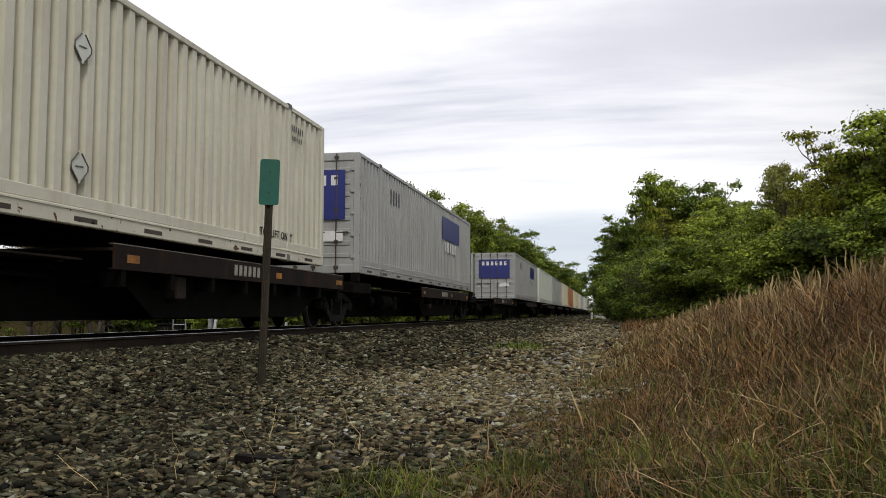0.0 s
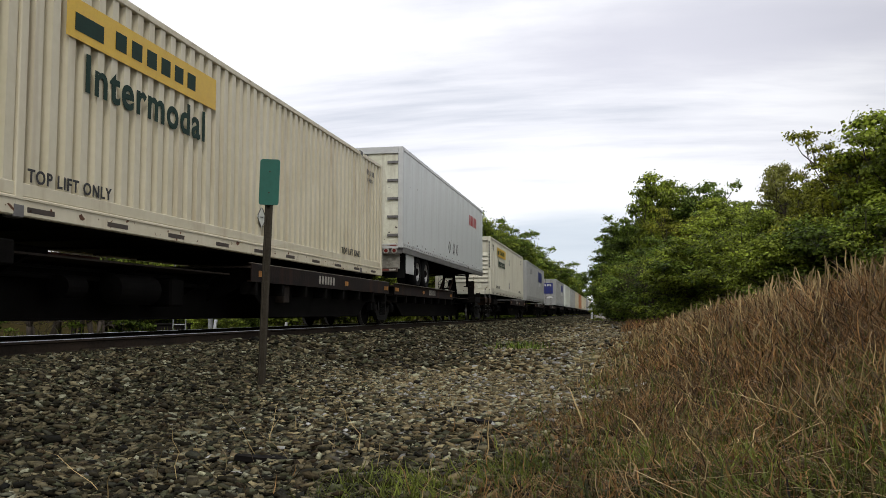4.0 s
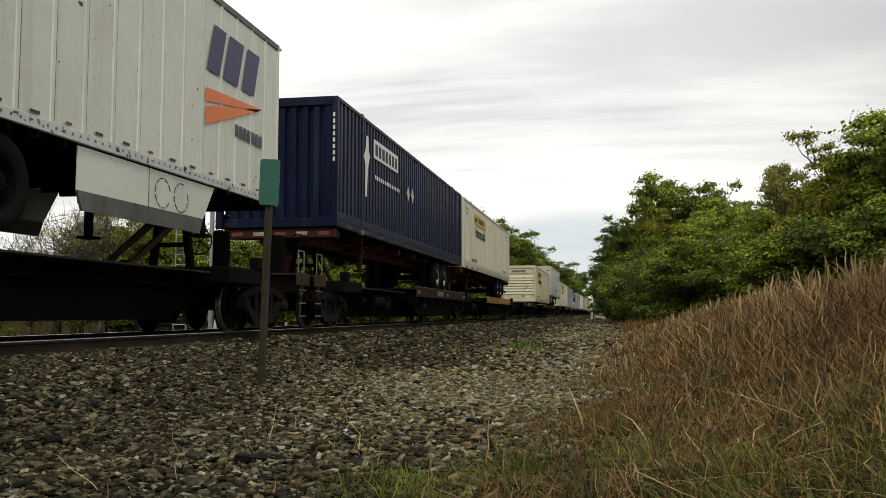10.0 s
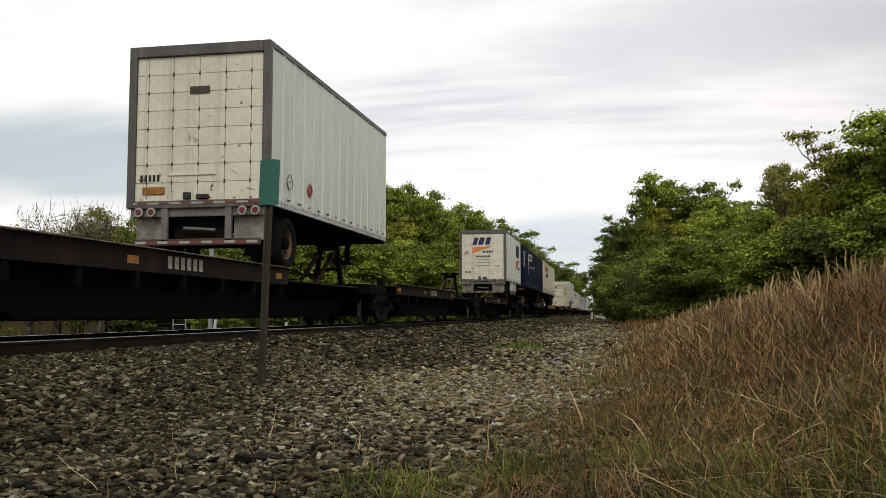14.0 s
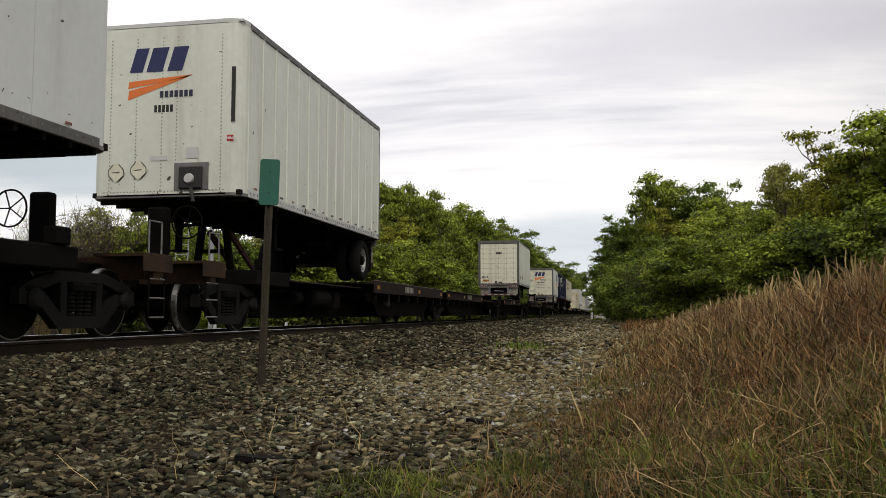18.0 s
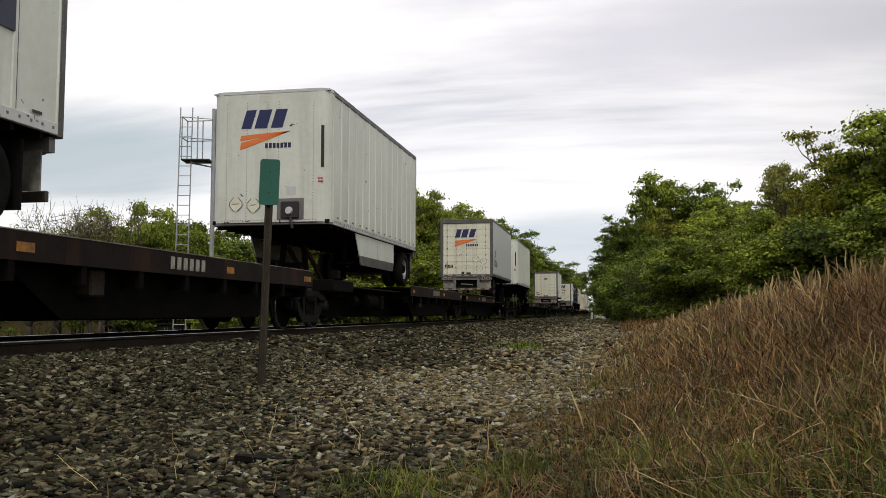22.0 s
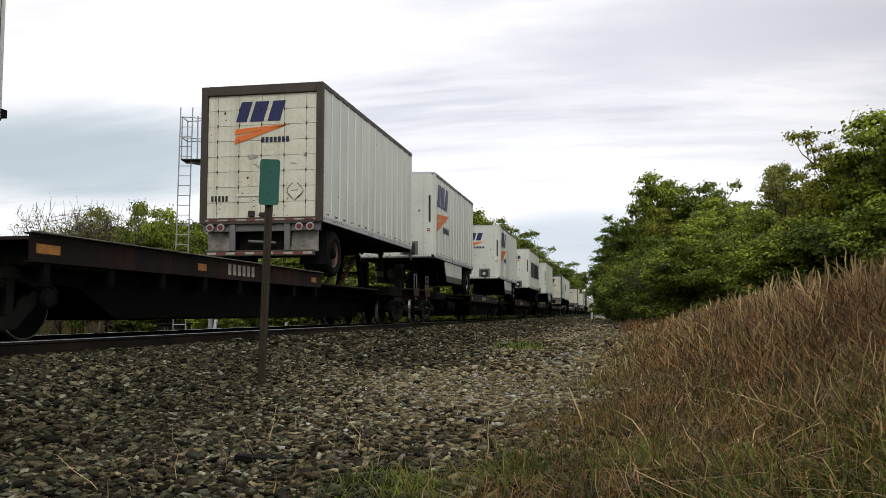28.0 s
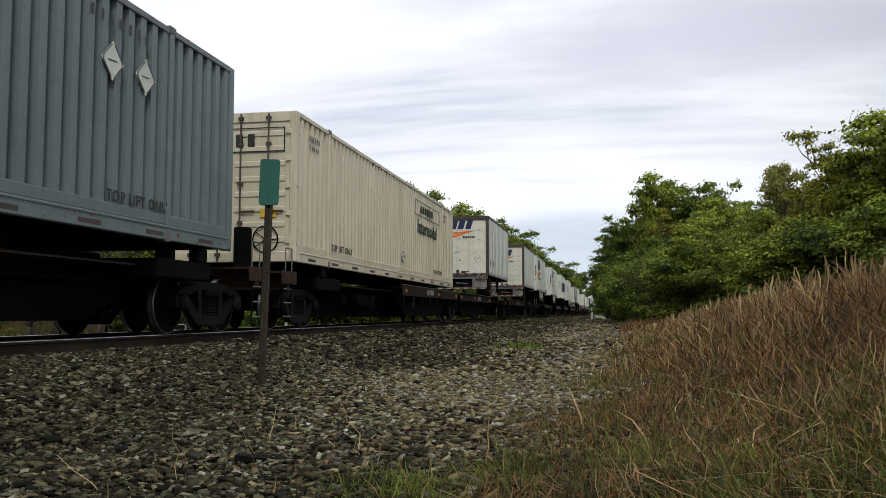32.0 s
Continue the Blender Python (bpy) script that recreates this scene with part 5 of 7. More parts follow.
    part("control_valve", box(0.95, 1.2, 0.9, 1.2, 0.5, 0.82, bevel=0.02), M["deck"], r)
    if hitch:
        h = part("trailer_hitch", box(-0.26, 0.26, -7.26, -6.94, 1.92, 2.06, bevel=0.03), M["steel"], r, "raised steel trailer hitch")
        lobe = [(0.05, -7.0), (0.05, -7.3), (0.12, -7.48), (0.26, -7.5), (0.38, -7.34), (0.4, -7.0), (0.34, -6.74), (0.16, -6.68)]
        for sd in (1, -1):
            part("hitch_plate", prism([(sd * u, v) for u, v in lobe], 2.06, 2.13, "z"), M["steel"], h)
            part("hitch_leg", prism([(sd * 0.40, 0.96), (sd * 0.30, 0.96), (sd * 0.17, 1.95), (sd * 0.27, 1.95)], -7.2, -7.08, "y"), M["steel"], h)
            part("hitch_strut", prism([(-5.5, 0.96), (-5.36, 0.96), (-6.88, 1.86), (-6.98, 1.78)], sd * 0.2 - 0.03, sd * 0.2 + 0.03, "x"), M["hitch_red"], h)
        part("hitch_cross", box(-0.3, 0.3, -7.19, -7.1, 1.4, 1.47), M["steel"], h)
        part("hitch_foot", box(-0.7, 0.7, -7.3, -6.95, 0.96, 1.06, bevel=0.02), M["steel"], h)
    else:
        h = part("trailer_hitch", box(-0.45, 0.45, -6.6, -4.9, 0.99, 1.1, bevel=0.03), M["steel"], r, "folded trailer hitch")
        for sd in (1, -1):
            part("hitch_strut", box(sd * 0.25 - 0.05, sd * 0.25 + 0.05, -4.9, -3.6, 0.98, 1.06), M["red_steel"], h)
    if end:
        end_gear(r, -1)
    return r


def end_gear(r, sgn):
    """Coupler, hand brake, steps and grab irons of a car's outer end."""
    y = sgn * 9.75
    part("end_platform", box(-0.55, 0.55, min(sgn * 8.3, y), max(sgn * 8.3, y), 0.66, 0.96, bevel=0.02), M["steel"], r)
    c = part("coupler", box(-0.13, 0.13, min(y, y + sgn * 0.6), max(y, y + sgn * 0.6), 0.66, 0.9, bevel=0.03), M["steel"], r)
    part("knuckle", box(-0.2, 0.2, min(y + sgn * 0.5, y + sgn * 0.8), max(y + sgn * 0.5, y + sgn * 0.8), 0.62, 0.94, bevel=0.06), M["steel"], c)
    part("end_sill", box(-1.29, 1.29, min(y, y + sgn * 0.16), max(y, y + sgn * 0.16), 0.74, 1.04), M["rust_plate"], r, "rusty end sill")
    for sd in (1, -1):
        part("corner_plate", box(sd * 1.3, sd * 1.315, y - 0.45, y + 0.3, 0.84, 1.08, bevel=0.006), M["rust_plate"], r, "rusty orange corner plate")
        part("corner_shelf", box(min(sd * 0.6, sd * 1.3), max(sd * 0.6, sd * 1.3), y - 0.45, y + 0.3, 1.03, 1.07), M["rust_plate"], r, "rusty corner step plate")
        for k in range(3):
            part("step", rod((sd * 1.28, y - 0.3, 0.25 + 0.25 * k), (sd * 1.28, y + 0.1, 0.25 + 0.25 * k), 0.012), M["trim"], r)
        for dy in (-0.3, 0.1):
            part("step_hanger", rod((sd * 1.28, y + dy, 0.25), (sd * 1.28, y + dy, 0.9), 0.014), M["steel"], r)
        part("grab_iron", rod((sd * 1.28, y - 0.2, 1.06), (sd * 1.28, y - 0.2, 1.5), 0.012), M["trim"], r)
        part("grab_iron", rod((sd * 1.28, y + 0.12, 1.06), (sd * 1.28, y + 0.12, 1.5), 0.012), M["trim"], r)
        part("grab_iron", rod((sd * 1.28, y - 0.2, 1.5), (sd * 1.28, y + 0.12, 1.5), 0.012), M["trim"], r)
    b = part("hand_brake", box(0.2, 0.5, y - 0.1, y + 0.1, 1.0, 1.92, bevel=0.03), M["steel"], r)
    wheel = bmesh.new()
    n = 20
    for i in range(n):
        a, c2 = 2 * math.pi * i / n, 2 * math.pi * (i + 1) / n
        rod((0.25 * math.cos(a), 0, 0.25 * math.sin(a)), (0.25 * math.cos(c2), 0, 0.25 * math.sin(c2)), 0.014, wheel, 5)
    for i in range(5):
        a = 2 * math.pi * i / 5
        rod((0, 0, 0), (0.25 * math.cos(a), 0, 0.25 * math.sin(a)), 0.01, wheel, 5)
    part("brake_wheel", wheel, M["steel"], b).location = (0.74, y + 0.14, 1.7)


# ------------------------------------------------------------------ containers and trailers
W2 = 1.335


def corrugated(length, z0, z1, depth=0.085, pitch=0.278, y0=0.0):
    """A pressed sheet in the plane x = 0, its folds upright."""
    ys, xs = [], []
    n = max(1, round(length / pitch))
    p = length / n
    for i in range(n):
        for f, x in ((0.0, -depth), (0.36, -depth), (0.45, 0.0), (0.91, 0.0)):
            ys.append(y0 + (i + f) * p)
            xs.append(x)
    ys.append(y0 + length)
    xs.append(-depth)
    bm = bmesh.new()
    a = [bm.verts.new((x, y, z0)) for x, y in zip(xs, ys)]
    b = [bm.verts.new((x, y, z1)) for x, y in zip(xs, ys)]
    for i in range(len(a) - 1):
        bm.faces.new((a[i], a[i + 1], b[i + 1], b[i]))
    return bm


def side_pose(y, z, proud=0.004, near_side=True):
    """Lettering on the side that faces the camera: reads along +y."""
    return Matrix.Translation((W2 + proud, y, z)) @ Matrix(((0, 0, 1, 0), (1, 0, 0, 0), (0, 1, 0, 0), (0, 0, 0, 1)))


def end_pose(x, z, y=-0.004):
    """Lettering on the end that faces the camera: reads along +x."""
    return Matrix.Translation((x, y, z)) @ Matrix.Rotation(radians(90), 4, "X")


def side_plate_decal(name, mat, y0, y1, z0, z1, parent, label="", proud=0.004):
    return part(name, box(W2 + proud, W2 + proud + 0.003, y0, y1, z0, z1), M[mat], parent, label)


def end_decal(name, mat, x0, x1, z0, z1, parent, label="", y=-0.006):
    return part(name, box(x0, x1, y - 0.003, y, z0, z1), M[mat], parent, label)


def placard(parent, y, z, size=0.2, mat="white", proud=0.006):
    o = part("placard", prism([(-size, 0), (0, -size), (size, 0), (0, size)], 0, 0.004, "x"), M[mat], parent, "diamond hazard placard holder")
    o.location = (W2 + proud, y, z)
    rim = bmesh.new()
    k = size * 0.82
    for a, b in (((-k, 0.03), (-0.03, k)), ((0.03, k), (k, 0.03)), ((k, -0.03), (0.03, -k)), ((-0.03, -k), (-k, -0.03)), ((-k, 0.03), (-k, -0.03)), ((k, 0.03), (k, -0.03)), ((-k * 0.5, 0), (k * 0.4, 0.01))):
        rod((0.006, *a), (0.006, *b), 0.009, rim, 5)
    part("placard_rim", rim, M["frame_dark"], o)
    return o


def end_placard(parent, x, z, size=0.2, mat="door_white", y=-0.01):
    o = part("placard", prism([(-size, 0), (0, -size), (size, 0), (0, size)], -0.004, 0, "y"), M[mat], parent, "diamond hazard placard holder")
    o.location = (x, y, z)
    rim = bmesh.new()
    k = size * 0.8
    for a, b in (((-k, 0.04), (-0.05, k)), ((0.05, k), (k, 0.04)), ((k, -0.05), (0.04, -k)), ((-0.05, -k), (-k, -0.04)), ((-k, 0.04), (-k, -0.04)), ((k, 0.04), (k, -0.05)),
                 ((-k * 0.5, 0), (k * 0.45, 0.01))):
        rod((a[0], -0.006, a[1]), (b[0], -0.006, b[1]), 0.0075, rim, 5)
    part("placard_rim", rim, M["frame_dark"], o)
    return o


FLECK_SEED = [100]


def flecks(parent, plane, n, u0, u1, z0, z1, at, mat="scuff", name="scuff_marks", size=0.035, low=1.6, run=1.0):
    """Small ragged marks on a side (plane x) or an end (plane y), thicker towards the foot; proud by a hair."""
    FLECK_SEED[0] += 1
    rng = np.random.default_rng(FLECK_SEED[0])
    bm = bmesh.new()
    for _ in range(n):
        u, z = rng.uniform(u0, u1), z0 + (z1 - z0) * rng.random() ** low
        s = size * rng.uniform(0.3, 1.0) * (2.2 if rng.random() < 0.1 else 1.0)
        wide, tall = s * rng.uniform(0.5, 2.2), s * rng.uniform(0.3, 1.1) * run
        tip = rng.uniform(0, 6.28) if run == 1.0 else 0.0
        ring = []
        for k in range(7):
            a = 6.283 * k / 7
            m = rng.uniform(0.4, 1.0)
            p, q = u + wide * m * math.cos(a) * math.cos(tip) - tall * m * math.sin(a) * math.sin(tip), z + wide * m * math.cos(a) * math.sin(tip) * 0.6 + tall * m * math.sin(a)
            ring.append(bm.verts.new((at, p, q) if plane == "x" else (p, at, q)))
        bm.faces.new(ring if plane == "x" else ring[::-1])
    return tagged(part(name, bm, M[mat], parent), kind="stuff")


def container(label, mat, length=16.15, height=2.87, near="ribs", group="containers on the train", pitch=0.278, dark_rail=None, detail=True):
    """A corrugated domestic container; y runs from its near end to its far end, z from its base."""
    r = root("shipping_container", label, "container", group)
    L, H = length, height
    end = 0.16
    posts = (1.98, L - 1.98)
    spans = [(end, posts[0] - 0.06), (posts[0] + 0.06, posts[1] - 0.06), (posts[1] + 0.06, L - end)]
    rail = M[dark_rail] if dark_rail else M[mat]
    for sd in (1, -1):
        for a, b in spans:
            o = part("side_panel", corrugated(b - a, 0.33, H - 0.09, y0=a, pitch=pitch), M[mat], r)
            o.location.x = W2 - 0.012
            if sd < 0:
                o.matrix_basis = pose(-W2 + 0.012, a + b, 0, 0, 0, 180)
        low = part("bottom_rail", box(sd * W2 - 0.07, sd * W2 + 0.01, end, L - end, 0.0, 0.2, bevel=0.012), rail, r)
        part("sill_band", box(sd * W2 - 0.06, sd * W2 - 0.004, end, L - end, 0.2, 0.34, bevel=0.01), M[mat], low)
        part("rail_lip", box(sd * W2 - 0.05, sd * W2 + 0.022, end, L - end, 0.165, 0.185), rail, low)
        for k in range(11 if detail and sd > 0 else 0):
            y = 0.9 + k * (L - 1.8) / 10
            part("rail_slot", box(sd * (W2 + 0.0105) - 0.002, sd * (W2 + 0.0105) + 0.002, y - 0.22, y + 0.22, 0.045, 0.1), M["brown_trim"], low)
        part("top_rail", box(sd * W2 - 0.06, sd * W2 + 0.006, end, L - end, H - 0.09, H, bevel=0.01), M[mat], r)
        for y in posts:
            part("lift_post", box(sd * W2 - 0.08, sd * W2 + 0.012, y - 0.06, y + 0.06, 0.0, H, bevel=0.01), M[mat], r)
            part("corner_casting", box(sd * W2 - 0.12, sd * W2 + 0.016, y - 0.085, y + 0.085, H - 0.08, H + 0.03, bevel=0.012), M["frame_dark"], r)
            part("corner_casting", box(sd * W2 - 0.12, sd * W2 + 0.014, y - 0.085, y + 0.085, -0.02, 0.12, bevel=0.012), M["trim"], r)
        for y0, y1 in ((0, end), (L - end, L)):
            part("corner_post", box(sd * W2 - 0.14, sd * W2 + 0.008, y0, y1, 0.0, H, bevel=0.018), M[mat], r)
    part("roof", box(-W2 + 0.03, W2 - 0.03, 0.05, L - 0.05, H - 0.05, H - 0.012), M[mat], r)
    if detail:
        flecks(r, "x", 90, end, L - end, 0.01, 0.16, W2 + 0.0125, "rust_fleck", "rust_marks", 0.03, 1.0)
        flecks(r, "x", 45, 0.02, end - 0.02, 0.1, H - 0.1, W2 + 0.0105, "rust_fleck", "rust_marks", 0.02, 1.0)
        flecks(r, "x", 40, end, L - end, H - 0.08, H - 0.01, W2 + 0.0085, "rust_fleck", "rust_marks", 0.022, 1.0)
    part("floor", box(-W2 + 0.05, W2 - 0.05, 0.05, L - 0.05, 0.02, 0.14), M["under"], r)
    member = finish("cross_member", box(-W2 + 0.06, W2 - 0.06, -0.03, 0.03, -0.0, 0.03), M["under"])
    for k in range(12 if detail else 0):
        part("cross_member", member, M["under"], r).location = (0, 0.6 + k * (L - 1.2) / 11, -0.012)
    part("end_wall", box(-W2 + 0.1, W2 - 0.1, L - 0.08, L - 0.04, 0.1, H - 0.05), M[mat], r)
    xi = W2 - 0.13
    part("end_header", box(-xi, xi, 0.0, 0.1, H - 0.2, H, bevel=0.015), M[mat], r)
    part("end_sill", box(-xi, xi, 0.0, 0.1, 0.0, 0.2, bevel=0.015), M[mat], r)
    if near == "ribs":
        n = part("nose_wall", box(-xi, xi, 0.088, 0.11, 0.2, H - 0.2), M[mat], r)
        top = H - 1.0
        for k in range(7):
            z = 0.68 + 0.215 * k
            part("nose_rib", prism([(0.09, z + 0.12), (0.012, z - 0.05), (0.012, z - 0.07), (0.09, z - 0.075)], -xi + 0.03, xi - 0.03, "x"), M[mat], n)
        flecks(n, "y", 22, -xi, xi, 0.02, 0.5, -0.0015, "rust_fleck", "rust_marks", 0.04, 1.0)
        flecks(n, "y", 40, -xi + 0.05, xi - 0.05, 0.7, top + 0.1, 0.0105, "rust_fleck", "rust_marks", 0.02, 1.0)
        flecks(n, "y", 34, 0.38, 0.75, 0.5, top + 0.1, 0.0108, "rust_fleck", "rust_run", 0.016, 1.0, run=6.0)
        flecks(n, "y", 22, -xi, xi, 0.3, top, 0.0109, "rust_fleck", "rust_run", 0.010, 1.4, run=7.0)
        part("service_panel", box(-0.75, 0.75, 0.06, 0.075, 0.22, 0.62), M[mat], n)
        part("hatch", box(0.55, 0.85, 0.05, 0.062, 0.28, 0.58, bevel=0.01), M["door_white"], n, "stained access hatch")
        part("hatch", box(0.25, 0.42, 0.05, 0.062, 0.33, 0.5, bevel=0.01), M["trim"], n)
        for sd in (1, -1):
            part("post_lug", box(sd * (W2 - 0.09) - 0.04, sd * (W2 - 0.09) + 0.04, -0.012, 0.0, 0.4, 0.9), M[mat], n)
    elif near == "upright":
        o = part("nose_wall", corrugated(2 * xi, 0.2, H - 0.2, pitch=0.27), M[mat], r)
        o.matrix_basis = pose(-xi, 0.04, 0, 0, 0, -90)
    elif near == "doors":
        for sd in (-1, 1):
            d = part("door", box(min(sd * 0.012, sd * xi), max(sd * 0.012, sd * xi), 0.03, 0.07, 0.2, H - 0.2), M[mat], r)
            for k in range(8):
                z = 0.42 + k * 0.29
                part("door_rib", prism([(0.03, z - 0.06), (0.008, z - 0.04), (0.008, z + 0.04), (0.03, z + 0.06)], min(sd * 0.1, sd * (xi - 0.1)), max(sd * 0.1, sd * (xi - 0.1)), "x"), M[mat], d)
            for x in (0.22, 0.78):
                rd = rod((sd * x, -0.02, 0.02), (sd * x, -0.02, H - 0.03), 0.018, seg=8)
                for z in (0.15, 0.75, 1.5, 2.25, H - 0.12):
                    box(sd * x - 0.05, sd * x + 0.05, -0.035, 0.01, z - 0.03, z + 0.03, rd)
                box(min(sd * x, sd * (x + 0.3)), max(sd * x, sd * (x + 0.3)), -0.035, -0.015, 0.95, 0.98, rd)
                part("lock_rod", rd, M["brown_trim"], d, "brown steel locking rod")
            for k in range(5):
                z = 0.4 + k * 0.52
                part("hinge", box(sd * (xi - 0.02) - 0.06, sd * (xi - 0.02) + 0.06, -0.008, 0.03, z - 0.05, z + 0.05, bevel=0.008), M[mat], d)
            part("door_gasket", box(sd * 0.006 - 0.006, sd * 0.006 + 0.006, 0.025, 0.05, 0.2, H - 0.2), M["black"], d)
    return r


def twin_tyre(parent, x, y, z, hub="hub", radius=0.5, name="wheel"):
    """A dual wheel with its outer face at x."""
    sd = 1 if x > 0 else -1
    w = part(name, lathe([(x - sd * 0.17, 0.14), (x - sd * 0.16, 0.25), (x - sd * 0.175, 0.29)], "x", 22), M["disc"], parent)
    part("rim", lathe([(x - sd * 0.165, 0.235), (x - sd * 0.10, 0.262), (x - sd * 0.05, 0.275), (x - sd * 0.025, 0.30), (x - sd * 0.06, 0.31)], "x", 24, capped=False), M[hub], w, smooth=True)
    w.location = (0, y, z)
    for dx in (0.0, 0.33):
        part("tyre", lathe([(x - sd * (dx + 0.03), 0.29), (x - sd * dx, 0.34), (x - sd * dx, radius - 0.07), (x - sd * (dx + 0.04), radius - 0.01), (x - sd * (dx + 0.13), radius),
                            (x - sd * (dx + 0.22), radius - 0.01), (x - sd * (dx + 0.26), radius - 0.07), (x - sd * (dx + 0.26), 0.29)], "x", 28, capped=False), M["tyre"], w, smooth=True)
    hubs = lathe([(x - sd * 0.14, 0.13), (x - sd * 0.02, 0.11), (x - sd * 0.0, 0.06)], "x", 14)
    for i in range(8):
        a = 2 * math.pi * i / 8
        p = (0.2 * math.cos(a), 0.2 * math.sin(a))
        rod((x - sd * 0.13, *p), (x - sd * 0.10, *p), 0.016, hubs, 6)
    part("axle_hub", hubs, M["steel"], w)
    return w


def landing_gear(r, y, top, foot=0.42, mat="steel"):
    for sd in (1, -1):
        g = part("landing_leg", box(sd * 0.95 - 0.07, sd * 0.95 + 0.07, y - 0.07, y + 0.07, foot + 0.4, top, bevel=0.01), M[mat], r)
        part("inner_leg", box(sd * 0.95 - 0.05, sd * 0.95 + 0.05, y - 0.05, y + 0.05, foot, foot + 0.42), M[mat], g)
        part("foot_pad", box(sd * 0.95 - 0.13, sd * 0.95 + 0.13, y - 0.13, y + 0.13, foot - 0.04, foot), M[mat], g)
    part("leg_brace", rod((-0.95, y, top - 0.08), (0.95, y, foot + 0.45), 0.03), M[mat], r)
    part("leg_brace", rod((0.95, y, top - 0.08), (-0.95, y, foot + 0.45), 0.03), M[mat], r)
    part("leg_shaft", rod((-1.15, y, foot + 0.55), (1.15, y, foot + 0.55), 0.025), M[mat], r)
    return r


def trailer(label, length=8.5, height=2.9, doors_near=True, side="posts", body="white", frame_mat="trim", door="roller", hub="hub", skirt=False,
            tandem=False, panels=14, group="trailers on the train", smooth_marks=False):
    """A van trailer standing on its tyres; y from its near end to its far end, z from the tyres' foot."""
    r = root("van_trailer", label, "trailer", group)
    L, z0, z1 = length, 1.1, 1.1 + height
    Mb = M[body]
    frame_mat = "frame_dark" if frame_mat == "trim" else frame_mat
    n0, n1 = (0.1, L - 0.28) if doors_near else (0.28, L - 0.1)
    # sides
    if side == "posts":
        pitch = (n1 - n0) / panels
        sheet = finish("side_panel", box(-0.02, 0.0, 0.02, pitch - 0.02, z0 + 0.12, z1 - 0.1), Mb)
        rib = finish("side_post", prism([(-0.02, -0.038), (0.016, -0.026), (0.016, 0.026), (-0.02, 0.038)], z0 + 0.12, z1 - 0.1, "z"), Mb)
        for k in range(panels):
            part("side_panel", sheet, Mb, r).location = (W2 - 0.006, n0 + k * pitch, 0)
        for k in range(panels + 1):
            part("side_post", rib, Mb, r).location = (W2 - 0.004, n0 + k * pitch, 0)
        # dark strip along one side of each post: joint plus painted post shade
        seams = bmesh.new()
        for k in range(panels + 1):
            y = n0 + k * pitch + 0.046
            box(W2 - 0.0058, W2 - 0.003, y - 0.011, y + 0.011, z0 + 0.14, z1 - 0.12, seams)
        part("post_seams", seams, M["seam"], r)
        part("far_side", box(-W2, -W2 + 0.03, n0, n1, z0 + 0.1, z1 - 0.08), Mb, r)
    else:
        pitch = (n1 - n0) / panels
        sheet = finish("side_panel", box(-0.02, 0.0, 0.003, pitch - 0.003, z0 + 0.12, z1 - 0.1), Mb)
        for k in range(panels):
            part("side_panel", sheet, Mb, r).location = (W2 - 0.001, n0 + k * pitch, 0)
        part("seam_backing", box(W2 - 0.04, W2 - 0.02, n0, n1, z0 + 0.1, z1 - 0.08), M["trim"], r)
        part("far_side", box(-W2, -W2 + 0.03, n0, n1, z0 + 0.1, z1 - 0.08), Mb, r)
    if side != "posts" and tandem:
        for sd in (1, -1):
            part("lower_band", box(sd * W2 - 0.05, sd * W2 + 0.004, n0, n1, z0 - 0.16, z0, bevel=0.006), M["trim"], r, "dull grey band under the side")
    for sd in (1, -1):
        br = part("bottom_rail", box(sd * W2 - 0.04, sd * W2 + 0.012, n0, n1, z0, z0 + 0.13, bevel=0.008), M["silver" if side == "posts" else frame_mat], r)
        tr = part("top_rail", box(sd * W2 - 0.04, sd * W2 + 0.014, n0, n1, z1 - 0.11, z1, bevel=0.01), M[frame_mat], r)
        if sd > 0:
            tick = finish("marker_tick", box(0, 0.004, -0.055, 0.055, -0.016, 0.016), M["worn_red"])
            dim = finish("marker_tick", box(0, 0.004, -0.075, 0.075, -0.018, 0.018), M["black_ink"])
            for k in range(panels):
                part("marker_tick", dim if k % 3 else tick, M["red_ink"], br).location = (W2 + 0.012, n0 + (k + 0.5) * pitch, z0 + 0.17)
            riv = bmesh.new()
            for k in range(panels * 4):
                y = n0 + (k + 0.5) * pitch / 4
                box(W2 + 0.012, W2 + 0.018, y - 0.014, y + 0.014, z0 + 0.055, z0 + 0.085, riv)
            tagged(part("rail_rivets", riv, M["trim"], br), kind="stuff")
    part("roof", box(-W2 + 0.02, W2 - 0.02, 0.04, L - 0.04, z1 - 0.04, z1 - 0.004), M["silver"], r)
    flecks(r, "x", 70, n0, n1, z0 + 0.005, z0 + 0.12, W2 + 0.0145, "scuff", "scuff_marks", 0.03, 1.0)
    flecks(r, "x", 40, n0, n1, z0 + 0.2, z1 - 0.3, W2 + 0.0015 if side != "posts" else W2 - 0.0045, "scuff", "scuff_marks", 0.03, 2.0)
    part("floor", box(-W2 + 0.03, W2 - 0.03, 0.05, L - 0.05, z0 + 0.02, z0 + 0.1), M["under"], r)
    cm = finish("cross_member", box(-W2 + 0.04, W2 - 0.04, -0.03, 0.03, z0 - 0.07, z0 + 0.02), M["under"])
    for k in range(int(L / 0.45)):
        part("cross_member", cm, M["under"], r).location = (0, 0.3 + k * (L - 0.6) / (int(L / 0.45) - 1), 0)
    # nose with rounded corners
    yn, dn = (L, -1) if doors_near else (0.0, 1)
    rad = 0.26
    plan = [(W2, yn + dn * 0.3)]
    for k in range(6):
        a = radians(90 * k / 5)
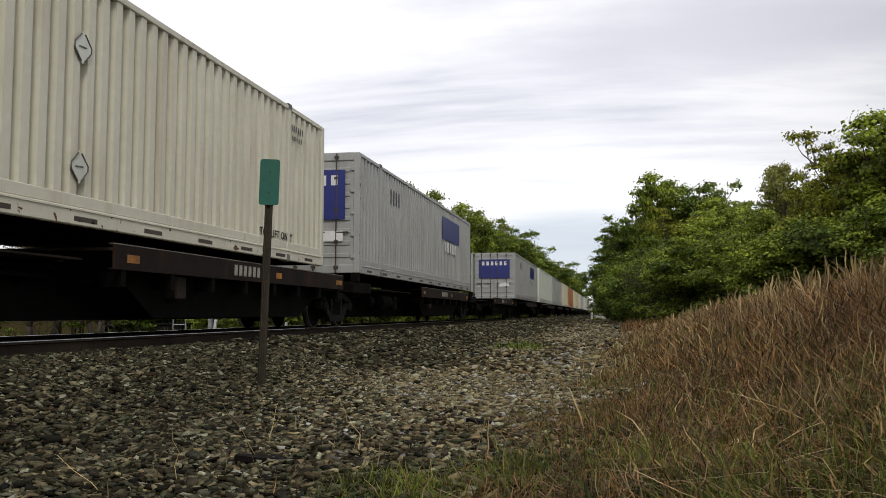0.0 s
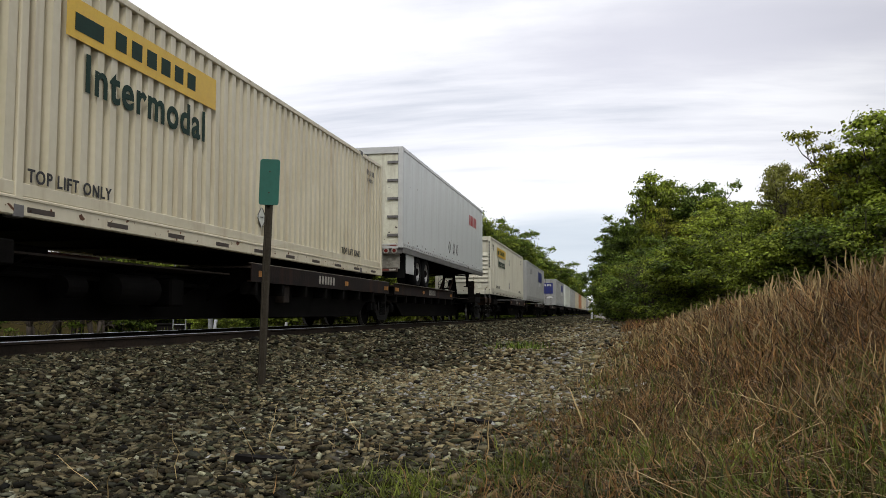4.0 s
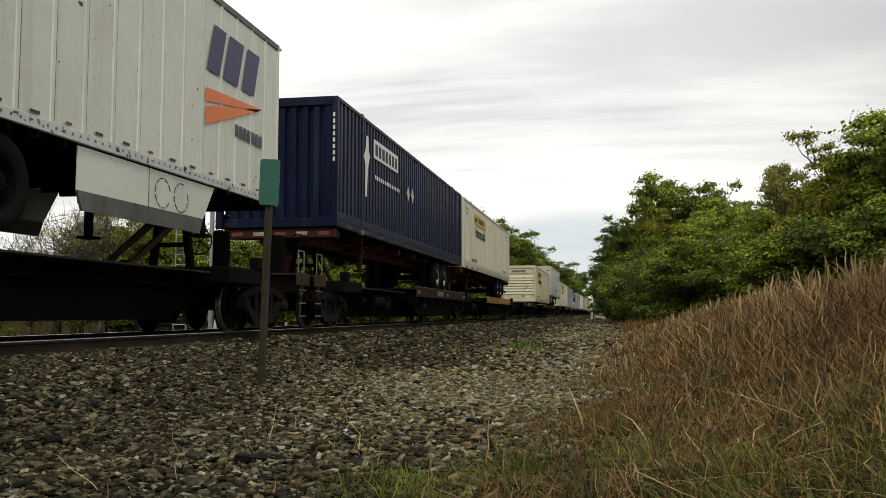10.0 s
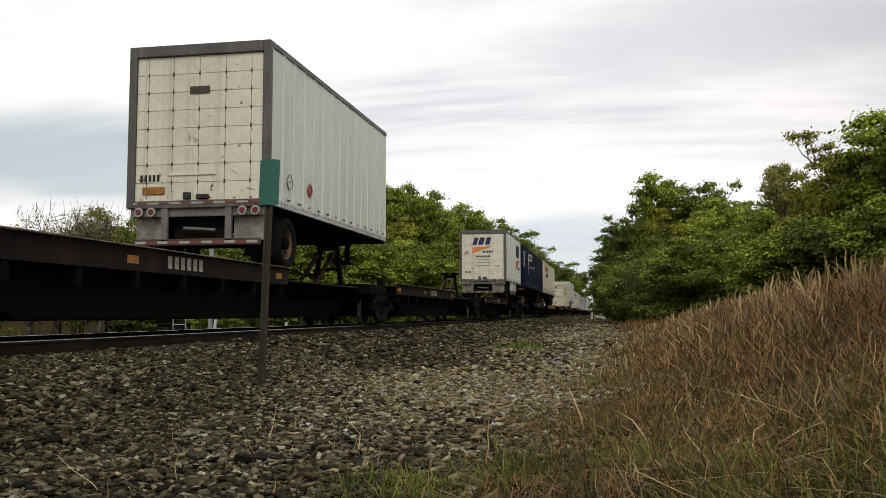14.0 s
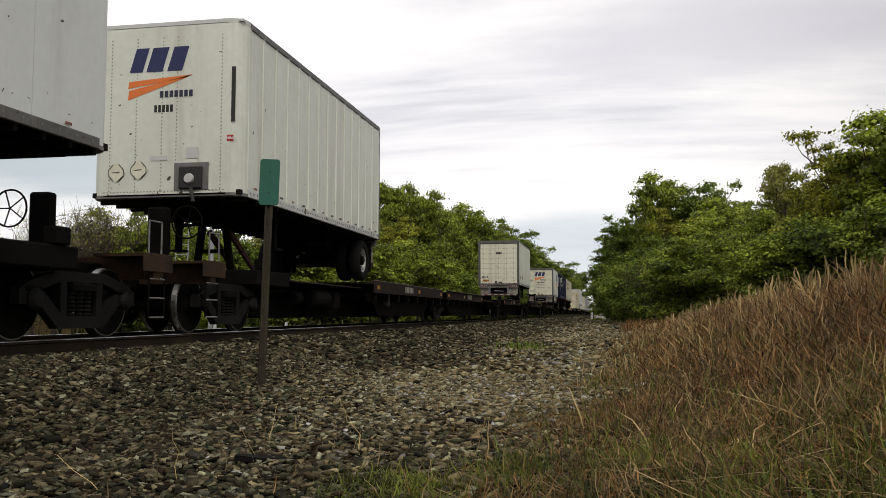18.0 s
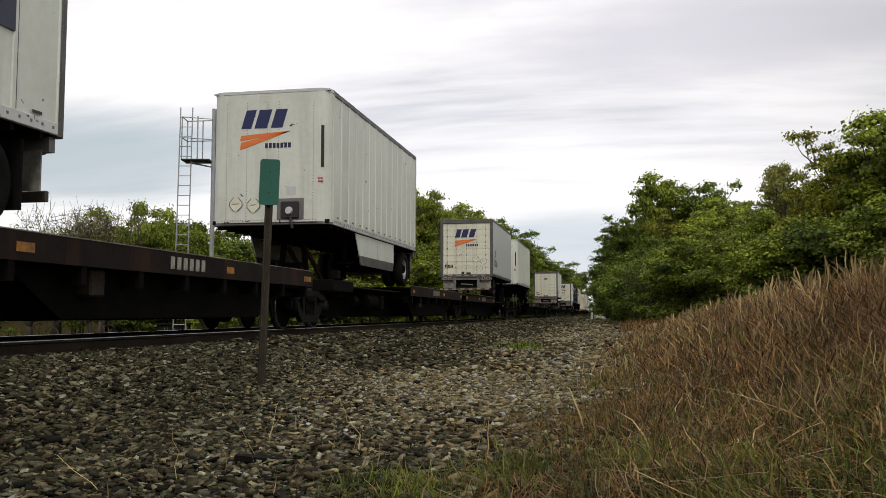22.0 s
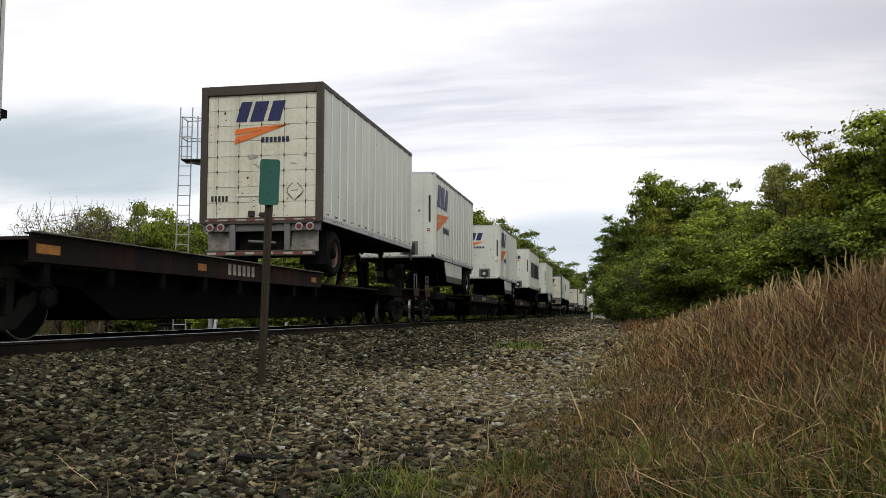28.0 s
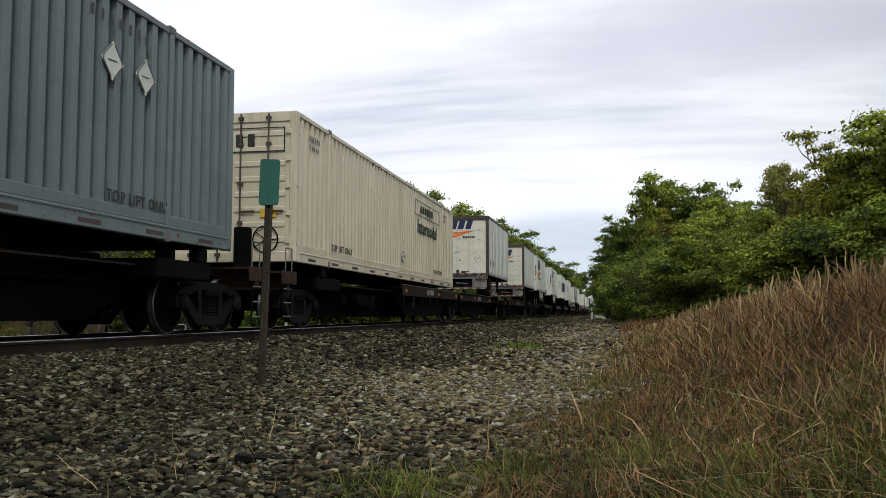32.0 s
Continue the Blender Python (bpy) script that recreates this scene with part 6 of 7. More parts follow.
        plan.append((W2 - rad + rad * math.cos(a), yn + dn * (rad - rad * math.sin(a))))
    for k in range(6):
        a = radians(90 * k / 5)
        plan.append((-W2 + rad - rad * math.sin(a), yn + dn * (rad - rad * math.cos(a))))
    plan.append((-W2, yn + dn * 0.3))
    nose = part("nose", prism(plan, z0 + 0.02, z1 - 0.06, "z"), Mb, r, "white rounded nose")
    cap = [(x * 1.004, y) for x, y in plan]
    part("nose_cap", prism(cap, z1 - 0.07, z1 + 0.004, "z"), M["silver"], nose)
    part("nose_sill", prism([(x * 1.003, y) for x, y in plan], z0, z0 + 0.05, "z"), M["trim"], nose)
    if not doors_near:
        for x in (-0.98, -0.52, -0.06, 0.2, 0.98):
            riv = bmesh.new()
            for k in range(int((height - 0.3) / 0.06)):
                z = z0 + 0.12 + 0.06 * k
                box(x - 0.009, x + 0.009, -0.005, 0.002, z - 0.009, z + 0.009, riv)
            part("rivet_line", riv, M["flap"], nose)
        riv = bmesh.new()
        for k in range(int((2 * W2 - 0.5) / 0.06)):
            box(-W2 + 0.26 + 0.06 * k, -W2 + 0.278 + 0.06 * k, -0.005, 0.002, z0 + 0.085, z0 + 0.103, riv)
        part("rivet_line", riv, M["flap"], nose)
        part("socket_plate", box(0.18, 0.78, -0.012, 0.0, z0 + 0.1, z0 + 0.55, bevel=0.004), M["trim"], nose, "grey coupling plate")
        flecks(nose, "y", 40, -W2 + 0.3, W2 - 0.3, z0 + 0.05, z1 - 0.3, -0.002, "scuff", "scuff_marks", 0.03, 3.0)
        part("coupling_box", box(0.28, 0.68, -0.06, 0.005, z0 + 0.12, z0 + 0.48, bevel=0.015), M["black"], nose, "dark air and electric coupling box")
        part("socket", lathe([(-0.1, 0.07), (-0.055, 0.09)], "y", 14), M["silver"], nose).location = (0.47, 0.0, z0 + 0.28)
        part("air_hose", rod((0.5, -0.05, z0 + 0.14), (0.56, -0.08, z0 - 0.1), 0.03), M["black"], nose)
        end_decal("number_bars", "black_ink", W2 - 0.19, W2 - 0.12, z0 + 1.2, z0 + 2.1, nose, "black column of unreadable figures", y=-0.002 + 0.01)
        end_decal("label_plate", "silver", 0.38, 0.6, z0 + 0.62, z0 + 0.8, nose)
        end_decal("label_plate", "silver", -0.25, 0.05, z0 + 0.6, z0 + 0.68, nose)
    # door end
    yd, out = (0.0, -1) if doors_near else (L, 1)

    def span(a, b):
        return (yd + out * a, yd + out * b) if out > 0 else (yd - b, yd - a)
    for sd in (1, -1):
        a, b = sorted((sd * (W2 - 0.13), sd * (W2 + 0.012)))
        ya, yb = (0.0, 0.12) if doors_near else (L - 0.12, L)
        part("door_post", box(a, b, ya, yb, z0 - 0.02, z1, bevel=0.012), M[frame_mat], r)
    ya, yb = (0.0, 0.12) if doors_near else (L - 0.12, L)
    part("door_header", box(-W2 + 0.13, W2 - 0.13, ya, yb, z1 - 0.2, z1, bevel=0.012), M[frame_mat], r)
    part("door_sill", box(-W2 + 0.13, W2 - 0.13, ya, yb, z0 - 0.04, z0 + 0.1, bevel=0.01), M[frame_mat], r)
    if doors_near:
        dw = W2 - 0.135
        zb, zt = z0 + 0.1, z1 - 0.2
        if door in ("roller", "plain"):
            n = 8 if door == "roller" else 5
            h = (zt - zb) / n
            gap = 0.0032 if door == "roller" else 0.0015
            slat = finish("door_slat", box(-dw, dw, 0.05, 0.075, gap, h - gap, bevel=gap), M["door_white"])
            hinge = finish("door_hinge", box(-0.011, 0.011, 0.038, 0.05, -0.036, 0.036), M["brown_trim"])
            for k in range(n):
                part("door_slat", slat, M["door_white"], r).location = (0, 0, zb + k * h)
                if k and door == "roller":
                    for x in (-0.98, -0.5, 0.0, 0.5, 0.98):
                        part("door_hinge", hinge, M["brown_trim"], r).location = (x, 0.0, zb + k * h)
            if door == "roller":
                for x in (-0.98, -0.5, 0.0, 0.5, 0.98):
                    part("door_stile", box(x - 0.006, x + 0.006, 0.0465, 0.0495, zb + 0.02, zt - 0.02), M["stile"], r)
            part("door_backing", box(-dw, dw, 0.078, 0.1, zb, zt), M["brown_trim"], r)
        else:
            for sd in (-1, 1):
                d = part("door_leaf", box(min(sd * 0.008, sd * dw), max(sd * 0.008, sd * dw), 0.05, 0.08, zb, zt, bevel=0.008), M["door_white"], r)
                for k in range(5):
                    z = zb + 0.25 + k * (zt - zb - 0.5) / 4
                    part("door_hinge", box(sd * (dw - 0.15) - 0.16, sd * (dw - 0.15) + 0.16, 0.0, 0.05, z - 0.035, z + 0.035), M["trim"], d)
                part("lock_rod", rod((sd * 0.3, 0.02, zb), (sd * 0.3, 0.02, zt), 0.016), M["galv"], d)
                part("lock_handle", box(min(sd * 0.05, sd * 0.3), max(sd * 0.05, sd * 0.3), 0.0, 0.02, zb + 0.4, zb + 0.44), M["black"], d)
        st = part("sill_tape", box(-W2 + 0.13, W2 - 0.13, -0.005, -0.001, z0 + 0.035, z0 + 0.068), M["worn_white"], r)
        red = finish("red_tape", box(0, 0.2, -0.008, -0.0055, z0 + 0.035, z0 + 0.068), M["worn_red"])
        for k in range(6):
            part("red_tape", red, M["red_ink"], st).location = (-1.13 + k * 0.42, 0, 0)
        part("door_latch", box(0.0, 0.22, -0.03, 0.05, z0 + 0.12, z0 + 0.2, bevel=0.01), M["black"], r)
        part("door_latch", box(-0.25, -0.12, -0.02, 0.05, z0 + 0.12, z0 + 0.24, bevel=0.01), M["black"], r)
        flecks(r, "y", 52, -dw + 0.05, dw - 0.05, zb + 0.03, zt - 0.1, 0.0485, "scuff", "scuff_marks", 0.032, 2.2)
        flecks(r, "y", 10, -dw + 0.1, dw - 0.1, zb + 0.1, zt - 0.3, 0.0487, "worn_white", "paint_patch", 0.11, 1.4)
        part("pull_strap", box(-0.55, 0.35, 0.03, 0.048, z0 + 0.55, z0 + 0.6), M["door_white"], r)
    # rear underside: lamps, bumper, suspension
    y_b = 0.06 if doors_near else L - 0.06
    face = -1 if doors_near else 1
    f0, f1 = sorted((y_b, y_b + face * 0.05))
    under = part("rear_frame", box(-W2 + 0.05, W2 - 0.05, min(y_b, y_b - face * 0.1), max(y_b, y_b - face * 0.1), 0.92, 1.08), M["trim"], r)
    for sd in (1, -1):
        part("flap_panel", box(sd * 0.93 - 0.29, sd * 0.93 + 0.29, min(y_b - face * 0.12, y_b - face * 0.14), max(y_b - face * 0.12, y_b - face * 0.14), 0.5, 0.93), M["flap"], under, "dirty pale mud flap")
        for dx in (-0.12, 0.12):
            ring = part("lamp_ring", lathe([(y_b + face * 0.05, 0.088), (y_b + face * 0.068, 0.08)], "y", 16), M["worn_white"], under)
            ring.location = (sd * 0.98 + dx, 0, 1.0)
            part("tail_lamp", lathe([(y_b + face * 0.06, 0.056), (y_b + face * 0.08, 0.05)], "y", 14), M["lamp_red"], ring)
        part("bumper_post", box(sd * 0.6 - 0.06, sd * 0.6 + 0.06, f0, f1, 0.45, 1.06), M["trim"], under)
        part("mud_flap", box(sd * 0.98 - 0.3, sd * 0.98 + 0.3, min(y_b - face * 0.5, y_b - face * 0.52), max(y_b - face * 0.5, y_b - face * 0.52), 0.25, 0.98), M["tyre"], under)
    # added dark sheet, stands for the shade between the flaps
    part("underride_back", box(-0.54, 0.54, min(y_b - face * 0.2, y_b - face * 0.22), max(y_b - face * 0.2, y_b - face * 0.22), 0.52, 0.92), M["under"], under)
    part("air_line", rod((-0.3, y_b - face * 0.1, 0.72), (0.3, y_b - face * 0.1, 0.68), 0.03), M["trim"], under)
    bar = part("rear_bumper", box(-1.2, 1.2, f0, f1, 0.4, 0.52, bevel=0.01), M["brown_trim"], under, "worn bumper bar with red and white tape")
    tape_w = finish("bumper_tape", box(0, 0.2, f1 + 0.001 if face > 0 else f0 - 0.004, f1 + 0.004 if face > 0 else f0 - 0.001, 0.435, 0.48), M["worn_white"])
    tape_r = finish("bumper_tape", box(0, 0.2, f1 + 0.001 if face > 0 else f0 - 0.004, f1 + 0.004 if face > 0 else f0 - 0.001, 0.435, 0.48), M["worn_red"])
    for k in range(11):
        part("bumper_tape", tape_r if k % 2 else tape_w, M["red_ink"], bar).location = (-1.15 + k * 0.21, 0, 0)
    axles = [1.15] if not tandem else [2.4, 3.65]
    if tandem:
        part("splash_panel", box(W2 - 0.08, W2 - 0.05, 0.75, 1.75, 0.38, 1.06, bevel=0.01), M["silver"], r, "pale panel before the wheels")
    for ax in axles:
        y = ax if doors_near else L - ax
        a = part("axle", rod((-1.2, y, 0.5), (1.2, y, 0.5), 0.07, seg=10), M["steel"], r)
        for sd in (1, -1):
            twin_tyre(r, sd * 1.27, y, 0.5, hub)
            part("leaf_spring", prism([(y - 0.55, 0.72), (y, 0.6), (y + 0.55, 0.72), (y + 0.5, 0.78), (y, 0.68), (y - 0.5, 0.78)], sd * 0.55 - 0.05, sd * 0.55 + 0.05, "x"), M["steel"], a)
            part("brake_chamber", lathe([(y - 0.12, 0.08), (y + 0.12, 0.08)], "y", 12), M["steel"], a).location = (sd * 0.35, 0.25, 0.62)
    ya = axles[0] - 0.9 if doors_near else L - axles[-1] - 0.9
    yb = axles[-1] + 0.9 if doors_near else L - axles[0] + 0.9
    for sd in (1, -1):
        part("slider_rail", box(sd * 0.55 - 0.06, sd * 0.55 + 0.06, max(0.1, ya), min(L - 0.1, yb), 0.78, z0 - 0.05), M["steel"], r)
    yl = L - 2.35 if doors_near else 2.35
    landing_gear(r, yl, z0, 0.42)
    yk = L - 0.9 if doors_near else 0.9
    part("kingpin_plate", box(-0.85, 0.85, yk - 0.7, yk + 0.7, z0 - 0.06, z0), M["steel"], r)
    part("kingpin", rod((0, yk, z0 - 0.16), (0, yk, z0 - 0.05), 0.05), M["steel"], r)
    if skirt:
        y0, y1 = (2.35, 5.4) if doors_near else (2.4, 5.7)
        top, bot = z0 - 0.02, 0.36
        lean = 0.35
        edge = [(y0 - (0.0 if doors_near else lean), top), (y1 + (lean if doors_near else 0.0), top), (y1, bot + 0.22), (y0, bot + 0.22)]
        foot = [(y0, bot + 0.22), (y1, bot + 0.22), (y1 - 0.1, bot), (y0 + 0.1, bot)]
        for sd in (1, -1):
            a, b = sorted((sd * (W2 - 0.05), sd * (W2 - 0.03)))
            s = part("side_skirt", prism(edge, a, b, "x"), Mb, r, "white aerodynamic side skirt")
            part("skirt_edge", prism(foot, a - 0.004, b + 0.004, "x"), M["frame_dark"], s, "dark rubber lower edge")
            part("skirt_joint", box(sd * (W2 - 0.029) - 0.001, sd * (W2 - 0.029) + 0.001, (y0 + y1) / 2 - 0.008, (y0 + y1) / 2 + 0.008, bot + 0.22, top), M["seam"], s)
        s = r
        for k in range(2 if doors_near else 0):
            ring = bmesh.new()
            c = (y0 + y1) / 2 + 0.35 + 0.5 * k
            for i in range(9):
                a, b = 0.25 + 0.62 * i + k, 0.25 + 0.62 * i + 0.45 + k
                rod((W2 - 0.026, c + 0.2 * math.cos(a), 0.8 + 0.2 * math.sin(a)), (W2 - 0.026, c + 0.2 * math.cos(b), 0.8 + 0.2 * math.sin(b)), 0.008, ring, 5)
            part("scuff_ring", ring, M["frame_dark"], s)
    return r


def logo_blocks(parent, at, cells, height, mat, gap=0.12, slant=0.18, name="logo_block", hollow=True):
    """A wordmark drawn as plain slanting blocks: cells are widths; origin at the lower start, x along, y up."""
    x = 0.0
    for w in cells:
        k = slant * height
        bars = [(0.0, 0.45), (0.53, 0.98)] if hollow else [(0.0, 1.0)]
        for a, b in bars:
            o = part(name, prism([(x + a * w, 0), (x + b * w, 0), (x + b * w + k, height), (x + a * w + k, height)], 0, 0.002, "z"), M[mat], parent)
            o.matrix_basis = at
        x += w + gap * w
    return x


def swoosh_logo(parent, at, w=1.15):
    """Blue slanting blocks over an orange wedge and a thin word bar; w: width in metres."""
    logo_blocks(parent, at @ Matrix.Translation((0.02 * w, 0.40 * w, 0)), [0.2 * w, 0.25 * w, 0.23 * w], 0.35 * w, "logo_blue", 0.3, 0.3, hollow=False)
    for k, (a, b) in enumerate(((0.0, 0.14), (0.17, 0.27))):
        o = part("logo_wedge", prism([(0.0, a * w), (0.02 * w, b * w), (1.0 * w, 0.335 * w), (0.9 * w, 0.295 * w)], 0, 0.002, "z"), M["orange_ink"], parent)
        o.matrix_basis = at
    for k in range(7):
        o = part("word_bar", box((0.5 + 0.075 * k) * w, (0.555 + 0.075 * k) * w, 0.02 * w, 0.115 * w, 0, 0.002), M["dark_blue_ink"], parent)
        o.matrix_basis = at


def bars(parent, at, n, w, h, mat, pitch=None, name="figure_bar"):
    pitch = pitch or w * 1.5
    me = finish(name, box(0, w, 0, h, 0, 0.002), M[mat])
    for k in range(n):
        o = part(name, me, M[mat], parent)
        o.matrix_basis = at @ Matrix.Translation((k * pitch, 0, 0))


def chassis(label, length=16.2, wheels_far=True, mat="red_steel", hub="hub"):
    """A skeletal container chassis standing on its tyres; z from the tyres' foot."""
    r = root("container_chassis", label, "chassis", "chassis on the train")
    L, top = length, 1.08
    for sd in (1, -1):
        part("main_beam", box(sd * 0.45 - 0.07, sd * 0.45 + 0.07, 0.15, L - 0.1, top - 0.34, top - 0.02), M[mat], r)
    for k in range(9):
        y = 0.5 + k * (L - 1.0) / 8
        part("cross_member", box(-1.2, 1.2, y - 0.05, y + 0.05, top - 0.2, top - 0.04), M[mat], r)
    for y in (0.08, L - 0.08):
        b = part("end_bolster", box(-1.27, 1.27, y - 0.1, y + 0.1, top - 0.22, top - 0.0, bevel=0.015), M[mat], r)
        if y < 1:
            for k in range(5):
                part("bolster_tape", box(-1.1 + k * 0.5, -0.85 + k * 0.5, y - 0.106, y - 0.101, top - 0.16, top - 0.08), M["worn_white" if k % 2 else "worn_red"], b)
    mark = finish("side_marker", box(0, 0.006, -0.06, 0.06, -0.02, 0.02), M["red_ink"])
    for k in range(12):
        part("side_marker", mark, M["red_ink"], r).location = (0.525, 1.5 + k * 1.1, top - 0.18)
    for i, ax in enumerate((3.4, 4.65)):
        y = L - ax if wheels_far else ax
        a = part("axle", rod((-1.2, y, 0.5), (1.2, y, 0.5), 0.07, seg=10), M["steel"], r)
        for sd in (1, -1):
            twin_tyre(r, sd * 1.27, y, 0.5, hub)
            part("leaf_spring", prism([(y - 0.5, 0.72), (y, 0.6), (y + 0.5, 0.72), (y + 0.45, 0.76), (y, 0.68), (y - 0.45, 0.76)], sd * 0.5 - 0.05, sd * 0.5 + 0.05, "x"), M[mat], a)
    yb = L - 0.3 if wheels_far else 0.3
    part("rear_bumper", box(-1.15, 1.15, yb - 0.05, yb + 0.05, 0.42, 0.54), M[mat], r)
    for sd in (1, -1):
        part("bumper_post", box(sd * 0.55 - 0.05, sd * 0.55 + 0.05, yb - 0.04, yb + 0.04, 0.5, top - 0.1), M[mat], r)
        part("mud_flap", box(sd * 0.98 - 0.3, sd * 0.98 + 0.3, (L - 2.55 if wheels_far else 2.55) - 0.01, (L - 2.55 if wheels_far else 2.55) + 0.01, 0.25, 0.9), M["tyre"], r)
    landing_gear(r, 3.0 if wheels_far else L - 3.0, top - 0.2, 0.3, mat)
    part("kingpin_plate", box(-0.6, 0.6, 0.3 if wheels_far else L - 1.6, 1.6 if wheels_far else L - 0.3, top - 0.06, top - 0.02), M["steel"], r)
    return r


def make_far_truck():
    r = root("rail_truck", "black freight truck far along the train", "rail truck", "trucks of the train")
    outline = [(-1.12, 0.40), (-1.12, 0.56), (-0.45, 0.78), (0.45, 0.78), (1.12, 0.56), (1.12, 0.40), (0.80, 0.40), (0.36, 0.14), (-0.36, 0.14), (-0.80, 0.40)]
    for side in (1, -1):
        part("side_frame", prism(outline, side * 0.98 - 0.05, side * 0.98 + 0.05, "x"), M["steel"], r)
    for s in (-1, 1):
        ws = rod((-1.0, s * 0.89, 0.44), (1.0, s * 0.89, 0.44), 0.08)
        for side in (1, -1):
            lathe([(side * 0.70, 0.46), (side * 0.715, 0.44), (side * 0.80, 0.432), (side * 0.80, 0.1)], "x", 18, ws, (0, s * 0.89, 0.44))
        part("wheelset", ws, M["steel"], r)
    return r


def make_far_unit():
    r = root("spine_car_platform", "dark spine car platform far along the train", "spine car", "platforms of the train")
    side = [(-8.4, 0.62), (-7.2, 0.55), (-6.3, 0.24), (6.3, 0.24), (7.2, 0.55), (8.4, 0.62), (8.4, 0.93), (-8.4, 0.93)]
    part("centre_sill", prism(side, -0.42, 0.42, "x"), M["steel"], r)
    part("tyre_deck", box(-1.295, 1.295, -0.85, 8.25, 1.055, 1.09), M["deck"], r)
    for sd in (1, -1):
        part("side_rail", box(sd * 1.29 - 0.02, sd * 1.29 + 0.02, -0.85, 8.25, 0.83, 1.13), M["rail_rust"], r)
    part("end_bolster", box(-1.27, 1.27, -8.15, -6.6, 0.78, 1.2, bevel=0.02), M["steel"], r)
    return r


# ------------------------------------------------------------------ the train
DECK = 1.09


def sits(ob, s, z):
    """A load on the train: s is the place of its near end at 0 s, z the height of what it stands on."""
    TRAIN.append((ob, s, z, False))
    ob.matrix_basis = pose(TRACK_X, s, z)
    return ob


def make_running_gear():
    made = {}
    for s in TRUCKS:
        far = s > 45
        if far not in made:
            ob = made[far] = make_far_truck() if far else make_truck()
        else:
            ob = copy_thing(made[far], pose(TRACK_X, s, 0))
        TRAIN.append((ob, s, 0.0, False))
        if SPUN[0] < s < SPUN[1]:
            for c in ob.children:
                if c.name.startswith("wheelset"):
                    WHEELSETS.append((c, c.location.y, c.location.z))
    plain = {}
    for far, near, deck_far, side, hitch, end in UNITS:
        key = (side, hitch, end)
        mid = (far + near) / 2
        if key not in plain:
            label = {"yellow": "dark spine car platform with yellow-edged tyre deck", "rail_rust": "dark spine car platform with rusty tyre deck", "far": ""}[side]
            label += " and raised hitch" if hitch else " and folded hitch"
            ob = plain[key] = make_far_unit() if side == "far" else make_unit(side, hitch, end, label)
        else:
            ob = copy_thing(plain[key], Matrix())
        TRAIN.append((ob, mid, 0.0, not deck_far))


# truck places at 0 s, from the head of the train backwards
TRUCKS = [431.0, 413.8, 396.6, 379.4, 362.2, 345.0, 341.1, 323.9, 306.7, 289.5, 272.3, 255.1, 251.2, 234, 216.8, 199.6, 182.4, 165.2,
          161.3, 144.1, 126.9, 109.7, 92.5, 75.3, 71.4, 53.6, 36.1, 18.8, 1.5,
          -2.4, -19.4, -36.6, -53.8, -70.9, -87.4, -91.2, -108.4, -125.9, -143.2, -160.6, -178.0,
          -182.0, -199.2, -217.0, -234.8, -252.6, -270.2, -274.2, -291.2, -308.3, -325.4, -329.3, -346.6]
SPUN = (-340, 40)
# far truck, near truck, deck at the far end, side colour, hitch raised, coupler gear
UNITS = [
    (18.8, 1.5, True, "rail_rust", False, True), (-2.4, -19.4, False, "rail_rust", True, True), (-19.4, -36.6, True, "rail_rust", False, False),
    (-36.6, -53.8, True, "rail_rust", True, False), (-53.8, -70.9, True, "yellow", True, False), (-70.9, -87.4, True, "rail_rust", True, True),
    (-91.2, -108.4, False, "rail_rust", True, True), (-108.4, -125.9, False, "rail_rust", True, False), (-125.9, -143.2, False, "rail_rust", True, False),
    (-143.2, -160.6, False, "rail_rust", False, False), (-160.6, -178.0, True, "rail_rust", True, True),
    (-182.0, -199.2, False, "rail_rust", True, True), (-199.2, -217.0, True, "rail_rust", True, False), (-217.0, -234.8, True, "rail_rust", True, False),
    (-234.8, -252.6, True, "rail_rust", True, False), (-252.6, -270.2, True, "rail_rust", True, True),
    (-274.2, -291.2, False, "rail_rust", True, True), (-291.2, -308.3, False, "rail_rust", True, False), (-308.3, -325.4, True, "rail_rust", False, True),
    (-329.3, -346.6, False, "rail_rust", False, True),
]
for _a, _b in zip(TRUCKS[:28], TRUCKS[1:28]):
    if _a - _b > 10:
        UNITS.append((_a, _b, True, "far" if _b > 45 else "rail_rust", False, False))
make_running_gear()


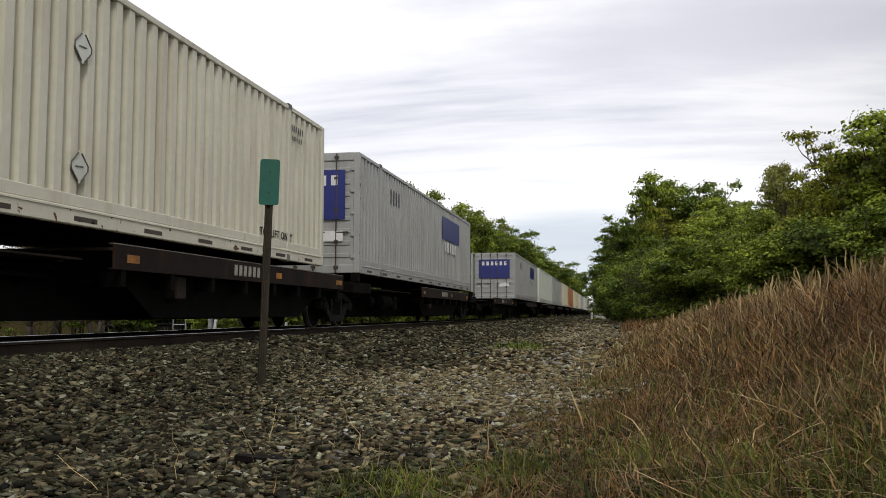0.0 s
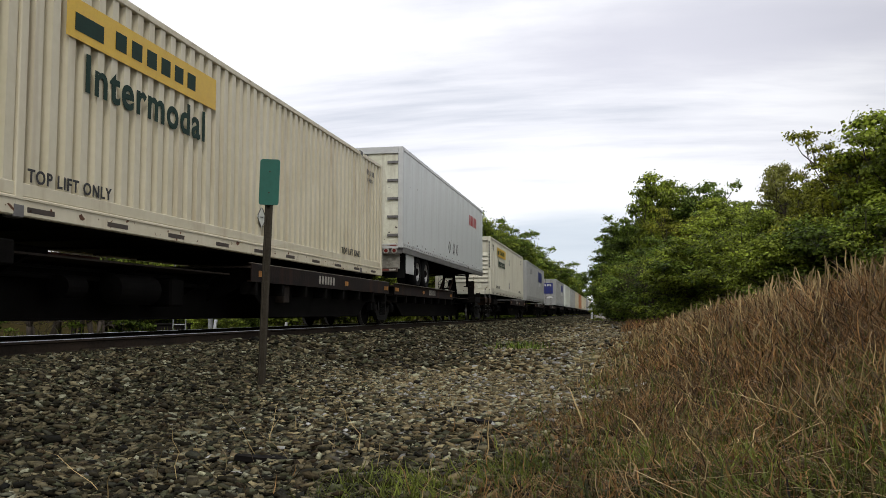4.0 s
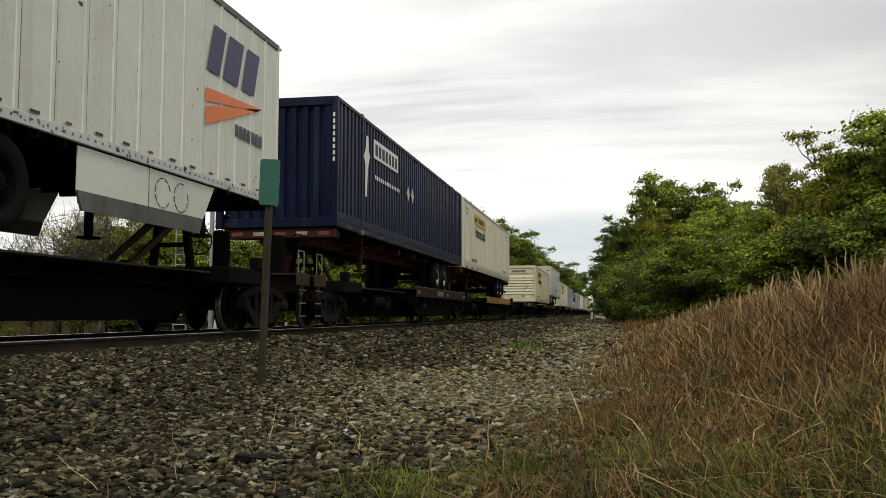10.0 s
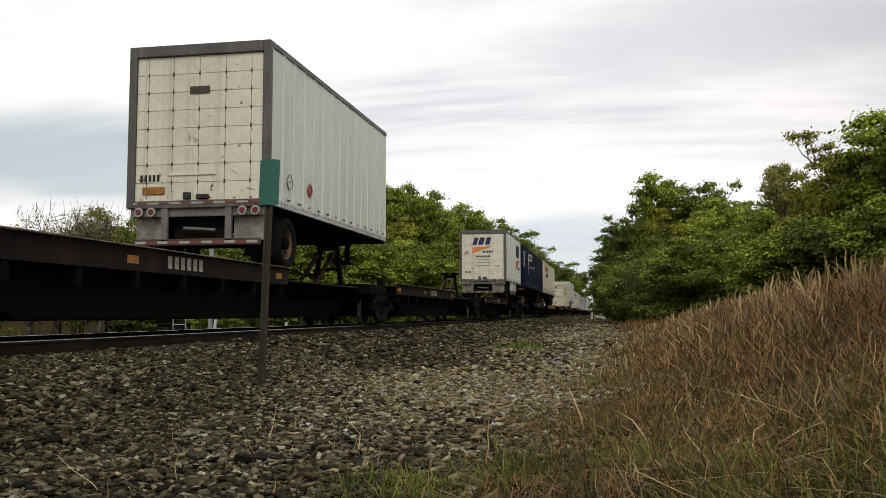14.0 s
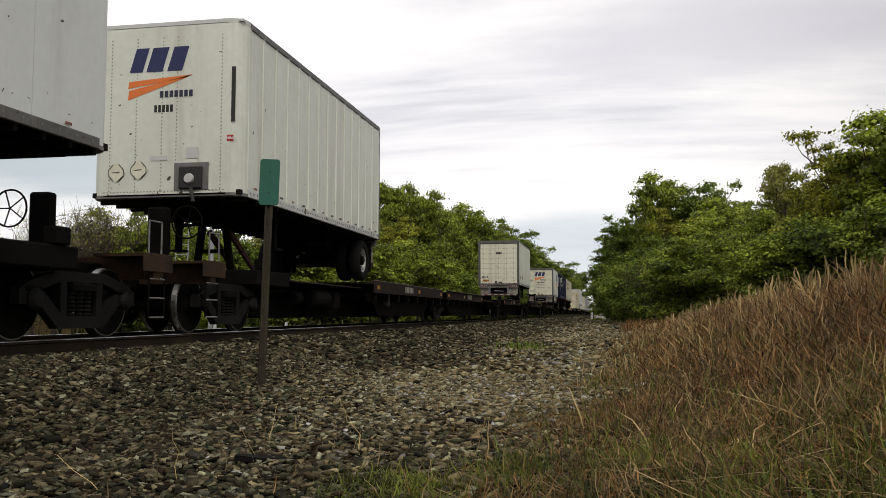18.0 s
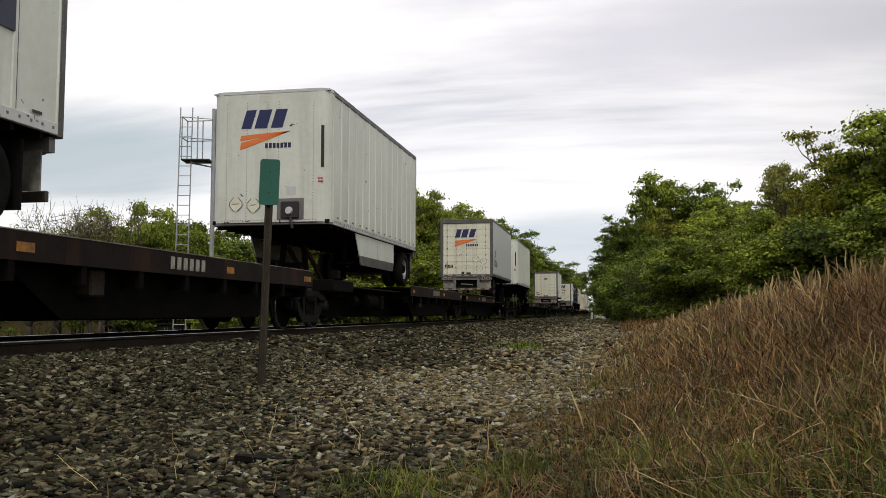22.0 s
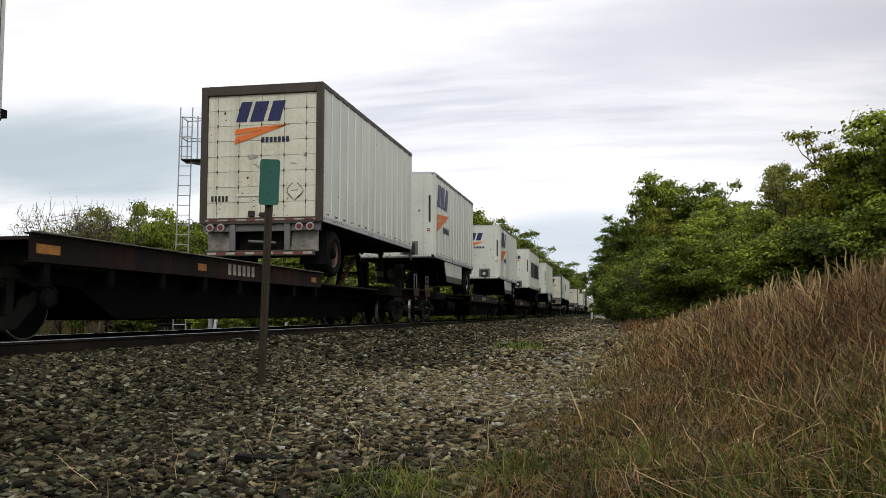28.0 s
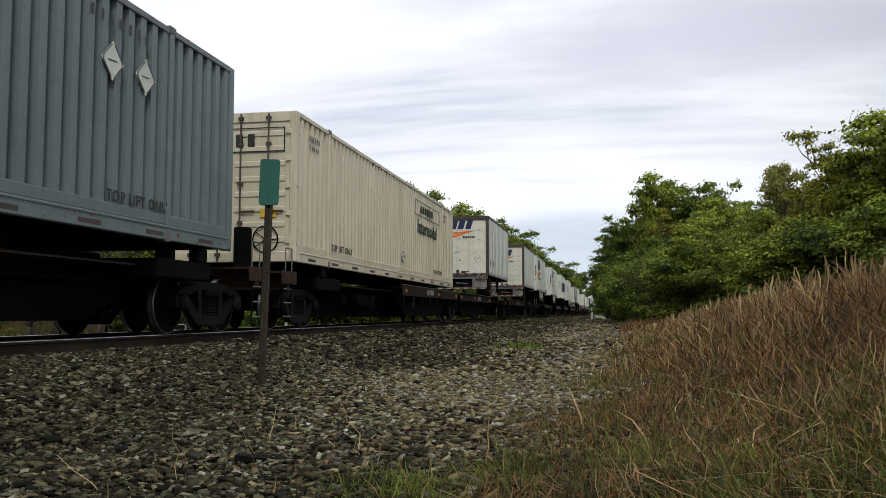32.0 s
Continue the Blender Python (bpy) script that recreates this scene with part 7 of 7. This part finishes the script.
def intermodal_marks(r, y0, y1, outline=False, top_lift=(2.1, 13.2), placard_y=None):
    """The yellow (or outlined) maker's panel, the word beneath it and the lifting notes."""
    za, zb = (2.06, 2.52)
    if outline:
        for a, b, c, d in ((y0, y1, zb - 0.025, zb), (y0, y1, za, za + 0.025), (y0, y0 + 0.03, za, zb), (y1 - 0.03, y1, za, zb)):
            side_plate_decal("panel_edge", "green_ink", y0 if a == y0 else a, b, c, d, r)
        bars(r, side_pose(y0 + 0.75, za + 0.12, 0.008), 6, 0.24, 0.22, "green_ink", 0.33, "name_bar")
    else:
        side_plate_decal("maker_panel", "yellow_sign", y0, y1, za, zb, r, "yellow maker's panel")
        bars(r, side_pose(y0 + 0.95, za + 0.12, 0.009), 6, 0.24, 0.22, "green_ink", 0.36, "name_bar")
        side_plate_decal("panel_flourish", "green_ink", y0 + 0.15, y0 + 0.7, za + 0.1, za + 0.3, r, proud=0.009)
    lettering("Intermodal", 0.60, M["green_ink"], r, side_pose(y0 + 0.35, za - 0.53, 0.006), "word", 1.12)
    for y in top_lift:
        lettering("TOP LIFT ONLY", 0.19, M["black_ink"], r, side_pose(y, 0.36, 0.006), "note", 1.15)
    for y in (1.0, 14.9):
        bars(r, side_pose(y - 0.3, 2.42, 0.006), 6, 0.05, 0.12, "black_ink", 0.11)
        bars(r, side_pose(y - 0.25, 2.25, 0.006), 5, 0.05, 0.09, "black_ink", 0.11)
    if placard_y:
        placard(r, placard_y, 0.65, 0.19)


def end_marks(r, H=2.87):
    """Maker's panel and figures on a ribbed or door end."""
    end_decal("maker_panel", "yellow_sign", -0.9, 0.2, 2.28, 2.6, r, "yellow maker's panel", y=0.06)
    bars(r, end_pose(-0.65, 2.36, 0.05), 6, 0.09, 0.15, "green_ink", 0.13, "name_bar")
    lettering("Intermodal", 0.2, M["green_ink"], r, end_pose(-0.8, 2.12, 0.06), "word")
    bars(r, end_pose(-0.75, 1.72, 0.06), 9, 0.05, 0.12, "black_ink", 0.1)
    for k in range(9):
        end_decal("figure_bar", "black_ink", W2 - 0.1, W2 - 0.04, 2.62 - 0.15 * k - 0.1, 2.62 - 0.15 * k, r, y=-0.002)


def far_copy(src, s, z):
    ob = copy_thing(src, Matrix())
    sits(ob, s, z)
    return ob


def make_loads():
    # cream container, yellow panel, ribbed nose towards the camera
    c1 = container("cream corrugated intermodal container with a yellow panel and green word", "pale_cream", length=16.5, near="ribs")
    intermodal_marks(c1, 2.65, 6.3, placard_y=8.1)
    end_marks(c1)
    placard(c1, 8.1, 2.0, 0.19)
    sits(c1, 0.42, 1.27)
    # grey container with blue panels
    c2 = container("pale grey corrugated container with a blue panel, doors at its end", "grey_box", length=16.65, near="doors")
    side_plate_decal("maker_panel", "blue_ink", 10.4, 13.9, 1.7, 2.5, c2, "blue maker's panel")
    bars(c2, side_pose(10.8, 1.27, 0.009), 5, 0.3, 0.35, "white_ink", 0.5, "name_bar")
    end_decal("maker_panel", "blue_ink", -0.95, 1.0, 1.27, 2.45, c2, "blue maker's panel", y=-0.024)
    bars(c2, end_pose(-0.75, 2.08, -0.028), 6, 0.16, 0.24, "white_ink", 0.28, "name_bar")
    bars(c2, side_pose(3.0, 2.0, 0.006), 4, 0.1, 0.4, "black_ink", 0.3)
    end_decal("label_plate", "white_ink", 0.35, 0.95, 0.75, 1.0, c2, y=-0.03)
    sits(c2, 19.5, 1.25)
    far_copy(c2, 54.0, 1.25)
    # smooth grey-white long trailer
    t1 = trailer("pale grey smooth-sided long trailer with swing doors", 16.2, 2.9, True, "smooth", "cool_white", "silver", "swing", tandem=True, panels=13)
    logo_blocks(t1, side_pose(12.05, 2.95, 0.006), [0.3] * 5, 0.42, "red_ink", 0.35, 0.0)
    for k, y in enumerate((7.4, 8.3, 9.0)):
        placard(t1, y, 1.65, 0.24, "silver")
    sits(t1, -18.35, DECK)
    # cream container in a well between trailers
    c3 = container("cream corrugated intermodal container with a ribbed frame end", "cream", length=16.08, near="ribs")
    intermodal_marks(c3, 2.65, 6.3, top_lift=(2.1, 12.6), placard_y=8.1)
    end_decal("maker_panel", "cream", -0.95, 0.95, 2.25, 2.6, c3, "cream name panel", y=0.03)
    bars(c3, end_pose(-0.55, 2.34, 0.026), 6, 0.13, 0.16, "black_ink", 0.19, "name_bar")
    sits(c3, -36.65, 1.27)
    # cream container on a red chassis
    ch1 = chassis("red-brown container chassis with white wheel discs")
    sits(ch1, -71.33, DECK)
    c4 = container("cream corrugated intermodal container on a chassis, yellow panel", "pale_cream", length=16.4, near="ribs")
    intermodal_marks(c4, 2.9, 6.5)
    end_decal("maker_panel", "yellow_sign", -0.9, 0.9, 2.2, 2.55, c4, "yellow maker's panel", y=0.06)
    sits(c4, -71.38, DECK + 1.09)
    # navy container on a red chassis
    ch2 = copy_thing(ch1, Matrix())
    sits(ch2, -87.9, DECK)
    c5 = container("navy blue corrugated container with a white name panel on a chassis", "navy", near="upright")
    side_plate_decal("name_panel", "white_ink", 2.95, 5.5, 2.02, 2.5, c5, "white name panel")
    mark = [(2.2, 0.95), (2.34, 0.95), (2.42, 1.6), (2.6, 2.0), (2.5, 2.1), (2.46, 2.45), (2.28, 2.45), (2.22, 2.1), (2.05, 1.9), (2.2, 1.75)]
    part("tall_mark", prism(mark, W2 + 0.004, W2 + 0.007, "x"), M["white_ink"], c5, "tall slim white mark")
    bars(c5, side_pose(3.1, 2.1, 0.009), 7, 0.24, 0.3, "navy", 0.34, "name_bar")
    bars(c5, side_pose(3.1, 1.5, 0.006), 14, 0.11, 0.1, "white_ink", 0.19, "word_bar")
    for k in (0, 1):
        placard(c5, 6.75 + 0.55 * k, 1.62, 0.22)
    for k in range(8):
        end_decal("figure_bar", "white_ink", W2 - 0.1, W2 - 0.05, 2.5 - 0.14 * k - 0.09, 2.5 - 0.14 * k, c5, y=-0.002)
    sits(c5, -88.0, DECK + 1.09)
    # short trailers
    k1 = trailer("white ribbed short trailer with a clean rear door and side skirt", 8.40, 2.9, True, "posts", "white", "trim", "plain", skirt=True, hub="steel")
    swoosh_logo(k1, end_pose(-0.62, 2.68, 0.045), 1.2)
    bars(k1, end_pose(-0.38, 2.44, 0.045), 6, 0.1, 0.1, "dark_blue_ink", 0.14)
    for k in range(3):
        end_decal("note_bar", "trim", -0.45 + 0.05 * k, 0.4, 2.28 - 0.16 * k, 2.31 - 0.16 * k, k1, y=0.047)
    swoosh_logo(k1, side_pose(5.3, 1.95, 0.013), 2.1)
    bars(k1, end_pose(-1.05, 1.55, 0.045), 5, 0.05, 0.1, "black_ink", 0.08)
    sits(k1, -99.60, DECK)
    l1 = trailer("worn white ribbed short trailer with a plain grey roller door", 8.25, 2.9, True, "posts", "white", "trim", "roller", hub="hub_brown")
    end_decal("oval_badge", "brown_trim", -0.18, 0.2, 3.1, 3.24, l1, "small brown badge", y=0.04)
    placard(l1, 1.0, 1.62, 0.17)
    placard(l1, 2.1, 1.62, 0.15, "red_ink")
    end_decal("amber_plate", "mark", -1.05, -0.62, 1.32, 1.45, l1, "amber marker plate", y=0.03)
    bars(l1, end_pose(-1.1, 1.55, 0.04), 5, 0.05, 0.12, "black_ink", 0.08)
    sits(l1, -134.75, DECK)
    b1 = trailer("white ribbed short trailer, rounded nose with coupling box", 8.50, 2.9, False, "posts", "white", "trim")
    swoosh_logo(b1, end_pose(-0.68, 2.72, -0.004), 1.15)
    bars(b1, end_pose(-0.2, 2.5, -0.004), 5, 0.05, 0.12, "black_ink", 0.07)
    warning(b1)
    end_placard(b1, -0.45, 1.55, 0.17)
    end_placard(b1, -0.85, 1.52, 0.17)
    sits(b1, -178.30, DECK)
    a1 = trailer("white smooth-sided short trailer with a worn roller door", 8.75, 2.9, True, "smooth", "cool_white", "trim", "roller", hub="hub_brown", panels=7)
    swoosh_logo(a1, end_pose(-0.62, 2.6, 0.04), 1.2)
    for x, z in ((0.58, 1.98), (0.98, 1.86), (0.76, 1.5)):
        end_placard(a1, x - 0.1, z, 0.2, y=0.035)
    for y, z in ((0.6, 1.85), (1.1, 1.8), (1.6, 1.75), (1.1, 2.28)):
        placard(a1, y, z, 0.2, "silver")
    bars(a1, end_pose(-1.1, 1.55, 0.04), 6, 0.05, 0.15, "black_ink", 0.07)
    sits(a1, -190.70, DECK)
    m1 = trailer("white ribbed short trailer with rounded nose and side skirt", 8.35, 2.9, False, "posts", "white", "trim", skirt=True)
    swoosh_logo(m1, end_pose(-0.68, 2.72, -0.004), 1.15)
    warning(m1)
    end_placard(m1, -0.75, 1.55, 0.18)
    end_placard(m1, -0.35, 1.52, 0.18)
    sits(m1, -216.75, DECK)
    r1 = trailer("white short trailer with a huge dark name across its side", 8.95, 2.9, False, "posts", "white", "trim", panels=12)
    logo_blocks(r1, side_pose(1.3, 2.0, 0.012), [0.76, 0.8, 0.82, 0.78, 1.05, 0.82, 0.8], 1.12, "dark_blue_ink", 0.2, 0.0)
    logo_blocks(r1, end_pose(-0.95, 3.25, -0.004), [0.19, 0.2, 0.2, 0.2, 0.26, 0.2, 0.2], 0.25, "dark_blue_ink", 0.14, 0.0)
    bars(r1, end_pose(-0.1, 3.08, -0.004), 6, 0.09, 0.12, "orange_ink", 0.12, "word_bar")
    part("number_strip", box(W2 + 0.003, W2 + 0.006, 0.42, 0.56, 2.15, 3.4), M["black_ink"], r1, "black strip of unreadable figures")
    sits(r1, -234.75, DECK)
    n1 = trailer("white ribbed short trailer with a large side emblem and skirt", 8.50, 2.9, False, "posts", "white", "trim", skirt=True)
    swoosh_logo(n1, end_pose(-0.68, 2.72, -0.004), 1.15)
    swoosh_logo(n1, side_pose(0.5, 2.02, 0.013), 2.2)
    warning(n1)
    end_placard(n1, -0.85, 1.55, 0.18)
    end_placard(n1, -0.4, 1.55, 0.2)
    sits(n1, -252.30, DECK)
    o1 = copy_thing(n1, Matrix())
    sits(o1, -270.3, DECK)
    i1 = trailer("white ribbed short trailer with a brown-framed worn roller door", 8.50, 2.9, True, "posts", "white", "brown_trim", "roller", hub="hub_brown")
    swoosh_logo(i1, end_pose(-0.6, 2.75, 0.04), 1.2)
    bars(i1, end_pose(-1.1, 1.55, 0.04), 5, 0.05, 0.12, "black_ink", 0.08)
    end_placard(i1, 0.75, 1.75, 0.2, y=0.035)
    sits(i1, -281.95, DECK)
    h1 = trailer("white ribbed short trailer with a plain white rear door", 8.65, 2.9, True, "posts", "white", "brown_trim", "plain", hub="hub_brown")
    swoosh_logo(h1, end_pose(-0.55, 2.88, 0.045), 1.2)
    end_placard(h1, 0.8, 1.9, 0.2, y=0.045)
    placard(h1, 0.75, 1.75, 0.2, "silver")
    placard(h1, 1.7, 1.7, 0.2, "silver")
    sits(h1, -299.95, DECK)
    # last cream container, doors towards the camera
    c6 = container("cream corrugated container with brown lock rods on its doors", "cream", length=16.62, near="doors")
    intermodal_marks(c6, 10.2, 14.0, outline=True, top_lift=(2.15, 13.0), placard_y=8.6)
    for a, b, c, d in ((-1.1, 1.1, 2.55, 2.57), (-1.1, 1.1, 2.1, 2.12), (-1.1, -1.08, 2.1, 2.57), (1.08, 1.1, 2.1, 2.57)):
        end_decal("panel_edge", "green_ink", a, b, c, d, c6, y=0.006)
    bars(c6, end_pose(-0.85, 2.2, 0.006), 6, 0.14, 0.25, "black_ink", 0.24, "name_bar")
    bars(c6, end_pose(0.62, 1.55, 0.006), 4, 0.06, 0.1, "black_ink", 0.09)
    bars(c6, end_pose(0.62, 1.38, 0.006), 5, 0.06, 0.1, "black_ink", 0.08)
    end_decal("label_plate", "trim", 0.62, 0.95, 1.1, 1.2, c6, y=0.006)
    end_decal("label_plate", "yellow_sign", 0.62, 0.95, 0.85, 1.0, c6, y=0.006)
    sits(c6, -326.45, 1.27)
    c7 = container("blue-grey corrugated container with diamond placards", "slate", near="ribs")
    for y in (12.75, 13.5):
        placard(c7, y, 2.02, 0.24)
    lettering("TOP LIFT ONLY", 0.19, M["black_ink"], c7, side_pose(12.7, 0.36, 0.006), "note", 1.15)
    bars(c7, side_pose(12.3, 2.45, 0.006), 7, 0.05, 0.13, "black_ink", 0.2)
    sits(c7, -345.4, 1.27)
    # the head of the train, far off
    far = {}
    for kind, mat in (("orange", "orange_box"), ("slate", "slate"), ("cream", "cream"), ("grey", "grey_box"), ("white", "white")):
        far[kind] = container(kind + " corrugated container far along the train", mat, near="ribs" if kind != "grey" else "upright", detail=False, group="containers at the head of the train")
    placed = set()
    for kind, s, z in (("white", 73.0, 1.27), ("grey", 91.5, 1.27), ("cream", 109.0, 1.27), ("orange", 126.0, 1.27), ("cream", 144.0, 1.27), ("cream", 163.0, 1.27), ("grey", 182.0, 1.27),
                       ("white", 200.0, 1.27), ("cream", 218.0, 1.27), ("slate", 234.5, 1.27), ("white", 254.0, 1.27), ("cream", 290.0, 1.27), ("grey", 307.0, 1.27),
                       ("cream", 325.0, 1.27), ("white", 346.0, 1.27), ("slate", 363.0, 1.27), ("cream", 397.0, 1.27), ("cream", 414.0, 1.27)):
        ob = far[kind] if kind not in placed else copy_thing(far[kind], Matrix())
        placed.add(kind)
        sits(ob, s, z)


def warning(r):
    end_decal("warning_label", "red_ink", W2 - 0.42, W2 - 0.14, 1.98, 2.08, r, "red warning label", y=0.004)
    lettering("WARNING", 0.06, M["white_ink"], r, end_pose(W2 - 0.4, 2.01, 0.0), "word")


make_loads()


# ------------------------------------------------------------------ what moves
def motions():
    for ob, s, z, turned in TRAIN:
        walk(ob, [(t, pose(TRACK_X, s + run(t), z, 0, 0, 180 if turned else 0)) for t in range(33)])
    for ob, y, z in WHEELSETS:
        spin_rows(ob, y, z)


motions()
